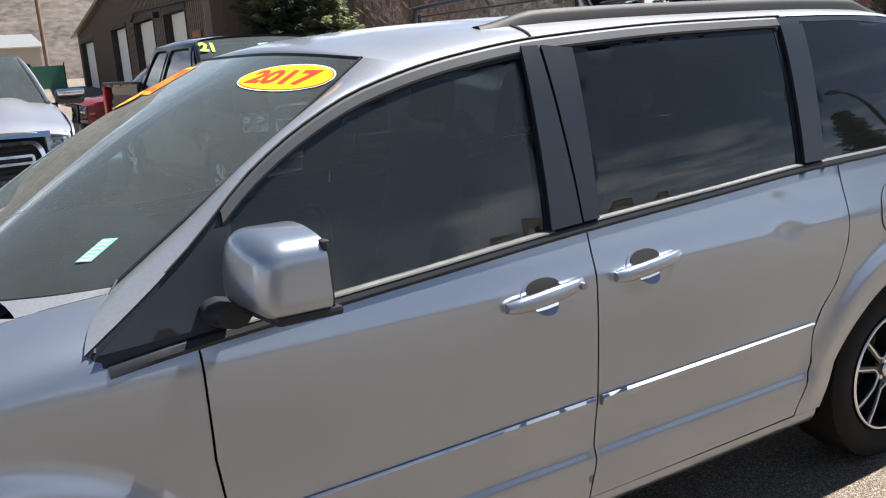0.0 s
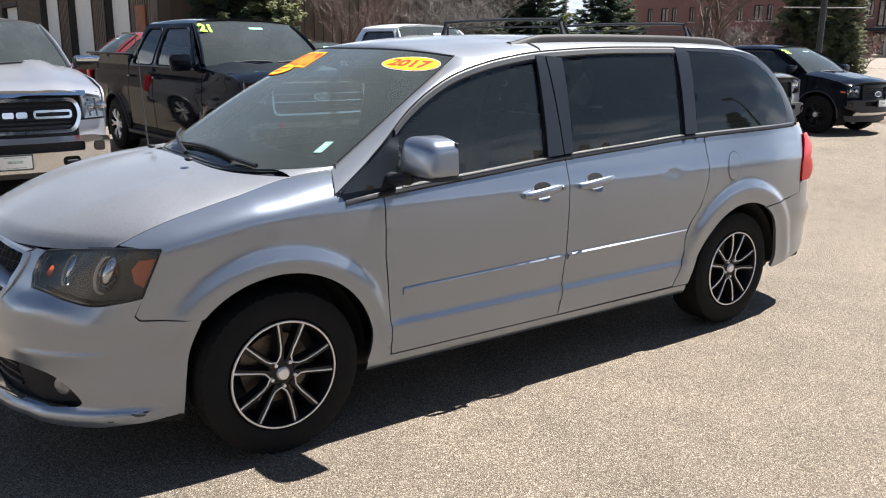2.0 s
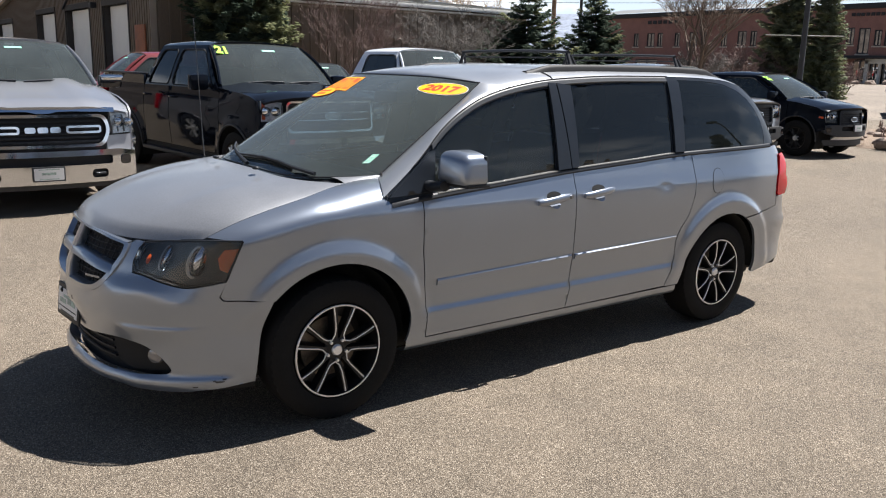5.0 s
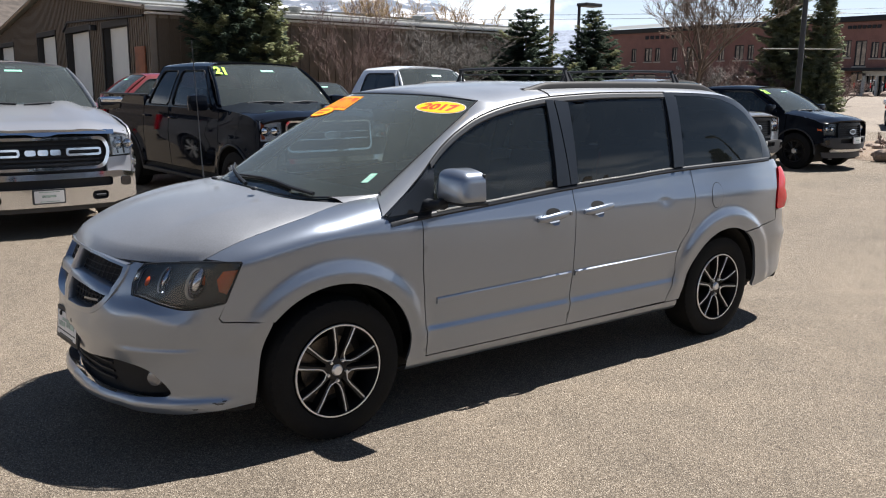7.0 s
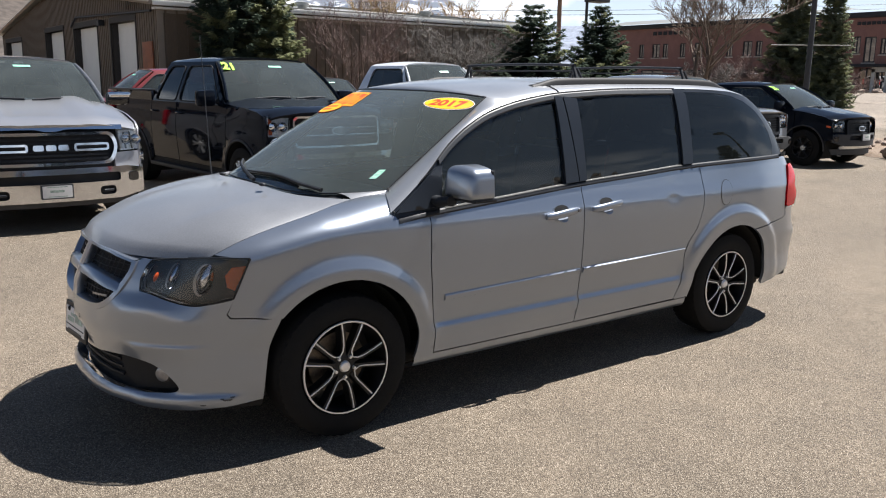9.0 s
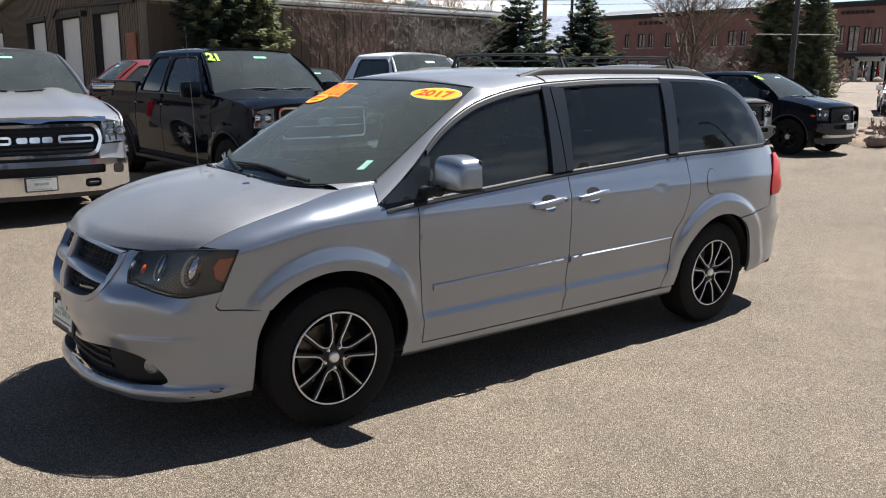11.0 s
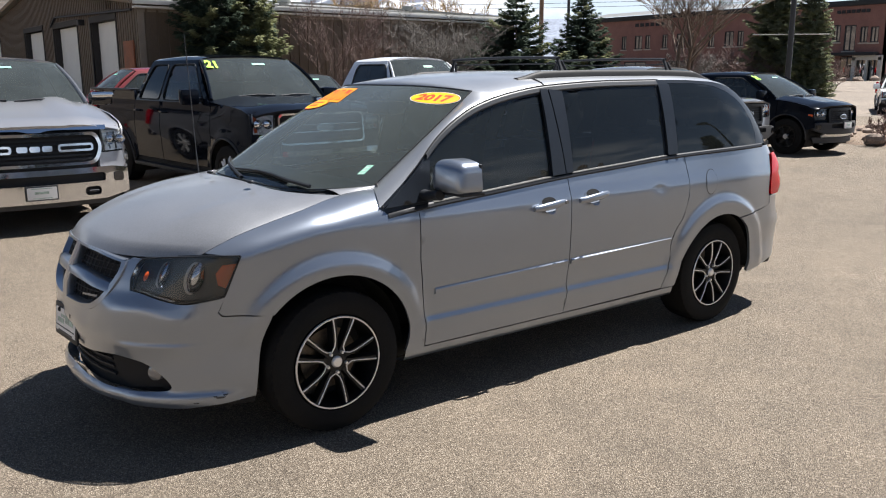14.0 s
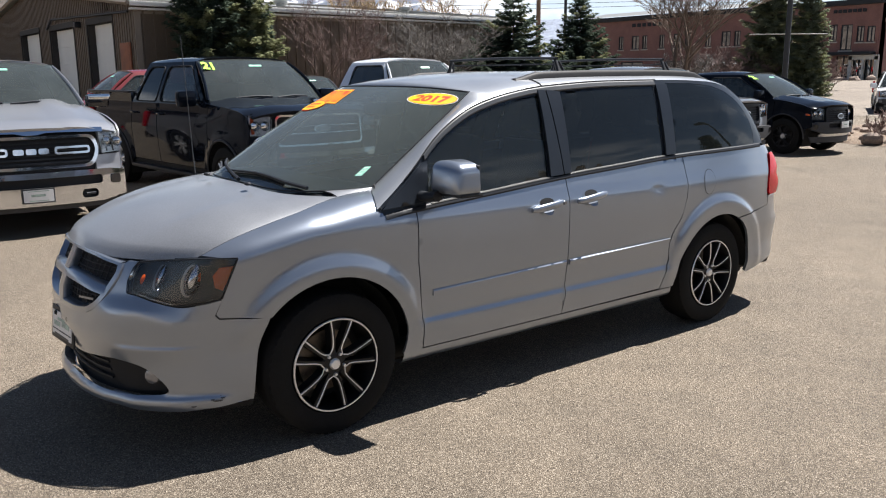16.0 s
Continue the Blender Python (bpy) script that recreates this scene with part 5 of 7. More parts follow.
# underbody, floor and cabin
bm = box(-1.95, 2.2, -0.76, 0.76, 0.24, 0.36, 0.03)
part("underbody", bm, M["under"], van)
bm = box(-1.95, 2.2, -0.60, 0.60, 0.35, 0.55, 0.03)
part("cabin_floor", bm, M["dash"], van)
part("rear_underbody", box(2.02, 2.44, -0.84, 0.84, 0.30, 0.72, 0.03), M["under"], van)
bm = box(-2.22, -1.35, -0.56, 0.56, 0.30, 0.88, 0.05)
part("engine_bay", bm, M["under"], van)
bm = bmesh.new()
rows = [[Vector((x, (-0.80 + 1.6*k/24)*(0.80 if x < -1.1 else 1.0), z + 0.02*math.cos(k/24*6.28*2)*0.3)) for k in range(25)] for x, z in ((-1.42, 1.165), (-1.25, 1.175), (-1.05, 1.165), (-0.86, 1.12), (-0.80, 1.03), (-0.82, 0.85), (-0.9, 0.55))]
part("dashboard", grid(rows), M["dash"], van, "dark vinyl dashboard")
part("steering_wheel", tube([Vector((-0.62 + 0.07*math.sin(a), -0.38 + 0.185*math.cos(a), 1.06 + 0.175*math.sin(a))) for a in [2*math.pi*k/24 for k in range(25)]], 0.015, n=8, cap=False), M["dash"], van)
bm = box(-0.06, 0.06, -0.13, 0.13, -0.04, 0.04, 0.02)
bmesh.ops.transform(bm, matrix=Matrix.Translation((-0.64, -0.02, 1.560)), verts=bm.verts[:])
rv = part("rear_view_mirror", bm, M["dash"], van)
part("mirror_stem", tube([(-0.66, -0.02, 1.59), (-0.70, -0.02, 1.645)], 0.012, n=6), M["dash"], rv)
for x, ys in ((-0.05, (-0.40, 0.40)), (0.85, (-0.40, 0.40)), (1.70, (-0.42, 0.0, 0.42))):
    for y in ys:
        w = 0.25 if x < 1.5 else 0.20
        bm = box(x - 0.30, x + 0.22, y - w, y + w, 0.62, 0.80, 0.06)
        st = part("seat_cushion", bm, M["cloth"], van, "dark cloth seat")
        bm = box(-0.07, 0.07, -w, w, 0.0, 0.62, 0.06)
        bmesh.ops.transform(bm, matrix=Matrix.Translation((x + 0.20, y, 0.74)) @ Matrix.Rotation(0.22, 4, "Y"), verts=bm.verts[:])
        part("seat_back", bm, M["cloth"], st)
        bm = box(-0.05, 0.05, -0.13, 0.13, 0.0, 0.19, 0.045)
        bmesh.ops.transform(bm, matrix=Matrix.Translation((x + 0.345, y, 1.385)) @ Matrix.Rotation(0.15, 4, "Y"), verts=bm.verts[:])
        part("headrest", bm, M["cloth"], st)
rows = [[p + Vector((0, 0, -0.035)) for p in roof_section(x)] for x in (-0.40, 0.2, 0.9, 1.5, 1.9)]
part("headliner", grid(rows), M["cloth"], van)


# ---- pickup trucks and other parked cars ----
def pickup(name, label, m, paint, L=5.9, W=1.01, H=1.95, base=3.68, over=0.95, hood_z=1.22, belt_z=1.27, rail_z=1.44, tyre=0.40, cab=(1.42, 2.10, 3.75, 4.02), bed=True, face="chrome_bars", steps=True, year=False, group="parked trucks", low=0.46, trim="plastic", rise=0.05, dark_wheels=False, bow=0.16):
    """A crew-cab truck facing -y with its front bumper at y = 0. cab: windscreen foot, windscreen head, rear head, rear foot, from the front."""
    v = thing(name, label, "pickup truck" if bed else "car", m, group)
    P, ya, yr = M[paint], over, over + base
    ra = tyre + 0.085
    c0, c1, c2, c3 = cab

    def wid(y, z):
        w = W * (1 - 0.10*smooth(0.55, -0.1, y)**2 - 0.02*smooth(L - 0.5, L, y))
        if z > belt_z:
            w -= 0.38*(z - belt_z)*(0.8 + 0.5*(z - belt_z))
        else:
            w -= 0.05*(belt_z - z)**2*1.2
        w -= 0.045*smooth(belt_z - 0.32, belt_z, z)*smooth(0.7, 1.5, y)
        w -= 0.012*math.exp(-((z - (belt_z - 0.26))/0.05)**2)
        for cy in (ya, yr):
            r = math.hypot(y - cy, z - tyre)
            w += 0.028*smooth(ra + 0.13, ra + 0.03, r)*(z < belt_z)
        return w

    def arc(cy, a0, a1, n=16):
        return [(cy + ra*math.cos(radians(a0 + (a1-a0)*i/n)), tyre + ra*math.sin(radians(a0 + (a1-a0)*i/n))) for i in range(n + 1)]
    d1, d2 = (c1 + 0.95 if c2 - c1 > 1.3 else c2 - 0.1), c3
    hz = lambda y: hood_z + rise*smooth(0.0, c0 + 0.2, y)
    for s in (-1, 1):
        out = (s, 0, 0)
        f = lambda a, b, s=s: Vector((s*wid(a, b), a, b))
        # fender
        o = [(0.29, hz(0.2) - 0.07), (0.45, hz(0.45) - 0.025), (0.8, hz(0.8) - 0.012), (c0 - 0.03, max(belt_z, hz(c0) - 0.03)), (c0 - 0.03, low)] + arc(ya, -5, 160)[0:] + [(0.25, 0.62), (0.27, 0.9)]
        part("fender", panel(o, f, out, 0.07, 0.02), P, v)
        fd = part("front_door", panel([(c0 - 0.015, belt_z), (d1 - 0.01, belt_z), (d1 - 0.01, low), (c0 - 0.015, low)], f, out, 0.07, 0.02), P, v)
        hd = [fd]
        if d2 - d1 > 0.5:
            ra_door = [(d1 + 0.01, belt_z), (d2 - 0.01, belt_z), (d2 - 0.01, low)]
            if yr - ra < d2:
                ra_door = [(d1 + 0.01, belt_z), (d2 - 0.01, belt_z)] + [p for p in arc(yr, 60, 185) if p[0] < d2 - 0.01]
            hd.append(part("rear_door", panel(ra_door + [(d1 + 0.01, low)], f, out, 0.07, 0.02), P, v))
        for dr, hy in zip(hd, (d1 - 0.16, d2 - 0.16)):
            part("door_handle", tube([Vector((s*(wid(hy, belt_z - 0.15) + q), hy + dy, belt_z - 0.15)) for dy, q in ((-0.10, 0.0), (-0.07, 0.035), (0.07, 0.035), (0.10, 0.0))], 0.016, n=6), P, dr)
        o = [(d2 + 0.01, rail_z if bed else belt_z), (L - 0.06, rail_z - 0.01 if bed else belt_z), (L - 0.03, 0.60)] + arc(yr, -5, 185) + [(d2 + 0.01, low)]
        if yr - ra < d2 + 0.01:
            o = [(d2 + 0.01, rail_z if bed else belt_z), (L - 0.06, rail_z - 0.01 if bed else belt_z), (L - 0.03, 0.60)] + [p for p in arc(yr, -5, 185) if p[0] > d2 + 0.01]
        part("bed_side" if bed else "rear_quarter", panel(o, lambda a, b, s=s: Vector((s*wid(a, min(b, belt_z)), a, b)), out, 0.07, 0.03), P, v)
        part("inner_side", panel([(0.3, hood_z - 0.06), (c0, belt_z - 0.01), (L - 0.1, belt_z - 0.01), (L - 0.1, 0.6)] + arc(yr, -2, 182) + [(yr - ra - 0.05, low - 0.08), (ya + ra + 0.05, low - 0.08)] + arc(ya, -2, 182), lambda a, b, s=s: f(a, b) - Vector((s*0.03, 0, 0)), out, 0.12, 0), M["shut"], v)
        # glasshouse side with panes set in
        pil = [(c0 + 0.02, belt_z - 0.005), (c3 - 0.03, belt_z - 0.005), (c2 + 0.02, H - 0.09), (c1 + 0.10, H - 0.09)]
        wt = H - 0.15
        g1 = [(c0 + 0.20, belt_z + 0.025), (d1 - 0.07, belt_z + 0.025), (d1 - 0.07, wt), (c1 + 0.12, wt)]
        panes = [("front_window", g1)]
        if d2 - d1 > 0.5:
            panes.append(("rear_window", [(d1 + 0.05, belt_z + 0.025), (c3 - 0.14, belt_z + 0.025), (c2 - 0.10, wt), (d1 + 0.05, wt)]))
        if not bed:
            panes.append(("quarter_window", [(c3 + 0.06, belt_z + 0.03), (L - 0.40, belt_z + 0.03), (L - 0.55, wt), (c3 + 0.03, wt)]))
            pil = [(c0 + 0.02, belt_z - 0.005), (L - 0.10, belt_z - 0.005), (L - 0.35, H - 0.09), (c1 + 0.10, H - 0.09)]
        panes = [(nm, rounded(p, 0.09)) for nm, p in panes]
        part("cab_side", panel(pil, f, out, 0.08, 0.02, [p for _, p in panes]), P, v)
        for nm, p in panes:
            part(nm, panel(p, lambda a, b, s=s: f(a, b) - Vector((s*0.012, 0, 0)), out, 0.12, 0), M["glass_tint" if nm != "front_window" else "glass_far"], v)
            part("window_seal", tube([f(a, b) + Vector((s*0.002, 0, 0)) for a, b in p + p[:1]], 0.010, n=5, cap=False), M["shut"], v)
        # mirror
        x0 = wid(c0 + 0.3, belt_z + 0.1)
        mw, mz0, mz1 = (0.36, belt_z + 0.05, belt_z + 0.21) if face == "ram" else (0.32, belt_z - 0.02, belt_z + 0.20)
        mb = box(min(s*(x0 + 0.06), s*(x0 + mw)), max(s*(x0 + 0.06), s*(x0 + mw)), c0 + 0.22, c0 + 0.36, mz0, mz1, 0.05)
        mr = part("side_mirror", mb, M["gloss_trim"] if face == "ram" else P, v, "wing mirror")
        if face == "ram":
            part("mirror_cap", box(min(s*(x0 + 0.08), s*(x0 + mw + 0.01)), max(s*(x0 + 0.08), s*(x0 + mw + 0.01)), c0 + 0.21, c0 + 0.34, mz1 - 0.065, mz1 + 0.008, 0.03), M["chrome"], mr, "chrome mirror cap")
        part("mirror_arm", box(min(s*(x0 - 0.02), s*(x0 + 0.08)), max(s*(x0 - 0.02), s*(x0 + 0.08)), c0 + 0.26, c0 + 0.34, belt_z + 0.02, belt_z + 0.08, 0.015), M["trim"], mr)
        if steps:
            part("running_board", box(min(s*(W - 0.16), s*(W + 0.02)), max(s*(W - 0.16), s*(W + 0.02)), ya + ra + 0.08, yr - ra - 0.08, low - 0.14, low - 0.08, 0.02), M["trim"], v, "black side step")
        # arch lip, housing and wheels
        for cy in (ya, yr):
            part("arch_moulding", tube([f(a, b) + Vector((s*0.006, 0, 0)) for a, b in arc(cy, -5, 185, 24)], 0.016, n=6, cap=False), M[trim] if paint != "ram_silver" else P, v)
            rows = [[(s*xx, cy + (ra + 0.01)*math.cos(a), tyre + (ra + 0.01)*math.sin(a)) for a in [radians(-25 + 230*i/18) for i in range(19)]] for xx in (wid(cy, 0.7) - 0.02, W - 0.42)]
            hb = grid(rows)
            merge(hb, grid([[(s*(W - 0.42), cy, tyre)]*19, rows[1]]))
            part("wheel_housing", hb, M["under"], v)
            truck_wheel(v, s*(W - 0.13), cy, tyre, s, dark_wheels)
    # hood
    rows = []
    for i in range(13):
        y = 0.10 + (c0 + 0.06 - 0.10)*i/12
        w = wid(y, hood_z) - 0.015
        rows.append([Vector((w*q, y + 0.13*q*q*(1 - i/12)*1.2, hz(y) - 0.025*abs(q)**6 + 0.055*(1 - q*q)**0.8 + (0.036 if face == "ram" else 0.012)*(smooth(0.32, 0.45, abs(q)) - smooth(0.62, 0.75, abs(q)))*(i/12 + 0.3) - 0.05*math.exp(-(i/1.1)**2))) for q in [-1 + k/12 for k in range(25)]])
    part("hood", thicken(grid(rows), 0.03), P, v)
    # windscreen, roof, rear glass
    wt, wb = wid(c1, H - 0.09), wid(c0 + 0.1, belt_z) - 0.06
    top = lambda q: Vector((wt*q, c1 + 0.07*q*q, H - 0.055 - 0.03*q*q))
    foot = lambda q: Vector((wb*q, c0 - 0.12 + 0.20*q*q, hz(c0) + 0.005))
    qs = [-1 + k/8 for k in range(17)]
    part("windscreen", grid([[foot(q).lerp(top(q), t/8) + Vector((0, -0.04, 0.03))*math.sin(math.pi*t/8) for q in qs] for t in range(9)]), M["glass_far_screen"], v)
    for q in (-1, 1):
        part("windscreen_pillar", tube([foot(q).lerp(top(q), t/8) + Vector((0, -0.04, 0.03))*math.sin(math.pi*t/8) for t in (0, 1, 2, 3, 4, 5, 6, 7, 7.7)], 0.034, n=8, taper=[0.036]*6 + [0.034, 0.028, 0.018], flat=(1, 0.7)), P, v)
    for q0 in (-0.62, 0.05):
        part("wiper", tube([foot(q0) + Vector((0, -0.02, 0.04)), foot(q0 + 0.3) + Vector((0, 0.0, 0.06)), foot(q0 + 0.58) + Vector((0, 0.0, 0.05))], 0.014, n=6), M["trim"], v)
    yend = c2 if bed else L - 0.40
    rows = []
    for i in range(9):
        y = c1 + (yend - c1)*i/8
        w = wid(y, H - 0.09)
        zt = H - 0.055 + 0.055*math.sin(math.pi*(0.15 + 0.7*i/8))
        rows.append([Vector((w*q, y + (0.07*q*q if i == 0 else 0), H - 0.09 + (zt - H + 0.09)*(max(0, 1 - abs(q)**3))**0.6)) for q in [-1 + k/10 for k in range(21)]])
    part("roof", thicken(grid(rows), 0.03), P, v)
    yf = c3 if bed else L - 0.08
    wr, wf = wid(yend, H - 0.1), wid(yf, belt_z)
    part("rear_glass", grid([[Vector((wr*q, yend + 0.02, H - 0.09)) for q in qs], [Vector((wf*q, yf - 0.03, belt_z)) for q in qs]]), M["glass_tint"], v)
    # cabin
    part("cabin", box(-W + 0.12, W - 0.12, c0 + 0.1, (c3 if bed else L) - 0.15, 0.5, belt_z - 0.02, 0.03), M["dash"], v)
    for y in ((c1 + 0.55,) if d2 - d1 < 0.5 else (c1 + 0.45, c1 + 1.25)):
        for x in (-0.42, 0.42):
            part("seat", box(x - 0.24, x + 0.24, y, y + 0.16, belt_z - 0.3, belt_z + 0.28, 0.06), M["cloth"], v)
    if bed:
        part("bed_floor", box(-W + 0.1, W - 0.1, c3, L - 0.05, 0.55, 0.85, 0.02), M["under"], v)
        part("bed_front", box(-W + 0.1, W - 0.1, c3 - 0.02, c3 + 0.06, 0.6, rail_z, 0.02), P, v)
        part("tailgate", box(-W + 0.08, W - 0.08, L - 0.07, L, 0.60, rail_z - 0.01, 0.02), P, v)
        for s in (-1, 1):
            part("bed_rail_cap", box(min(s*(W - 0.13), s*(W + 0.0)), max(s*(W - 0.13), s*(W + 0.0)), c3 + 0.02, L - 0.05, rail_z - 0.01, rail_z + 0.025, 0.012), M["trim"], v)
    for s in (-1, 1):
        part("tail_lamp", box(min(s*(W - 0.10), s*(W + 0.005)), max(s*(W - 0.10), s*(W + 0.005)), L - 0.16, L + 0.005, 0.90, rail_z - 0.04, 0.02), M["lamp_red"], v)
    part("rear_bumper", box(-W + 0.05, W - 0.05, L - 0.05, L + 0.14, 0.48, 0.66, 0.03), M["chrome"], v)
    part("frame", box(-0.55, 0.55, 0.5, L - 0.3, 0.30, 0.55, 0.03), M["under"], v)
    # face
    fz = hood_z - 0.03
    fx = lambda x, z, d=0.0: Vector((x, 0.10 + bow*(x/W)**2 + 0.05*smooth(0.6, 1.2, z) + d, z))

    def face_panel(nm, o, mat, d, depth=0.02, label="", up=v, step=0.08, holes=()):
        return part(nm, panel(o, lambda a, b: fx(a, b, d), (0, -1, 0), step, depth, holes), M[mat], up, label)

    def rrect(x0, x1, z0, z1, r=0.04):
        pts = []
        for cx, cz, a in ((x1 - r, z1 - r, 0), (x0 + r, z1 - r, 90), (x0 + r, z0 + r, 180), (x1 - r, z0 + r, 270)):
            pts += [(cx + r*math.cos(radians(a + 30*k)), cz + r*math.sin(radians(a + 30*k))) for k in range(4)]
        return pts
    gw = (0.52 if face == "dark" else 0.66)*W/1.01
    face_panel("nose", [(-W*0.93, 0.62), (W*0.93, 0.62), (W*0.92, fz), (W*0.5, fz + 0.03), (-W*0.5, fz + 0.03), (-W*0.92, fz)], "shut", 0.04, 0)
    for s in (-1, 1):
        hw0, hw1 = gw + (0.075 if face == "ram" else 0.03), W*0.945
        hl = [(s*hw0, fz - 0.04), (s*hw1, fz - 0.02), (s*hw1, fz - 0.27), (s*(hw0 + 0.02), fz - 0.28)]
        lamp = face_panel("headlamp", hl, {"dark": "fog_glass", "ram": "lamp_chrome"}.get(face, "lamp_bright"), 0.02 if face != "ram" else -0.005, 0.05)
        face_panel("headlamp_lens", hl, "glass_clear", -0.012 if face != "ram" else -0.040, 0.02, "", lamp)
        if face == "ram":
            for q in (0.30, 0.64):
                xx = s*(hw0 + (hw1 - hw0)*q)
                face_panel("lamp_divider", [(xx - 0.008, fz - 0.05), (xx + 0.008, fz - 0.05), (xx + 0.020*s + 0.008, fz - 0.26), (xx + 0.020*s - 0.008, fz - 0.26)], "plastic", -0.012, 0.02, "", lamp)
            face_panel("lamp_eyebrow", [(s*hw0, fz - 0.05), (s*hw1, fz - 0.03), (s*hw1, fz - 0.055), (s*hw0, fz - 0.075)], "white_ink", -0.014, 0.01, "", lamp)
        for k in range(2):
            cx = s*(hw0 + 0.09 + 0.12*k)
            part("reflector", lathe([(-0.03, 0.0), (-0.005, 0.050), (-0.018, 0.060), (0.02, 0.063)], "y", 16, m=Matrix.Translation(fx(cx, fz - 0.15, 0.004 if face != "ram" else -0.016))), M["chrome"], lamp)
        if face != "ram":
            face_panel("corner_marker", [(s*(hw1 - 0.045), fz - 0.05), (s*(hw1 - 0.005), fz - 0.05), (s*(hw1 - 0.005), fz - 0.25), (s*(hw1 - 0.045), fz - 0.25)], "lamp_amber", 0.0, 0.01, "", lamp)
        face_panel("fender_front", [(s*(gw + 0.02), fz - 0.30), (s*W*0.955, fz - 0.29), (s*W*0.955, 0.66), (s*(gw + 0.02), 0.66)], paint if face in ("ram", "bars") else paint, 0.0, 0.05)
    g = rrect(-gw, gw, fz - 0.42, fz - 0.02, 0.07)
    inner = None
    if face == "ram":
        hexa = lambda e: rounded([(-gw + 0.01 + e, fz - 0.42 + e), (gw - 0.01 - e, fz - 0.42 + e), (gw + 0.07 - e*1.2, fz - 0.22), (gw + 0.01 - e, fz - 0.05 - e), (-gw - 0.01 + e, fz - 0.05 - e), (-gw - 0.07 + e*1.2, fz - 0.22)], 0.09)
        g, inner = hexa(0.0), hexa(0.034)
    fw = {"ram": 0.032, "chrome_bars": 0.024}.get(face, 0.045)
    if face == "ram":
        # hood-edge chrome with a dip in the middle
        line = [(gw + 0.12, fz + 0.002), (0.30, fz + 0.016), (0.16, fz + 0.014), (0.07, fz - 0.006), (0.0, fz - 0.008)]
        line = line + [(-x, z) for x, z in line[-2::-1]]
        part("hood_chrome", panel([(x, z + 0.022) for x, z in line] + [(x, z - 0.030) for x, z in line[::-1]], lambda a, b: fx(a, b, -0.040 + (b - fz)*0.3), (0, -1, 0), 0.05, 0.04), M["chrome"], v, "chrome strip under the hood edge")
    gi = rrect(-gw + fw, gw - fw, fz - 0.42 + fw, fz - 0.02 - fw, 0.06) if inner is None else inner
    sur = face_panel("grille_surround", g, "chrome" if face in ("ram", "chrome_bars") else "trim", -0.03, 0.06, "bright grille surround" if face in ("ram", "chrome_bars") else "black grille surround", v, 0.06, [gi])
    face_panel("grille_backing", gi, "shut", 0.03, 0, "", sur)
    for k in range(7):
        z = fz - 0.355 + 0.046*k
        face_panel("grille_slat", rrect(-gw + 0.05, gw - 0.05, z - (0.006 if face == "chrome_bars" else 0.010), z + (0.006 if face == "chrome_bars" else 0.010), 0.005), "trim" if not (face == "chrome_bars" and k in (2, 4)) else "chrome", 0.005, 0.03, "", sur, 0.15)
    if face == "ram":
        for s in (-1, 1):
            a, b = (0.24, gw - 0.04)
            loop = rrect(min(s*a, s*b), max(s*a, s*b), fz - 0.265, fz - 0.175, 0.03)
            hole = rrect(min(s*(a + 0.025), s*(b - 0.025)), max(s*(a + 0.025), s*(b - 0.025)), fz - 0.240, fz - 0.200, 0.015)
            face_panel("grille_bar", loop, "chrome", -0.02, 0.02, "chrome grille loop", sur, 0.1, [hole])
        for k in range(3):
            face_panel("grille_badge", rrect(-0.19 + 0.13*k, -0.08 + 0.13*k, fz - 0.252, fz - 0.188, 0.02), "chrome", -0.022, 0.02, "plain bright badge block", sur)
    else:
        ring = [(0.13*math.cos(2*math.pi*k/28), fz - 0.21 + 0.055*math.sin(2*math.pi*k/28)) for k in range(28)]
        face_panel("grille_badge", ring, "chrome", -0.030, 0.02, "plain oval badge", sur)
        ring = [(0.115*math.cos(2*math.pi*k/28), fz - 0.21 + 0.043*math.sin(2*math.pi*k/28)) for k in range(28)]
        face_panel("badge_face", ring, "dark_ink" if face != "chrome_bars" else "grey_paint", -0.034, 0, "", sur)
    # bumper with intake, tow hooks, plate and fog lamps
    bmat = "chrome" if face in ("ram", "chrome_bars") else ("plastic" if face == "dark" else paint)
    bo = [(-W*0.97, 0.44), (-W*0.7, 0.38), (W*0.7, 0.38), (W*0.97, 0.44), (W*0.97, 0.72), (W*0.8, 0.75), (-W*0.8, 0.75), (-W*0.97, 0.72)]
    if face == "dark":
        bo = [(-W*0.95, 0.56), (-W*0.62, 0.47), (W*0.62, 0.47), (W*0.95, 0.56), (W*0.95, 0.70), (W*0.8, 0.725), (-W*0.8, 0.725), (-W*0.95, 0.70)]
        part("skid_plate", panel(rounded([(-W*0.72, 0.42), (-W*0.50, 0.34), (W*0.50, 0.34), (W*0.72, 0.42), (W*0.66, 0.485), (-W*0.66, 0.485)], 0.05), lambda a, b: fx(a, b, -0.085 + (0.485 - b)*0.9), (0, -1, -0.3), 0.06, 0.03), M["alloy"], v, "silver lower skid plate")
        for s in (-1, 1):
            part("side_marker", panel([(0.30, 0.86), (0.40, 0.875), (0.40, 0.91), (0.30, 0.90)], lambda a, b, s=s: Vector((s*(wid(a, b) + 0.006), a, b)), (s, 0, 0), 0.05, 0.01), M["lamp_amber"], v, "amber side marker")
    hole = rrect(-0.70*W, 0.70*W, 0.585, 0.685, 0.03) if face != "dark" else rrect(-0.52*W, 0.52*W, 0.60, 0.69, 0.03)
    hooks = [rrect(min(s*0.46, s*0.64)*W, max(s*0.46, s*0.64)*W, 0.43, 0.53, 0.04) for s in (-1, 1)] if face != "dark" else []
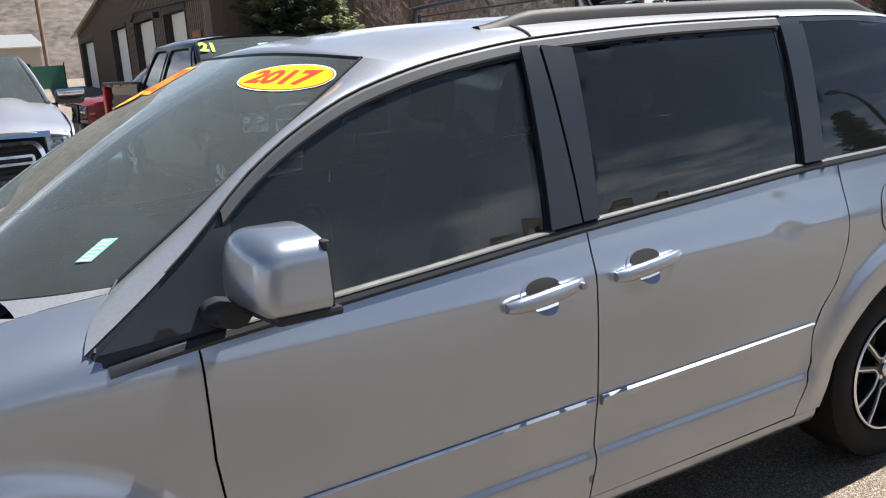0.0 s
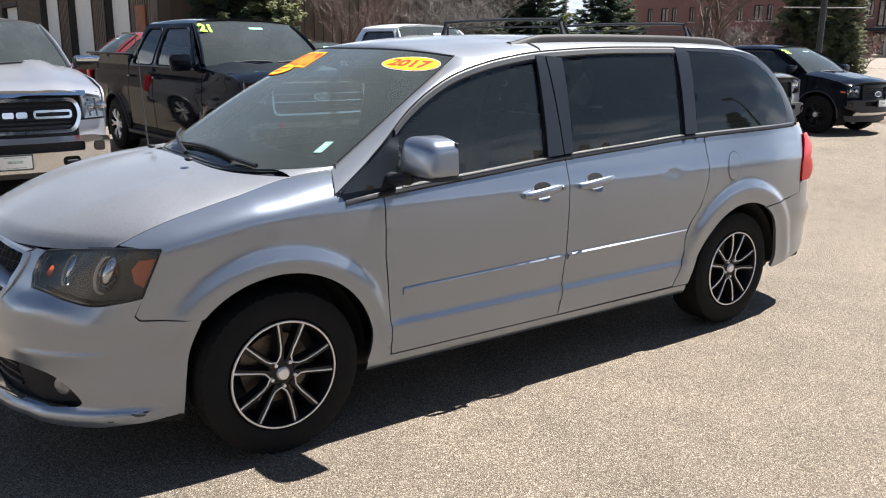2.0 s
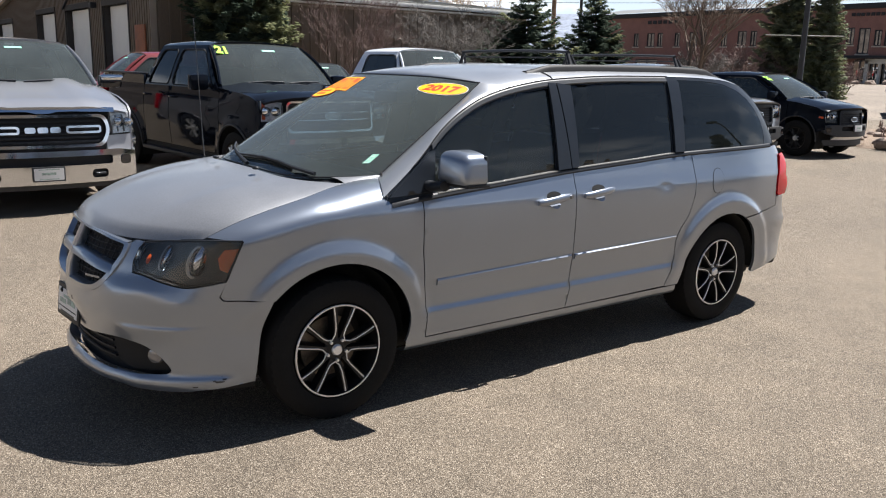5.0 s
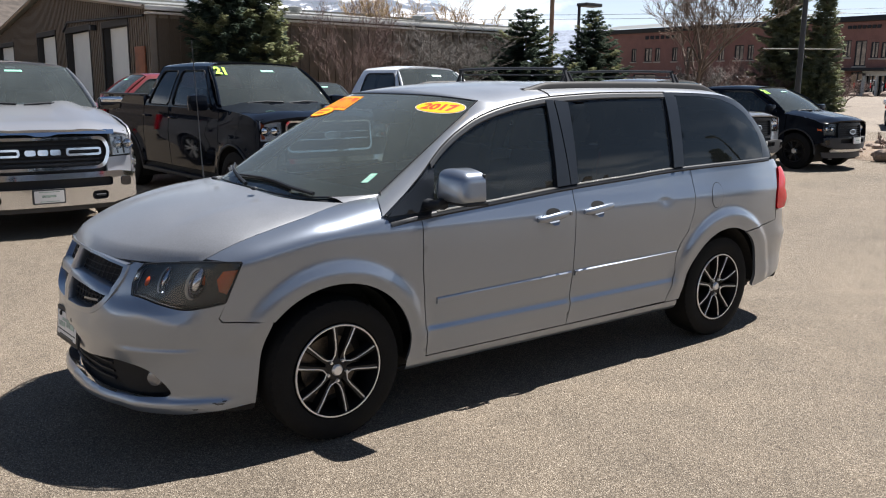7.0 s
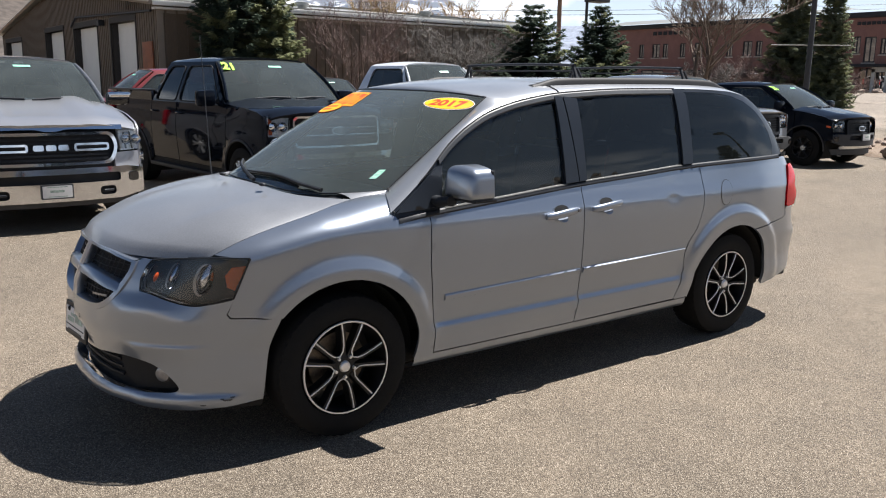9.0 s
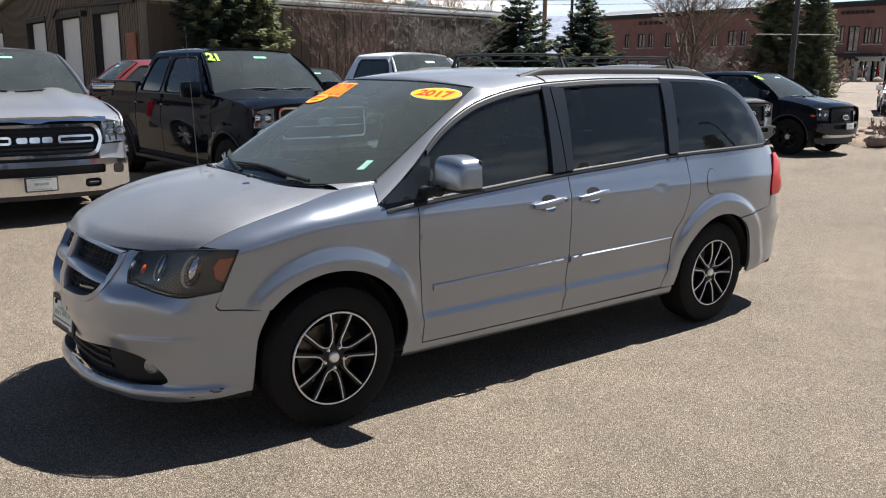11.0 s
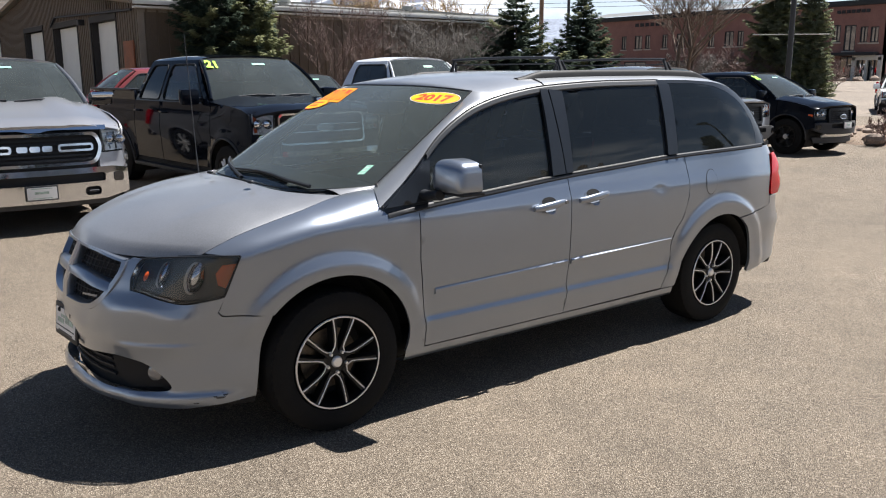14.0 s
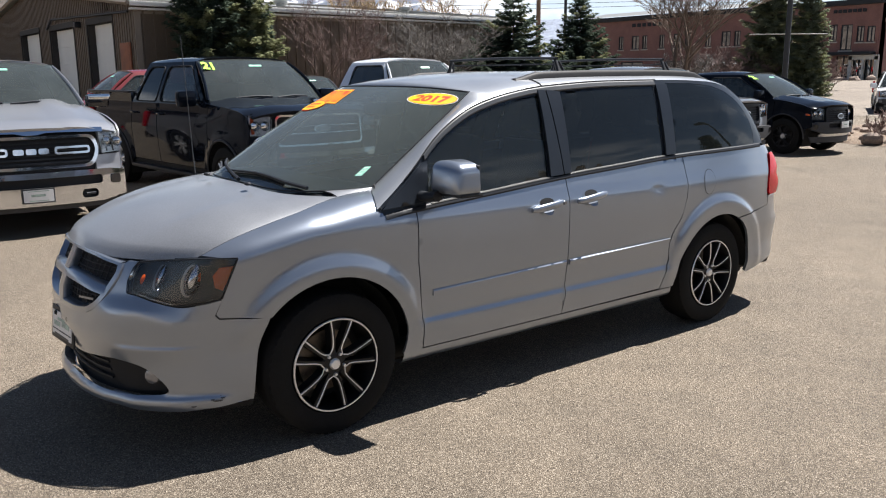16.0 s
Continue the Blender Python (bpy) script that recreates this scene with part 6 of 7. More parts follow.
    bp = face_panel("front_bumper", bo, bmat, -0.10, 0.12, "chrome front bumper" if bmat == "chrome" else "front bumper", v, 0.06, [hole] + hooks)
    face_panel("bumper_intake", hole, "shut", -0.04, 0, "", bp)
    for hk in hooks:
        face_panel("hook_recess", hk, "shut", -0.05, 0, "", bp)
    for s in ((-1, 1) if hooks else ()):
        part("tow_hook", tube([fx(s*0.50*W, 0.48, -0.09), fx(s*0.50*W, 0.48, -0.12), fx(s*0.60*W, 0.48, -0.12), fx(s*0.60*W, 0.48, -0.09)], 0.014, n=6), M["trim"], bp)
    for s in (-1, 1):
        face_panel("fog_lamp", rrect(min(s*0.80, s*0.91)*W, max(s*0.80, s*0.91)*W, 0.57, 0.68, 0.03), "gloss_trim", -0.112, 0.02, "", bp)
    pz = 0.155 if face == "dark" else 0.0
    face_panel("licence_plate_frame", rrect(-0.17, 0.17, 0.42 + pz, 0.585 + pz, 0.01), "dark_ink", -0.128, 0.02, "white dealer card in a dark frame", bp)
    face_panel("dealer_card", rrect(-0.155, 0.155, 0.435 + pz, 0.57 + pz, 0.01), "white_ink", -0.134, 0, "", bp)
    for x0, x1, z0, z1 in ((-0.11, 0.11, 0.552, 0.560), (-0.08, 0.07, 0.495, 0.522), (-0.10, 0.10, 0.445, 0.453)):
        face_panel("card_bar", rrect(x0, x1, z0 + pz, z1 + pz, 0.004), "card_green", -0.138, 0, "", bp)
    if face == "ram":
        bp.location.z = -0.035
    face_panel("air_dam", [(-W*0.85, 0.28), (W*0.85, 0.28), (W*0.9, 0.40), (-W*0.9, 0.40)], "plastic", -0.02, 0.03)
    # windscreen slip and year numerals
    def on(q, t, dq=0.0):
        p = foot(q).lerp(top(q), t) + Vector((0, -0.04, 0.03))*math.sin(math.pi*t)
        b = (foot(q).lerp(top(q), t + 0.02) + Vector((0, -0.04, 0.03))*math.sin(math.pi*(t + 0.02)) - p).normalized()
        x = Vector((1, 0.04*q, 0))
        n = x.cross(b).normalized()
        x = b.cross(n)
        return Matrix(((x.x, b.x, n.x, p.x), (x.y, b.y, n.y, p.y), (x.z, b.z, n.z, p.z), (0, 0, 0, 1)))
    bm = box(-0.10, 0.10, -0.025, 0.025, 0.004, 0.006)
    bmesh.ops.transform(bm, matrix=on(0.08, 0.80), verts=bm.verts[:])
    part("inspection_slip", bm, M["green_ink"], v, "pale paper slip on the glass")
    if year:
        letters("year_numerals", "21", 0.21, M["lime"], on(-0.83, 0.80) @ Matrix.Translation((0, 0, 0.012)) @ Matrix.Diagonal((0.92, 1.25, 1, 1)), v, "lime green numerals 21", 0.010)
    return v


def truck_wheel(v, x, y, r, s, dark):
    rim_r, h = r*0.60, 0.135
    bm = lathe([(s*h*0.8, rim_r), (s*h*0.98, rim_r*1.0), (s*h*0.95, rim_r*0.94), (s*h*0.2, rim_r*0.86), (s*h*0.1, 0.05)], "x", 32)
    w = part("wheel", bm, M["wheel_black"], v)
    w.location = (x, y, r)
    bm = lathe([(h*0.8, rim_r), (h*1.0, rim_r*1.1), (h*1.0, r*0.86), (h*0.85, r*0.97), (h*0.4, r), (-h*0.4, r), (-h*0.85, r*0.97), (-h, r*0.86), (-h, rim_r*1.1), (-h*0.8, rim_r)], "x", 40)
    part("tyre", bm, M["rubber"], w)
    for k in range(6):
        a = 2*math.pi*k/6
        own = bmesh.new()
        for d in (-0.13, 0.13):
            tube([(s*h*0.70, 0.06*math.cos(a + d), 0.06*math.sin(a + d)), (s*h*0.92, rim_r*0.55*math.cos(a + d*0.8), rim_r*0.55*math.sin(a + d*0.8)), (s*h*0.86, rim_r*0.96*math.cos(a + d*1.3), rim_r*0.96*math.sin(a + d*1.3))], 0.016, own, 6)
        part("spoke", own, M["wheel_black" if dark else "alloy"], w)
    part("hub", lathe([(s*h*0.9, 0.0), (s*h*0.9, 0.05), (s*h*0.5, 0.075)], "x", 20), M["alloy"], w)


pickup("pickup_truck", "pale silver crew-cab pickup with chrome grille and bumper", pose(-1.55, 5.62, 0), "ram_silver", face="ram", L=5.9, W=1.03, hood_z=1.195, belt_z=1.32, H=2.0, rise=0.215)
th = 4.33
pickup("pickup_truck", "glossy black crew-cab pickup with lime year numerals", pose(0.973 + 1.05*math.cos(radians(th)), 5.32 + 1.05*math.sin(radians(th)), 0, 0, 0, th) @ Matrix.Scale(1.034, 4), "black_paint", year=True, face="chrome_bars", hood_z=1.27, belt_z=1.32, H=2.0, rail_z=1.47, tyre=0.40, rise=0.10)
pickup("pickup_truck", "white crew-cab pickup parked behind", pose(5.65, 6.35, 0), "white_paint", face="chrome_bars", H=2.09, cab=(1.42, 2.05, 3.30, 3.55))
pickup("pickup_truck", "metallic grey pickup with dark grille", pose(11.35, 5.0, 0), "grey_paint", face="dark", H=1.93, dark_wheels=True)
pickup("pickup_truck", "black midsize pickup with lime year numerals", pose(14.55, 4.75, 0), "black_paint", year=True, face="dark", L=5.35, W=0.93, H=1.82, base=3.22, over=0.90, hood_z=1.08, belt_z=1.20, rail_z=1.30, tyre=0.40, rise=0.15, dark_wheels=True, cab=(1.18, 2.08, 3.45, 3.72), steps=False, bow=0.30)
pickup("parked_car", "red compact sport utility car", pose(0.30, 14.9, 0.08, 0, 0, -90), "red_paint", face="dark", bed=False, L=4.4, W=0.90, H=1.86, base=2.62, over=0.85, hood_z=1.10, belt_z=1.18, tyre=0.36, cab=(1.15, 1.85, 2.9, 3.0), group="parked cars", steps=False)
pickup("parked_car", "dark grey sport utility car", pose(7.9, 15.0, 0), "grey_paint", face="dark", bed=False, L=4.6, W=0.93, H=1.80, base=2.75, over=0.85, hood_z=1.05, belt_z=1.12, tyre=0.36, cab=(1.2, 1.9, 3.0, 3.1), group="parked cars", steps=False)
pickup("parked_car", "white sport utility car parked far off", pose(32.0, 11.2, 0.0, 0, 0, -62), "white_paint", face="dark", bed=False, L=4.7, W=0.95, H=1.90, base=2.8, over=0.85, hood_z=1.10, belt_z=1.15, tyre=0.37, cab=(1.2, 1.9, 3.0, 3.1), group="parked cars", steps=False)
pickup("parked_car", "white car parked before the brick building", pose(60.0, 40.6, 1.0, 0, 0, -90), "white_paint", face="dark", bed=False, L=4.6, W=0.93, H=1.80, base=2.75, over=0.85, hood_z=1.05, belt_z=1.12, tyre=0.36, cab=(1.2, 1.9, 3.0, 3.1), group="parked cars", steps=False)
pickup("parked_car", "red car parked before the brick building", pose(60.0, 37.4, 1.0, 0, 0, -90), "red_paint", face="dark", bed=False, L=4.4, W=0.90, H=1.55, base=2.62, over=0.85, hood_z=0.95, belt_z=1.02, tyre=0.34, cab=(1.15, 1.85, 2.9, 3.0), group="parked cars", steps=False)


# ---- ground and surroundings ----
def ground_z(x, y):
    return 1.15 * smooth(26, 78, math.hypot(x, y))


def ground_patch(name, x0, x1, y0, y1, n, lift, mat, label, category, edge=0.0, seed=1):
    rng = random.Random(seed)
    rows = []
    for i in range(n + 1):
        row = []
        for k in range(n + 1):
            x, y = x0 + (x1-x0)*i/n, y0 + (y1-y0)*k/n
            if i in (0, n):
                x += rng.uniform(-edge, edge)
            if k in (0, n):
                y += rng.uniform(-edge, edge)
            rim = i in (0, n) or k in (0, n)
            row.append((x, y, ground_z(x, y) + (0.006 if rim else lift + rng.uniform(-0.3, 0.3)*edge*0.1)))
        rows.append(row)
    return solo(name, grid(rows, flip=True), M[mat], label, category, kind="structure")


rows = []
radii = [0, 2, 4, 7, 11, 16, 22, 28, 35, 43, 52, 62, 72, 82, 120, 250, 600, 1500, 4000]
for r in radii:
    rows.append([(r*math.cos(2*math.pi*k/72), r*math.sin(2*math.pi*k/72), ground_z(r, 0)) for k in range(73)])
bm = grid(rows)
bmesh.ops.recalc_face_normals(bm, faces=bm.faces[:])
if sum(f.normal.z for f in bm.faces) < 0:
    bmesh.ops.reverse_faces(bm, faces=bm.faces[:])
solo("ground", bm, M["asphalt"], "pale worn asphalt car park with loose grit", "ground", kind="structure")
ground_patch("planting_bed", 17.4, 24.5, 1.5, 9.2, 26, 0.10, "soil", "dry soil planting bed with rocks", "planting bed", 0.18)
ground_patch("road", 30, 70, -40, 30.5, 20, 0.02, "road", "pale sunlit street", "road", 0.0)
# hairline crack and dry leaves on the asphalt
rng = random.Random(5)
for k, (x, y) in enumerate(((4.1, -1.6), (4.9, -2.3), (2.4, -2.9), (5.6, 0.4), (1.2, -3.0))):
    bm = bmesh.new()
    n = 7
    a0 = rng.uniform(0, 6.28)
    vs = [bm.verts.new((0.022*math.cos(a0 + 6.28*i/n)*rng.uniform(0.5, 1.1), 0.012*math.sin(a0 + 6.28*i/n)*rng.uniform(0.5, 1.1), rng.uniform(0.001, 0.008))) for i in range(n)]
    bm.faces.new(vs)
    solo("dry_leaf", bm, M["seed"], "small dry leaf scrap on the asphalt", "leaf", "leaf scraps", m=pose(x, y, 0.002, 0, 0, 40*k))
rocks = bmesh.new()


def rock(bm, x, y, z, r, rng):
    own = bmesh.new()
    bmesh.ops.create_icosphere(own, subdivisions=2, radius=1)
    sx, sy, sz = r*rng.uniform(0.8, 1.3), r*rng.uniform(0.8, 1.2), r*rng.uniform(0.5, 0.8)
    off = Vector((rng.uniform(0, 50), rng.uniform(0, 50), 0))
    for v in own.verts:
        v.co *= 1 + 0.28*noise.noise(v.co*1.4 + off)
        v.co = Vector((v.co.x*sx, v.co.y*sy, v.co.z*sz))
    return merge(bm, own, Matrix.Translation((x, y, z)) @ Matrix.Rotation(rng.uniform(0, 6), 4, "Z"))


for k in range(26):
    x, y = rng.uniform(17.2, 24), rng.uniform(2.0, 9.0)
    r = rng.uniform(0.10, 0.26)
    solo("rock", rock(None, 0, 0, 0, r, rng), M["rock"], "brown landscape rock in the planting bed", "rock", "bed rocks", m=pose(x, y, 0.10 + r*0.2), flat=True)


# ---- plants ----
def bare_tree(bm, height, rng, spread=0.5, levels=5, trunk=0.12, sides=5, stems=1, lean=0.0, first=0.35, least=0.010):
    def grow(p, d, length, r, lev):
        n = 4
        pts, tap = [p], [r]
        for i in range(n):
            d = (d + Vector((rng.uniform(-1, 1), rng.uniform(-1, 1), rng.uniform(-0.4, 0.9)))*0.13).normalized()
            p = p + d*length/n
            pts.append(p)
            tap.append(max(least, r*(1 - 0.45*(i + 1)/n)))
        own_n = sides if lev > 2 else 3
        tube_fast(bm, pts, tap, own_n)
        if lev == 0:
            return
        kids = rng.randint(2, 4) if lev > 1 else rng.randint(3, 5)
        for k in range(kids):
            t = rng.uniform(0.35, 1.0) if k else 1.0
            q = pts[min(n, max(1, int(t*n)))]
            a = rng.uniform(0, 6.28)
            side = Vector((math.cos(a), math.sin(a), rng.uniform(-0.1, 0.5)))
            grow(q, (d*(1 - spread) + side*spread).normalized(), length*rng.uniform(0.55, 0.82), tap[-1]*rng.uniform(0.6, 0.9), lev - 1)
    for k in range(stems):
        a = 6.28*k/stems + rng.uniform(-0.3, 0.3)
        d = Vector((math.cos(a)*lean, math.sin(a)*lean, 1)).normalized()
        grow(Vector((0.12*math.cos(a)*(stems > 1), 0.12*math.sin(a)*(stems > 1), -0.05)), d, height*first, trunk, levels)
    return bm


def tube_fast(bm, pts, tap, n):
    prev = None
    for i, p in enumerate(pts):
        d = (pts[min(i+1, len(pts)-1)] - pts[max(0, i-1)]).normalized()
        a = Vector((0, 0, 1)) if abs(d.z) < 0.9 else Vector((1, 0, 0))
        s = (a - d*a.dot(d)).normalized()
        w = d.cross(s)
        ring = [bm.verts.new(p + tap[i]*(math.cos(6.283*k/n)*s + math.sin(6.283*k/n)*w)) for k in range(n)]
        if prev:
            for k in range(n):
                bm.faces.new((prev[k], prev[(k+1) % n], ring[(k+1) % n], ring[k]))
        prev = ring


def spruce(name, label, m, height, radius, seed, mat="needle", lightness=0.3, start=0.06):
    rng = random.Random(seed)
    t = thing(name, label, "tree", m, "spruce trees")
    part("trunk", tube([(0, 0, -0.1), (0.03, 0, height*0.5), (0, 0.02, height*0.98)], 0.1, n=8, taper=[height*0.018, height*0.011, 0.01]), M["bark"], t)
    dark, lite = bmesh.new(), bmesh.new()
    z = height*start
    while z < height*0.985:
        q = 1 - z/height
        rr = radius*(q**0.85)*rng.uniform(0.80, 1.12) + 0.05
        cnt = max(5, int(6 + 7*q))
        a0 = rng.uniform(0, 6.28)
        for k in range(cnt):
            a = a0 + 6.28*k/cnt + rng.uniform(-0.25, 0.25)
            ln = rr*rng.uniform(0.62, 1.12)
            # random branches get the needles painted as sunlit
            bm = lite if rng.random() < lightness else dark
            nseg = max(3, int(ln/0.13))
            droop = rng.uniform(0.10, 0.28)
            up = 0.35*(1 - q)
            for i in range(1, nseg + 1):
                u = i/nseg
                r = ln*u
                zz = z - droop*ln*math.sin(u*2.2) + up*r*0.6 + 0.10*ln*u**3
                c = Vector((r*math.cos(a), r*math.sin(a), zz))
                fwd, lat = Vector((math.cos(a), math.sin(a), -0.25)), Vector((-math.sin(a), math.cos(a), 0))
                for side in (-1, 0, 1):
                    for rep in range(5):
                        sz = (0.15 + 0.11*q)*rng.uniform(0.7, 1.25)*(0.7 + 0.5*(1 - abs(u - 0.5)))*min(1.4, 0.5 + radius*0.35)
                        d = (fwd*rng.uniform(0.5, 1.0) + lat*side*rng.uniform(0.5, 1.1) + Vector((0, 0, rng.uniform(-0.35, 0.25)))).normalized()
                        wv = d.cross(Vector((rng.uniform(-0.4, 0.4), rng.uniform(-0.4, 0.4), 1))).normalized()*sz*0.17
                        o = c + Vector((rng.uniform(-0.04, 0.04), rng.uniform(-0.04, 0.04), rng.uniform(-0.05, 0.05)))
                        mid = o + d*sz*0.45
                        v = [bm.verts.new(p) for p in (o, mid + wv + Vector((0, 0, -0.02)), o + d*sz, mid - wv + Vector((0, 0, -0.02)))]
                        bm.faces.new(v)
        z += (0.15 + 0.08*q)*(0.6 + radius*0.20)
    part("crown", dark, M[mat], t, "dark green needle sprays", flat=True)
    part("sunlit_crown", lite, M["needle_light"], t, "needle sprays in a yellow-green painted as sunlit", flat=True)
    return t


spruce("spruce_tree", "dense dark green spruce beside the metal building", pose(8.5, 25.5, 0), 9.0, 2.0, 11, lightness=0.22)
spruce("spruce_tree", "dark green spruce at the end of the metal building", pose(23.1, 25.05, 0), 5.35, 4.5, 12, lightness=0.12)
spruce("spruce_tree", "olive spruce with most branches coloured as sunlit", pose(9.9, 25.0, 0), 6.6, 1.75, 17, lightness=0.8)
spruce("spruce_tree", "pointed dark green spruce before the brick building", pose(30.9, 28.2, 0.1), 5.9, 3.4, 13, lightness=0.15)
spruce("spruce_tree", "tall spruce with yellow-green tips by the street", pose(42.0, 23.4, 0.35), 9.9, 2.15, 14, "needle_olive", lightness=0.65, start=0.02)
spruce("spruce_tree", "narrow tall dark spruce by the street", pose(43.0, 21.6, 0.35), 9.6, 1.35, 15, "needle_olive", lightness=0.4, start=0.02)


def bare(name, label, m, height, seed, mat, category="tree", **k):
    bm = bare_tree(bmesh.new(), height, random.Random(seed), **k)
    return solo(name, bm, M[mat], label, category, "bare trees", m=m)


bare("bare_shrub", "leafless reddish shrub before the metal wall", pose(13.6, 25.6, 0), 7.4, 21, "twig_red", "shrub", spread=0.42, levels=5, trunk=0.030, stems=6, lean=0.35, first=0.27, least=0.006)
bare("bare_tree", "leafless pale grey tree before the metal wall", pose(18.6, 25.4, 0), 8.4, 22, "twig", spread=0.62, levels=5, trunk=0.06, stems=6, lean=0.40, first=0.25, least=0.007)
bare("bare_tree", "leafless yellow willow behind the metal building", pose(26.0, 42.0, 0.3), 10.5, 23, "twig_gold", spread=0.36, levels=5, trunk=0.12, stems=5, lean=0.4, first=0.30, least=0.012)
bare("bare_tree", "leafless yellow willow behind the metal building", pose(34.5, 44.0, 0.5), 10.0, 60, "twig_gold", spread=0.36, levels=5, trunk=0.12, stems=5, lean=0.4, first=0.30, least=0.012)
bare("bare_tree", "tall leafless tree with forked brown trunk", pose(35.2, 24.6, 0.15), 9.0, 24, "bark", spread=0.42, levels=6, trunk=0.17, stems=3, lean=0.20, first=0.36, least=0.012)
for k in range(14):
    bare("bare_tree", "leafless grey-brown street tree", pose(36.0 + 1.0*k, 24.6 + 1.1*math.sin(k*2.3), 0.25), 4.4 + 0.7*math.sin(k*1.9), 25 + k, "twig_red" if k % 3 else "twig", spread=0.52, levels=5, trunk=0.05, stems=4, lean=0.38, first=0.26, least=0.010)
for k in range(7):
    bare("bare_shrub", "dry leafless shrub in the planting bed", pose(17.6 + 0.9*k + 0.3*math.sin(k*3), 4.0 + 2.2*math.sin(k*1.7) + 1.2, 0.1), 0.9, 40 + k, "twig_red", "shrub", spread=0.45, levels=3, trunk=0.012, stems=6, lean=0.5, first=0.40)

# ---- metal building ----
BX, BY, EAVE, PEAK, BX2, BY2 = 6.5, 27.5, 4.40, 6.20, 25.2, 63.0
shed = thing("metal_building", "brown ribbed metal building with tall white bay doors", "building", None, kind="structure")


def gable_z(y):
    mid = (BY + BY2)/2
    return EAVE + (PEAK - EAVE)*(1 - abs(y - mid)/((BY2 - BY)/2))


DOORS = [(30.3, 34.0, 3.95), (36.3, 40.9, 4.0), (43.3, 47.9, 4.05), (55.5, 61.5, 3.85)]
outline = [(BY, -0.2), (BY2, -0.2), (BY2, EAVE), ((BY + BY2)/2, PEAK), (BY, EAVE)]
part("gable_wall", panel(outline, lambda a, b: Vector((BX, a, b)), (-1, 0, 0), 1.2, 0.2, [[(a, -0.1), (b, -0.1), (b, h), (a, h)] for a, b, h in DOORS]), M["brown_metal"], shed)
part("long_wall", box(BX + 0.205, BX2, BY, BY + 0.2, -0.2, EAVE), M["brown_metal"], shed)
part("corner_trim", box(BX - 0.035, BX + 0.20, BY - 0.05, BY - 0.004, -0.2, EAVE - 0.02), M["tan_trim"], shed)
part("far_walls", merge(box(BX2 - 0.2, BX2, BY + 0.2, BY2, -0.2, EAVE), box(BX, BX2, BY2 - 0.2, BY2, -0.2, EAVE)), M["brown_metal"], shed)
rib = bmesh.new()
y = BY + 0.15
while y < BY2:
    if not any(a - 0.1 < y < b + 0.1 for a, b, h in DOORS):
        box(BX - 0.03, BX + 0.002, y - 0.04, y + 0.04, -0.2, gable_z(y) - 0.05, bm=rib)
    else:
        h = next(h for a, b, h in DOORS if a - 0.1 < y < b + 0.1)
        if gable_z(y) - h > 0.35:
            box(BX - 0.03, BX + 0.002, y - 0.04, y + 0.04, h + 0.28, gable_z(y) - 0.05, bm=rib)
    y += 0.30
tagged(part("wall_ribs", rib, M["brown_metal"], shed), kind="stuff")
x = BX + 0.30
batten = box(-0.035, 0.035, -0.045, 0.002, -0.2, EAVE - 0.03)
me = finish(batten, "batten", M["brown_metal"], False)
while x < BX2:
    b = new("batten", me)
    b.parent, b.location = shed, (x, BY, 0)
    x += 0.42
mid = (BY + BY2)/2
for a, za, b, zb in ((BY - 0.45, EAVE + 0.02, mid, PEAK + 0.06), (mid, PEAK + 0.06, BY2 + 0.4, EAVE + 0.0)):
    rows = [[(BX - 0.35, a, za), (BX - 0.35, b, zb)], [(BX2 + 0.3, a, za), (BX2 + 0.3, b, zb)]]
    part("roof_slope", thicken(grid(rows), 0.12), M["roof_metal"], shed)
    part("rake_trim", tube([(BX - 0.37, a, za - 0.02), (BX - 0.37, b, zb - 0.02)], 0.09, n=4), M["tan_trim"], shed)
part("eave_gutter", box(BX - 0.3, BX2 + 0.3, BY - 0.52, BY - 0.40, EAVE - 0.10, EAVE + 0.07, 0.02), M["door_white"], shed, "pale metal gutter")
part("eave_fascia", box(BX - 0.2, BX2 + 0.2, BY - 0.38, BY - 0.01, EAVE - 0.22, EAVE - 0.15), M["door_white"], shed)
sk = box(BX, BX2, BY - 0.02, BY - 0.004, EAVE - 0.34, EAVE - 0.18)
part("wall_cap_trim", sk, M["tan_trim"], shed)
for a, b, h in DOORS:
    w = b - a
    dr = part("bay_door", box(BX + 0.28, BX + 0.34, a + 0.02, b - w*0.02, 0, h - 0.02), M["door_white"], shed, "tall white bay door")
    for k in range(1, 5):
        part("door_rib", box(BX + 0.262, BX + 0.280, a + 0.05, b - 0.05, h*k/5 - 0.02, h*k/5 + 0.02), M["door_white"], dr)
    for q in (a - 0.12, b):
        part("door_jamb", box(BX - 0.045, BX + 0.30, q, q + 0.12, 0, h + 0.25), M["dark_open"], shed)
    part("door_header", box(BX - 0.05, BX + 0.30, a - 0.12, b + 0.12, h, h + 0.25), M["dark_open"], shed)
    part("reveal", box(BX + 0.02, BX + 0.30, b - 0.06, b - 0.005, 0, h), M["dark_open"], shed)
part("wall_pipe", tube([(BX - 0.12, BY + 0.4, EAVE - 0.25), (BX - 0.12, 40, EAVE + 0.1), (BX - 0.12, 41, EAVE - 0.3)], 0.05, n=6), M["trim"], shed)
part("rust_panel", box(BX - 0.10, BX - 0.032, 28.05, 29.3, 0.9, 3.05, 0.03), M["rust"], shed, "rusty framed panel on the wall")
part("wall_lamp", box(BX - 0.3, BX - 0.03, 34.9, 35.2, 3.9, 4.15, 0.04), M["trim"], shed)
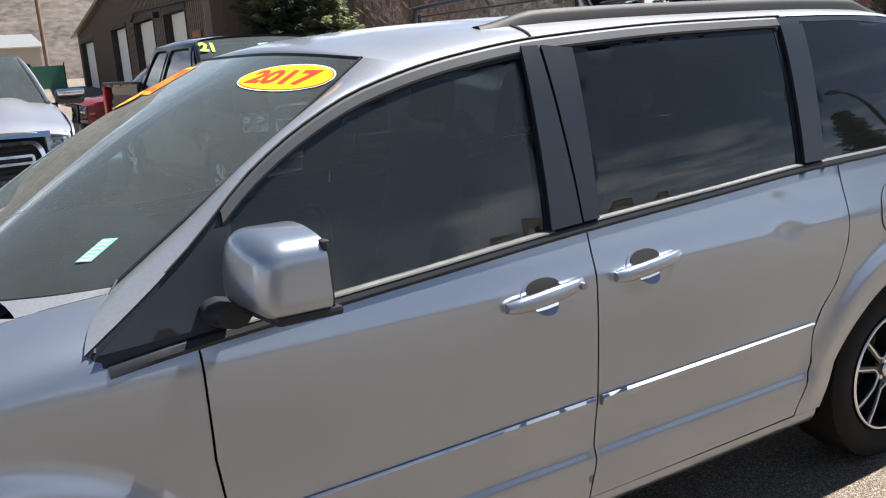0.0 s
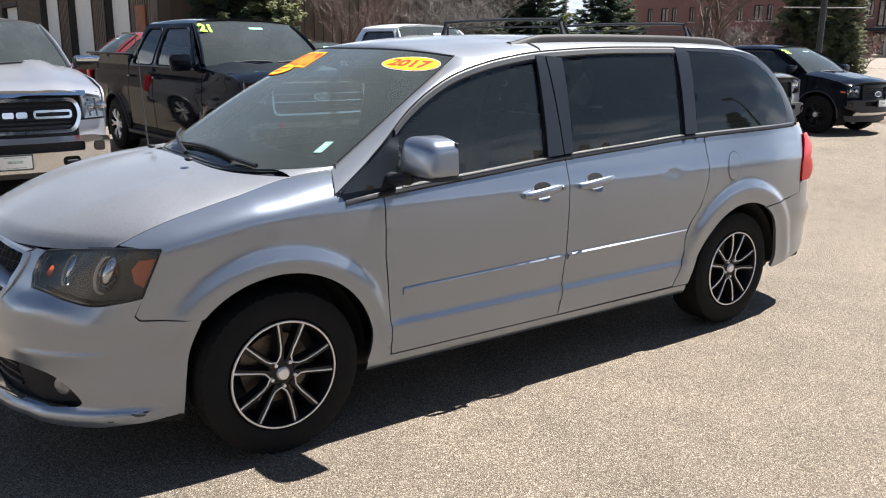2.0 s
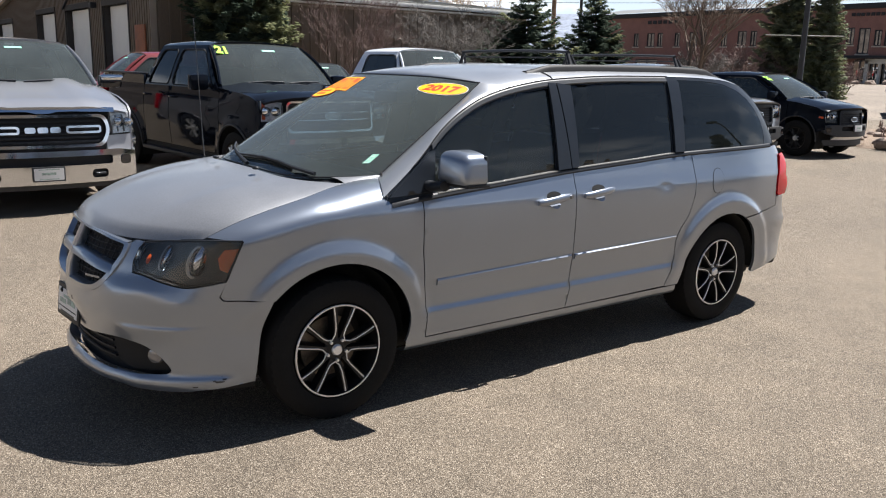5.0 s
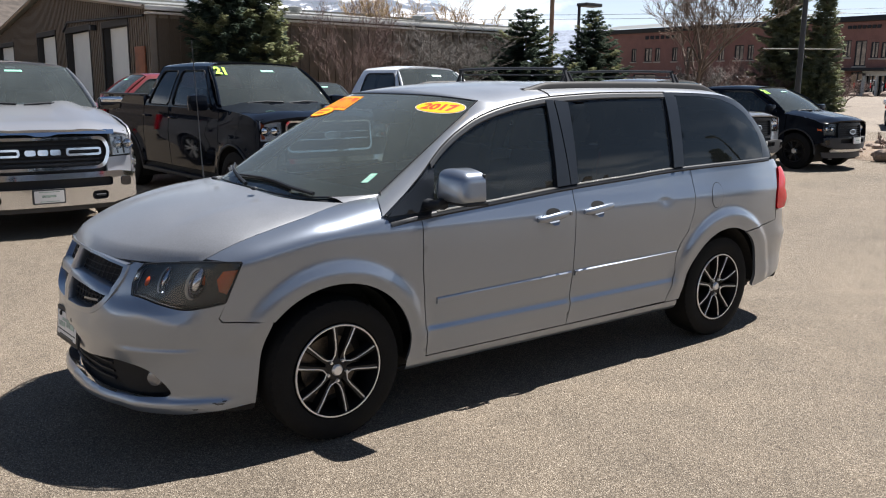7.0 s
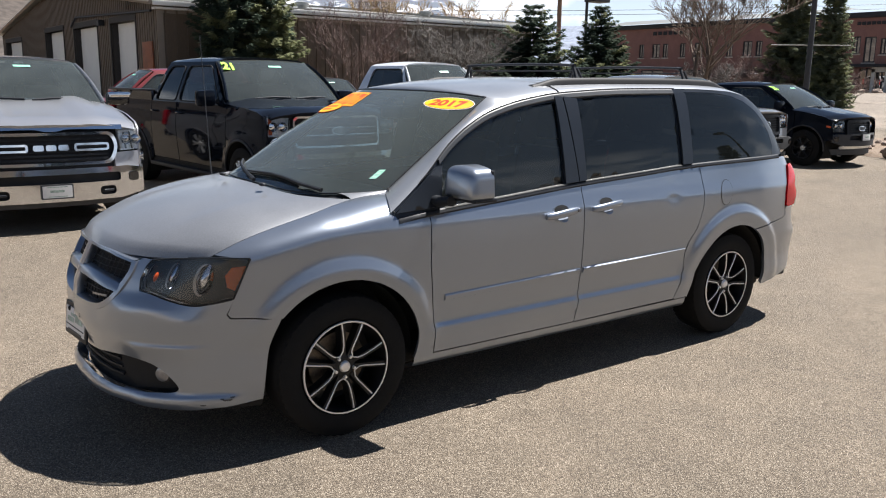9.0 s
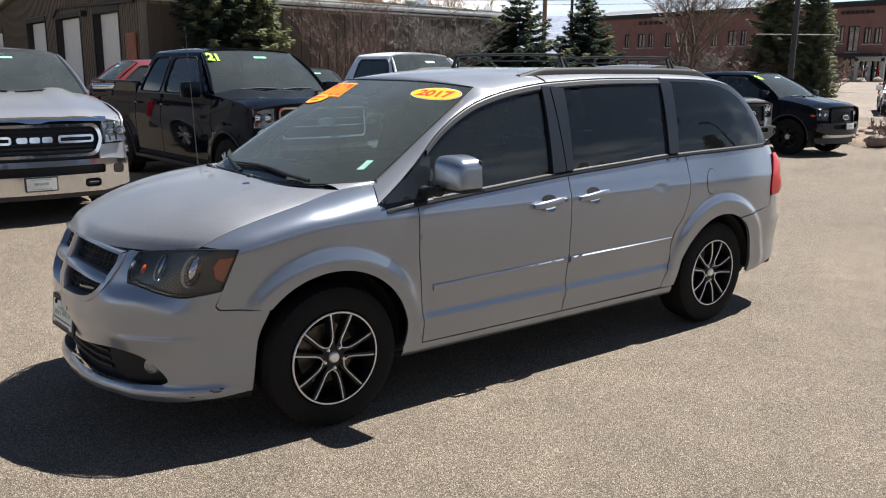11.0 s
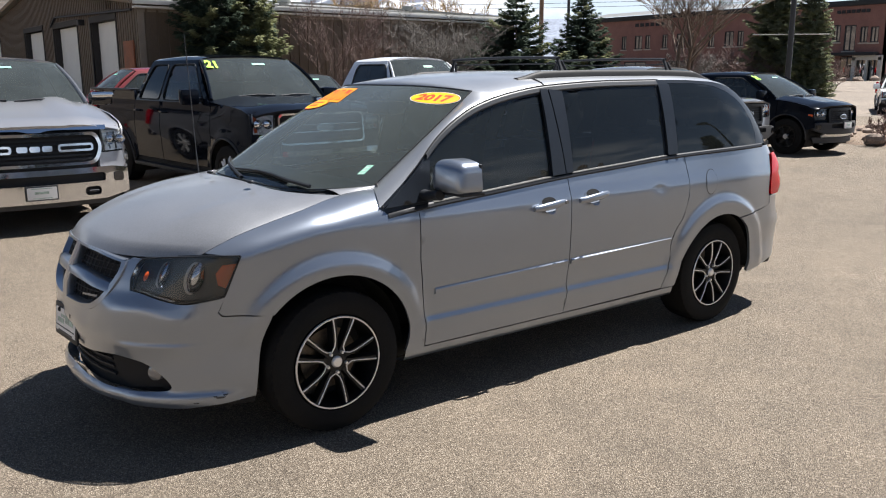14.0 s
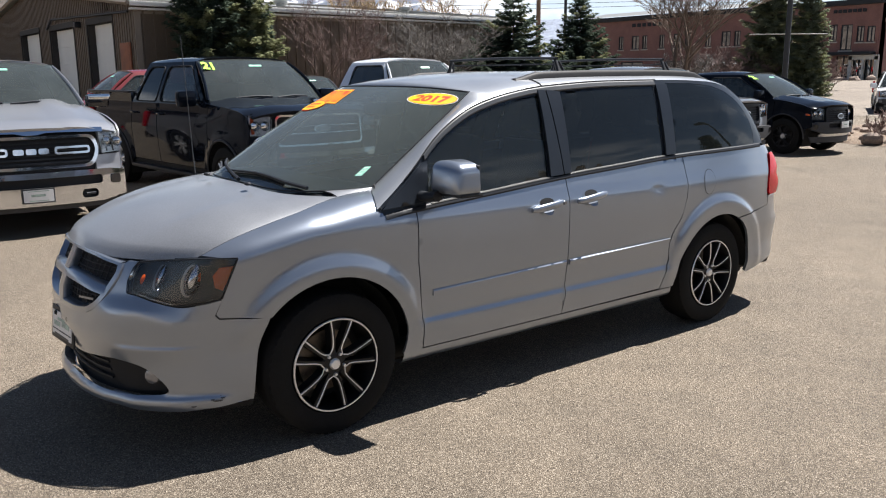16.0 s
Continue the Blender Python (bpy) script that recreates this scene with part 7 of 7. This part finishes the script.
for x in (15.2, 22.5):
    part("roof_vent", lathe([(0, 0.22), (0.55, 0.22), (0.56, 0.34), (0.72, 0.34), (0.80, 0.0)], "z", 16, m=Matrix.Translation((x, 33.0, 4.6))), M["roof_metal"], shed)

# ---- brick building ----
QX, Q0, Q1, QB, QT = 75.0, 32.3, 69.0, 0.9, 8.25
brick = thing("brick_building", "two-storey red brick building with dark framed windows", "building", None, kind="structure")
wins = []
for y0 in (41.0, 47.0, 53.2, 59.2):
    for a, b in ((0.0, 0.75), (1.2, 2.3), (3.55, 4.3)):
        wins.append((y0 + a, y0 + b, 4.65, 6.2))
    if y0 > 39:
        wins.append((y0 + 0.5, y0 + 3.8, 1.6, 3.2))
wins += [(33.10, 33.85, 4.60, 6.02), (34.10, 34.80, 4.62, 6.06), (35.20, 36.30, 3.90, 6.24), (36.68, 37.46, 4.72, 6.30)]
entry = (32.75, 36.5, 1.0, 3.38)
holes = [[(a, c), (b, c), (b, d), (a, d)] for a, b, c, d in wins + [entry]]
part("wall", panel([(Q0, QB - 0.6), (Q1, QB - 0.6), (Q1, QT), (Q0, QT)], lambda a, b: Vector((QX, a, b)), (-1, 0, 0), 2.0, 0.25, holes), M["brick"], brick)
part("side_walls", merge(merge(box(QX, QX + 18, Q0, Q0 + 0.3, 0, QT), box(QX, QX + 18, Q1 - 0.3, Q1, 0, QT)), box(QX + 17.7, QX + 18, Q0, Q1, 0, QT)), M["brick"], brick)
part("stone_base", box(QX - 0.12, QX - 0.01, 36.6, Q1, 0, 1.45), M["stone"], brick)
part("flat_roof", box(QX - 0.1, QX + 18, Q0, Q1, QT, QT + 0.12), M["roof_metal"], brick)
part("cornice", box(QX - 0.35, QX + 0.1, Q0 - 0.2, Q1 + 0.2, QT - 0.28, QT + 0.22, 0.05), M["trim"], brick)
part("sloped_eave", grid([[(QX - 0.6, 39.0, QT + 0.25), (QX - 0.6, Q1, QT + 0.25)], [(QX + 3.5, 39.0, QT + 1.0), (QX + 3.5, Q1, QT + 1.0)]]), M["roof_metal"], brick, "pale ribbed sloped roof edge")
for a, b, c, d in wins:
    wf = part("window", box(QX + 0.12, QX + 0.16, a, b, c, d), M["glass_office"], brick)
    fr = box(QX + 0.05, QX + 0.20, a, a + 0.09, c, d)
    for q in (box(QX + 0.05, QX + 0.20, b - 0.09, b, c, d), box(QX + 0.05, QX + 0.20, a + 0.09, b - 0.09, d - 0.09, d), box(QX + 0.05, QX + 0.20, a + 0.09, b - 0.09, c, c + 0.09), box(QX + 0.06, QX + 0.19, (a+b)/2 - 0.04, (a+b)/2 + 0.04, c + 0.09, d - 0.09)):
        merge(fr, q)
    part("window_frame", fr, M["trim"], wf)
    part("window_sill", box(QX - 0.10, QX + 0.05, a - 0.1, b + 0.1, c - 0.14, c - 0.01), M["stone"], wf)
part("interior", box(QX + 0.6, QX + 17, Q0 + 0.5, Q1 - 0.5, 0.5, QT - 0.3), M["dark_open"], brick)
part("entry_canopy", box(QX - 1.0, QX + 0.1, 32.9, 37.4, 3.44, 3.72, 0.04), M["trim"], brick, "dark entrance canopy")
for y0, y1, z0, z1 in ((32.45, 32.78, 0.8, 3.30), (33.72, 33.92, 0.8, 3.0), (34.85, 35.18, 0.8, 3.30), (32.45, 35.18, 3.0, 3.43)):
    part("entry_column", box(QX - 0.34, QX - 0.04, y0, y1, z0, z1), M["pale_stone"], brick)
for y0, y1 in ((32.80, 33.70), (33.94, 34.84), (35.25, 36.45)):
    part("entry_glass", box(QX + 0.12, QX + 0.16, y0, y1, 1.0, 3.35), M["glass_office"], brick)
    part("entry_mullion", box(QX + 0.04, QX + 0.11, (y0 + y1)/2 - 0.05, (y0 + y1)/2 + 0.05, 1.0, 3.35), M["trim"], brick)
for k in range(7):
    part("sign_bar", box(QX - 0.10, QX - 0.02, 34.05 + 0.46*k, 34.05 + 0.46*k + 0.34, 7.32, 7.62), M["trim"], brick)
for k in range(6):
    part("sign_bar", box(QX - 0.10, QX - 0.02, 57.2 + 0.75*k, 57.2 + 0.75*k + 0.5, 7.2, 7.6), M["trim"], brick)
for k in range(6):
    rock_r = random.Random(70 + k)
    solo("rock", rock(None, 0, 0, 0, 0.5, rock_r), M["rock"], "pale rock before the brick building", "rock", "verge rocks", m=pose(70.5 + 0.5*math.sin(k*2), 27.5 + 1.6*k, 1.2), flat=True)

# ---- poles ----
pl = thing("street_lamp", "dark street lamp post with banner arms", "street lamp", pose(30.0, 15.3, 0.0))
part("post", tube([(0, 0, 0), (0, 0, 8.5)], 0.10, n=12, taper=[0.13, 0.09]), M["pole"], pl)
part("base", lathe([(0, 0.26), (0.5, 0.24), (0.55, 0.15)], "z", 16), M["pole"], pl)
part("banner_arm", tube([(-0.76, 1.34, 3.42), (0.76, -1.34, 3.38)], 0.020, n=8), M["roof_metal"], pl)
part("lamp_head", box(-0.9, 0.2, -0.2, 0.2, 8.4, 8.6, 0.06), M["pole"], pl)
pl = thing("street_lamp", "dark car park lamp with flat head", "street lamp", pose(41.8, 40.0, 0.3))
part("post", tube([(0, 0, 0), (0, 0, 7.3)], 0.11, n=10), M["pole"], pl)
part("lamp_head", box(-0.15, 1.5, -0.9, 0.15, 7.18, 7.42, 0.06), M["pole"], pl)
pl = thing("utility_pole", "weathered wooden utility pole", "utility pole", pose(49.6, 51.0, 0.5))
part("post", tube([(0, 0, 0), (0, 0, 13)], 0.2, n=10, taper=[0.24, 0.17]), M["wood_pole"], pl)
part("crossarm", box(-1.2, 1.2, -0.08, 0.08, 11.6, 11.8), M["wood_pole"], pl)
for z in (11.5, 9.2, 8.8):
    solo("cable", tube([(49.6 - 30 + 60*i/20, 51 + 30 - 60*i/20 + 6, z - 0.9*math.sin(math.pi*i/20)) for i in range(21)], 0.02, n=5), M["trim"], "thin black overhead power cable", "cable", "overhead cables")
pl = thing("utility_pole", "weathered wooden utility pole on the hillside", "utility pole", pose(5.5, 78.0, 1.0))
part("post", tube([(0, 0, 0), (0, 0, 11)], 0.18, n=10), M["wood_pole"], pl)

# ---- tan shed, fence and pipes beyond ----
sh = thing("far_shed", "long tan shed with pale metal roof", "building", None, kind="structure")
part("wall", box(-16, 5.6, 84, 84.3, 0.8, 4.6), M["tan_wall"], sh)
part("side_walls", merge(box(-16, -15.7, 84.3, 96, 0.8, 4.6), box(5.3, 5.6, 84.3, 96, 0.8, 4.6)), M["tan_wall"], sh)
part("roof", thicken(grid([[(-16.5, 83.6, 4.6), (6, 83.6, 4.6)], [(-16.5, 96, 6.3), (6, 96, 6.3)]]), 0.12), M["roof_metal"], sh)
fc = thing("fence", "green fabric screen on a chain fence", "fence", None, kind="structure")
part("screen", box(-14, 5.2, 62, 62.05, 0.9, 2.5), M["green_fabric"], fc)
for k in range(8):
    part("post", tube([(-14 + 2.74*k, 61.95, 0.8), (-14 + 2.74*k, 61.95, 2.7)], 0.04, n=6), M["pole"], fc)
for k in range(14):
    solo("stored_pipe", lathe([(0, 0.22), (4.5, 0.22), (4.5, 0.17), (0, 0.17), (0, 0.22)], "y", 14), M["trim"], "black plastic pipe on a stack", "pipe", "stacked pipes", m=pose(-0.6 + 0.45*(k % 9) + (0.22 if k > 8 else 0), 64, 2.55 if k < 9 else 2.95))
solo("pipe_rack", box(-1.2, 4.2, 64.2, 68.2, 0.9, 2.33, 0.05), M["rust"], "rusty steel rack under stacked pipes", "rack")


# ---- hills and mountain ----
def ridge(name, mat, label, dist, az0, az1, crest, seed, depth=0.5, n=80, m=16):
    rows = []
    for i in range(n + 1):
        az = radians(az0 + (az1 - az0)*i/n)
        h = dist*math.tan(radians(interp(math.degrees(az), crest)))
        row = []
        for k in range(m + 1):
            t = k/m
            d = dist*(1 + depth*t)
            zz = h*(t**0.9)*(1 + depth*t) + h*0.10*t*noise.noise(Vector((math.degrees(az)*0.35, t*4, seed))) + h*0.05*noise.noise(Vector((math.degrees(az)*1.3, t*9, seed)))*t
            row.append((d*math.sin(az), d*math.cos(az), zz - (2 if k == 0 else 0)))
        rows.append(row)
    bm = grid(rows)
    bmesh.ops.recalc_face_normals(bm, faces=bm.faces[:])
    return solo(name, bm, mat, label, "hill", kind="structure")


def snow_material():
    m = material("snowy_forest_slope", (0.5, 0.5, 0.5), 0.9)
    nt = m.node_tree
    p = nt.nodes["Principled BSDF"]
    a = noise_node(nt, 0.010, 8.0, 0.66, (1, 1, 0.35))
    c = ramp_node(nt, a, [(0.40, (0.085, 0.105, 0.14)), (0.50, (0.14, 0.16, 0.20)), (0.55, (0.78, 0.80, 0.84))])
    nt.links.new(c, p.inputs["Base Color"])
    return m


ridge("backdrop_hillside", M["hill"], "dry brown hillside with scrub", 210, -60, 17.5, [(-60, 5), (-10, 9), (4, 10), (12, 7.5), (17.5, 3.5)], 3)
ridge("backdrop_mountain", snow_material(), "snow-covered ski mountain with forest strips", 1700, 10, 42, [(10, 3.5), (20, 5.2), (27, 5.9), (33, 5.8), (38, 4.6), (42, 2.6)], 7)
ridge("backdrop_hills", material("hazy_far_hills", (0.20, 0.23, 0.29), 0.95, 0, 0.35, 0.01, 0.1), "hazy blue far hills with snow patches", 2200, 36, 130, [(36, 3.9), (41, 4.0), (44, 3.7), (48, 3.7), (54, 2.6), (62, 1.3), (130, 1.5)], 9)

# ---- behind the camera: two unseen plain walls, added, and the spruce and lamp that the van's glass mirrors ----
# unseen wall added to throw sunlight onto front bumper and fender
solo("bounce_wall_west", box(-28.3, -28.0, -24.3, 3.0, -0.1, 4.8), M["tan_wall"], "unseen plain tan wall added to bounce sun onto the van's nose", "wall", kind="structure")
# unseen wall added to give chrome and flank a tan reflection
solo("added_wall_south", box(-34, 60, -24.6, -24.3, -0.1, 4.6), M["tan_wall"], "unseen plain tan wall added across the car park for reflections", "wall", kind="structure")
spruce("spruce_tree", "dark spruce across the car park mirrored in the glass", pose(16.15, -10.3, 0), 6.0, 1.25, 16, lightness=0.15)
lamp_post = thing("street_lamp", "dark curved-arm street lamp mirrored in the glass", "lamp", pose(17.35, -10.2, 0), "poles")
part("post", tube([(0, 0, -0.1), (0, 0, 3.0), (-0.03, 0, 6.0)], 0.08, n=8, taper=[0.10, 0.075, 0.06]), M["pole"], lamp_post)
part("arm", tube([(-0.03, 0, 5.95), (-0.14, 0, 6.40), (-0.36, 0, 6.68), (-0.70, 0, 6.80)], 0.05, n=8), M["pole"], lamp_post)
part("lamp_head", box(-1.02, -0.66, -0.12, 0.12, 6.74, 6.86, 0.04), M["pole"], lamp_post)
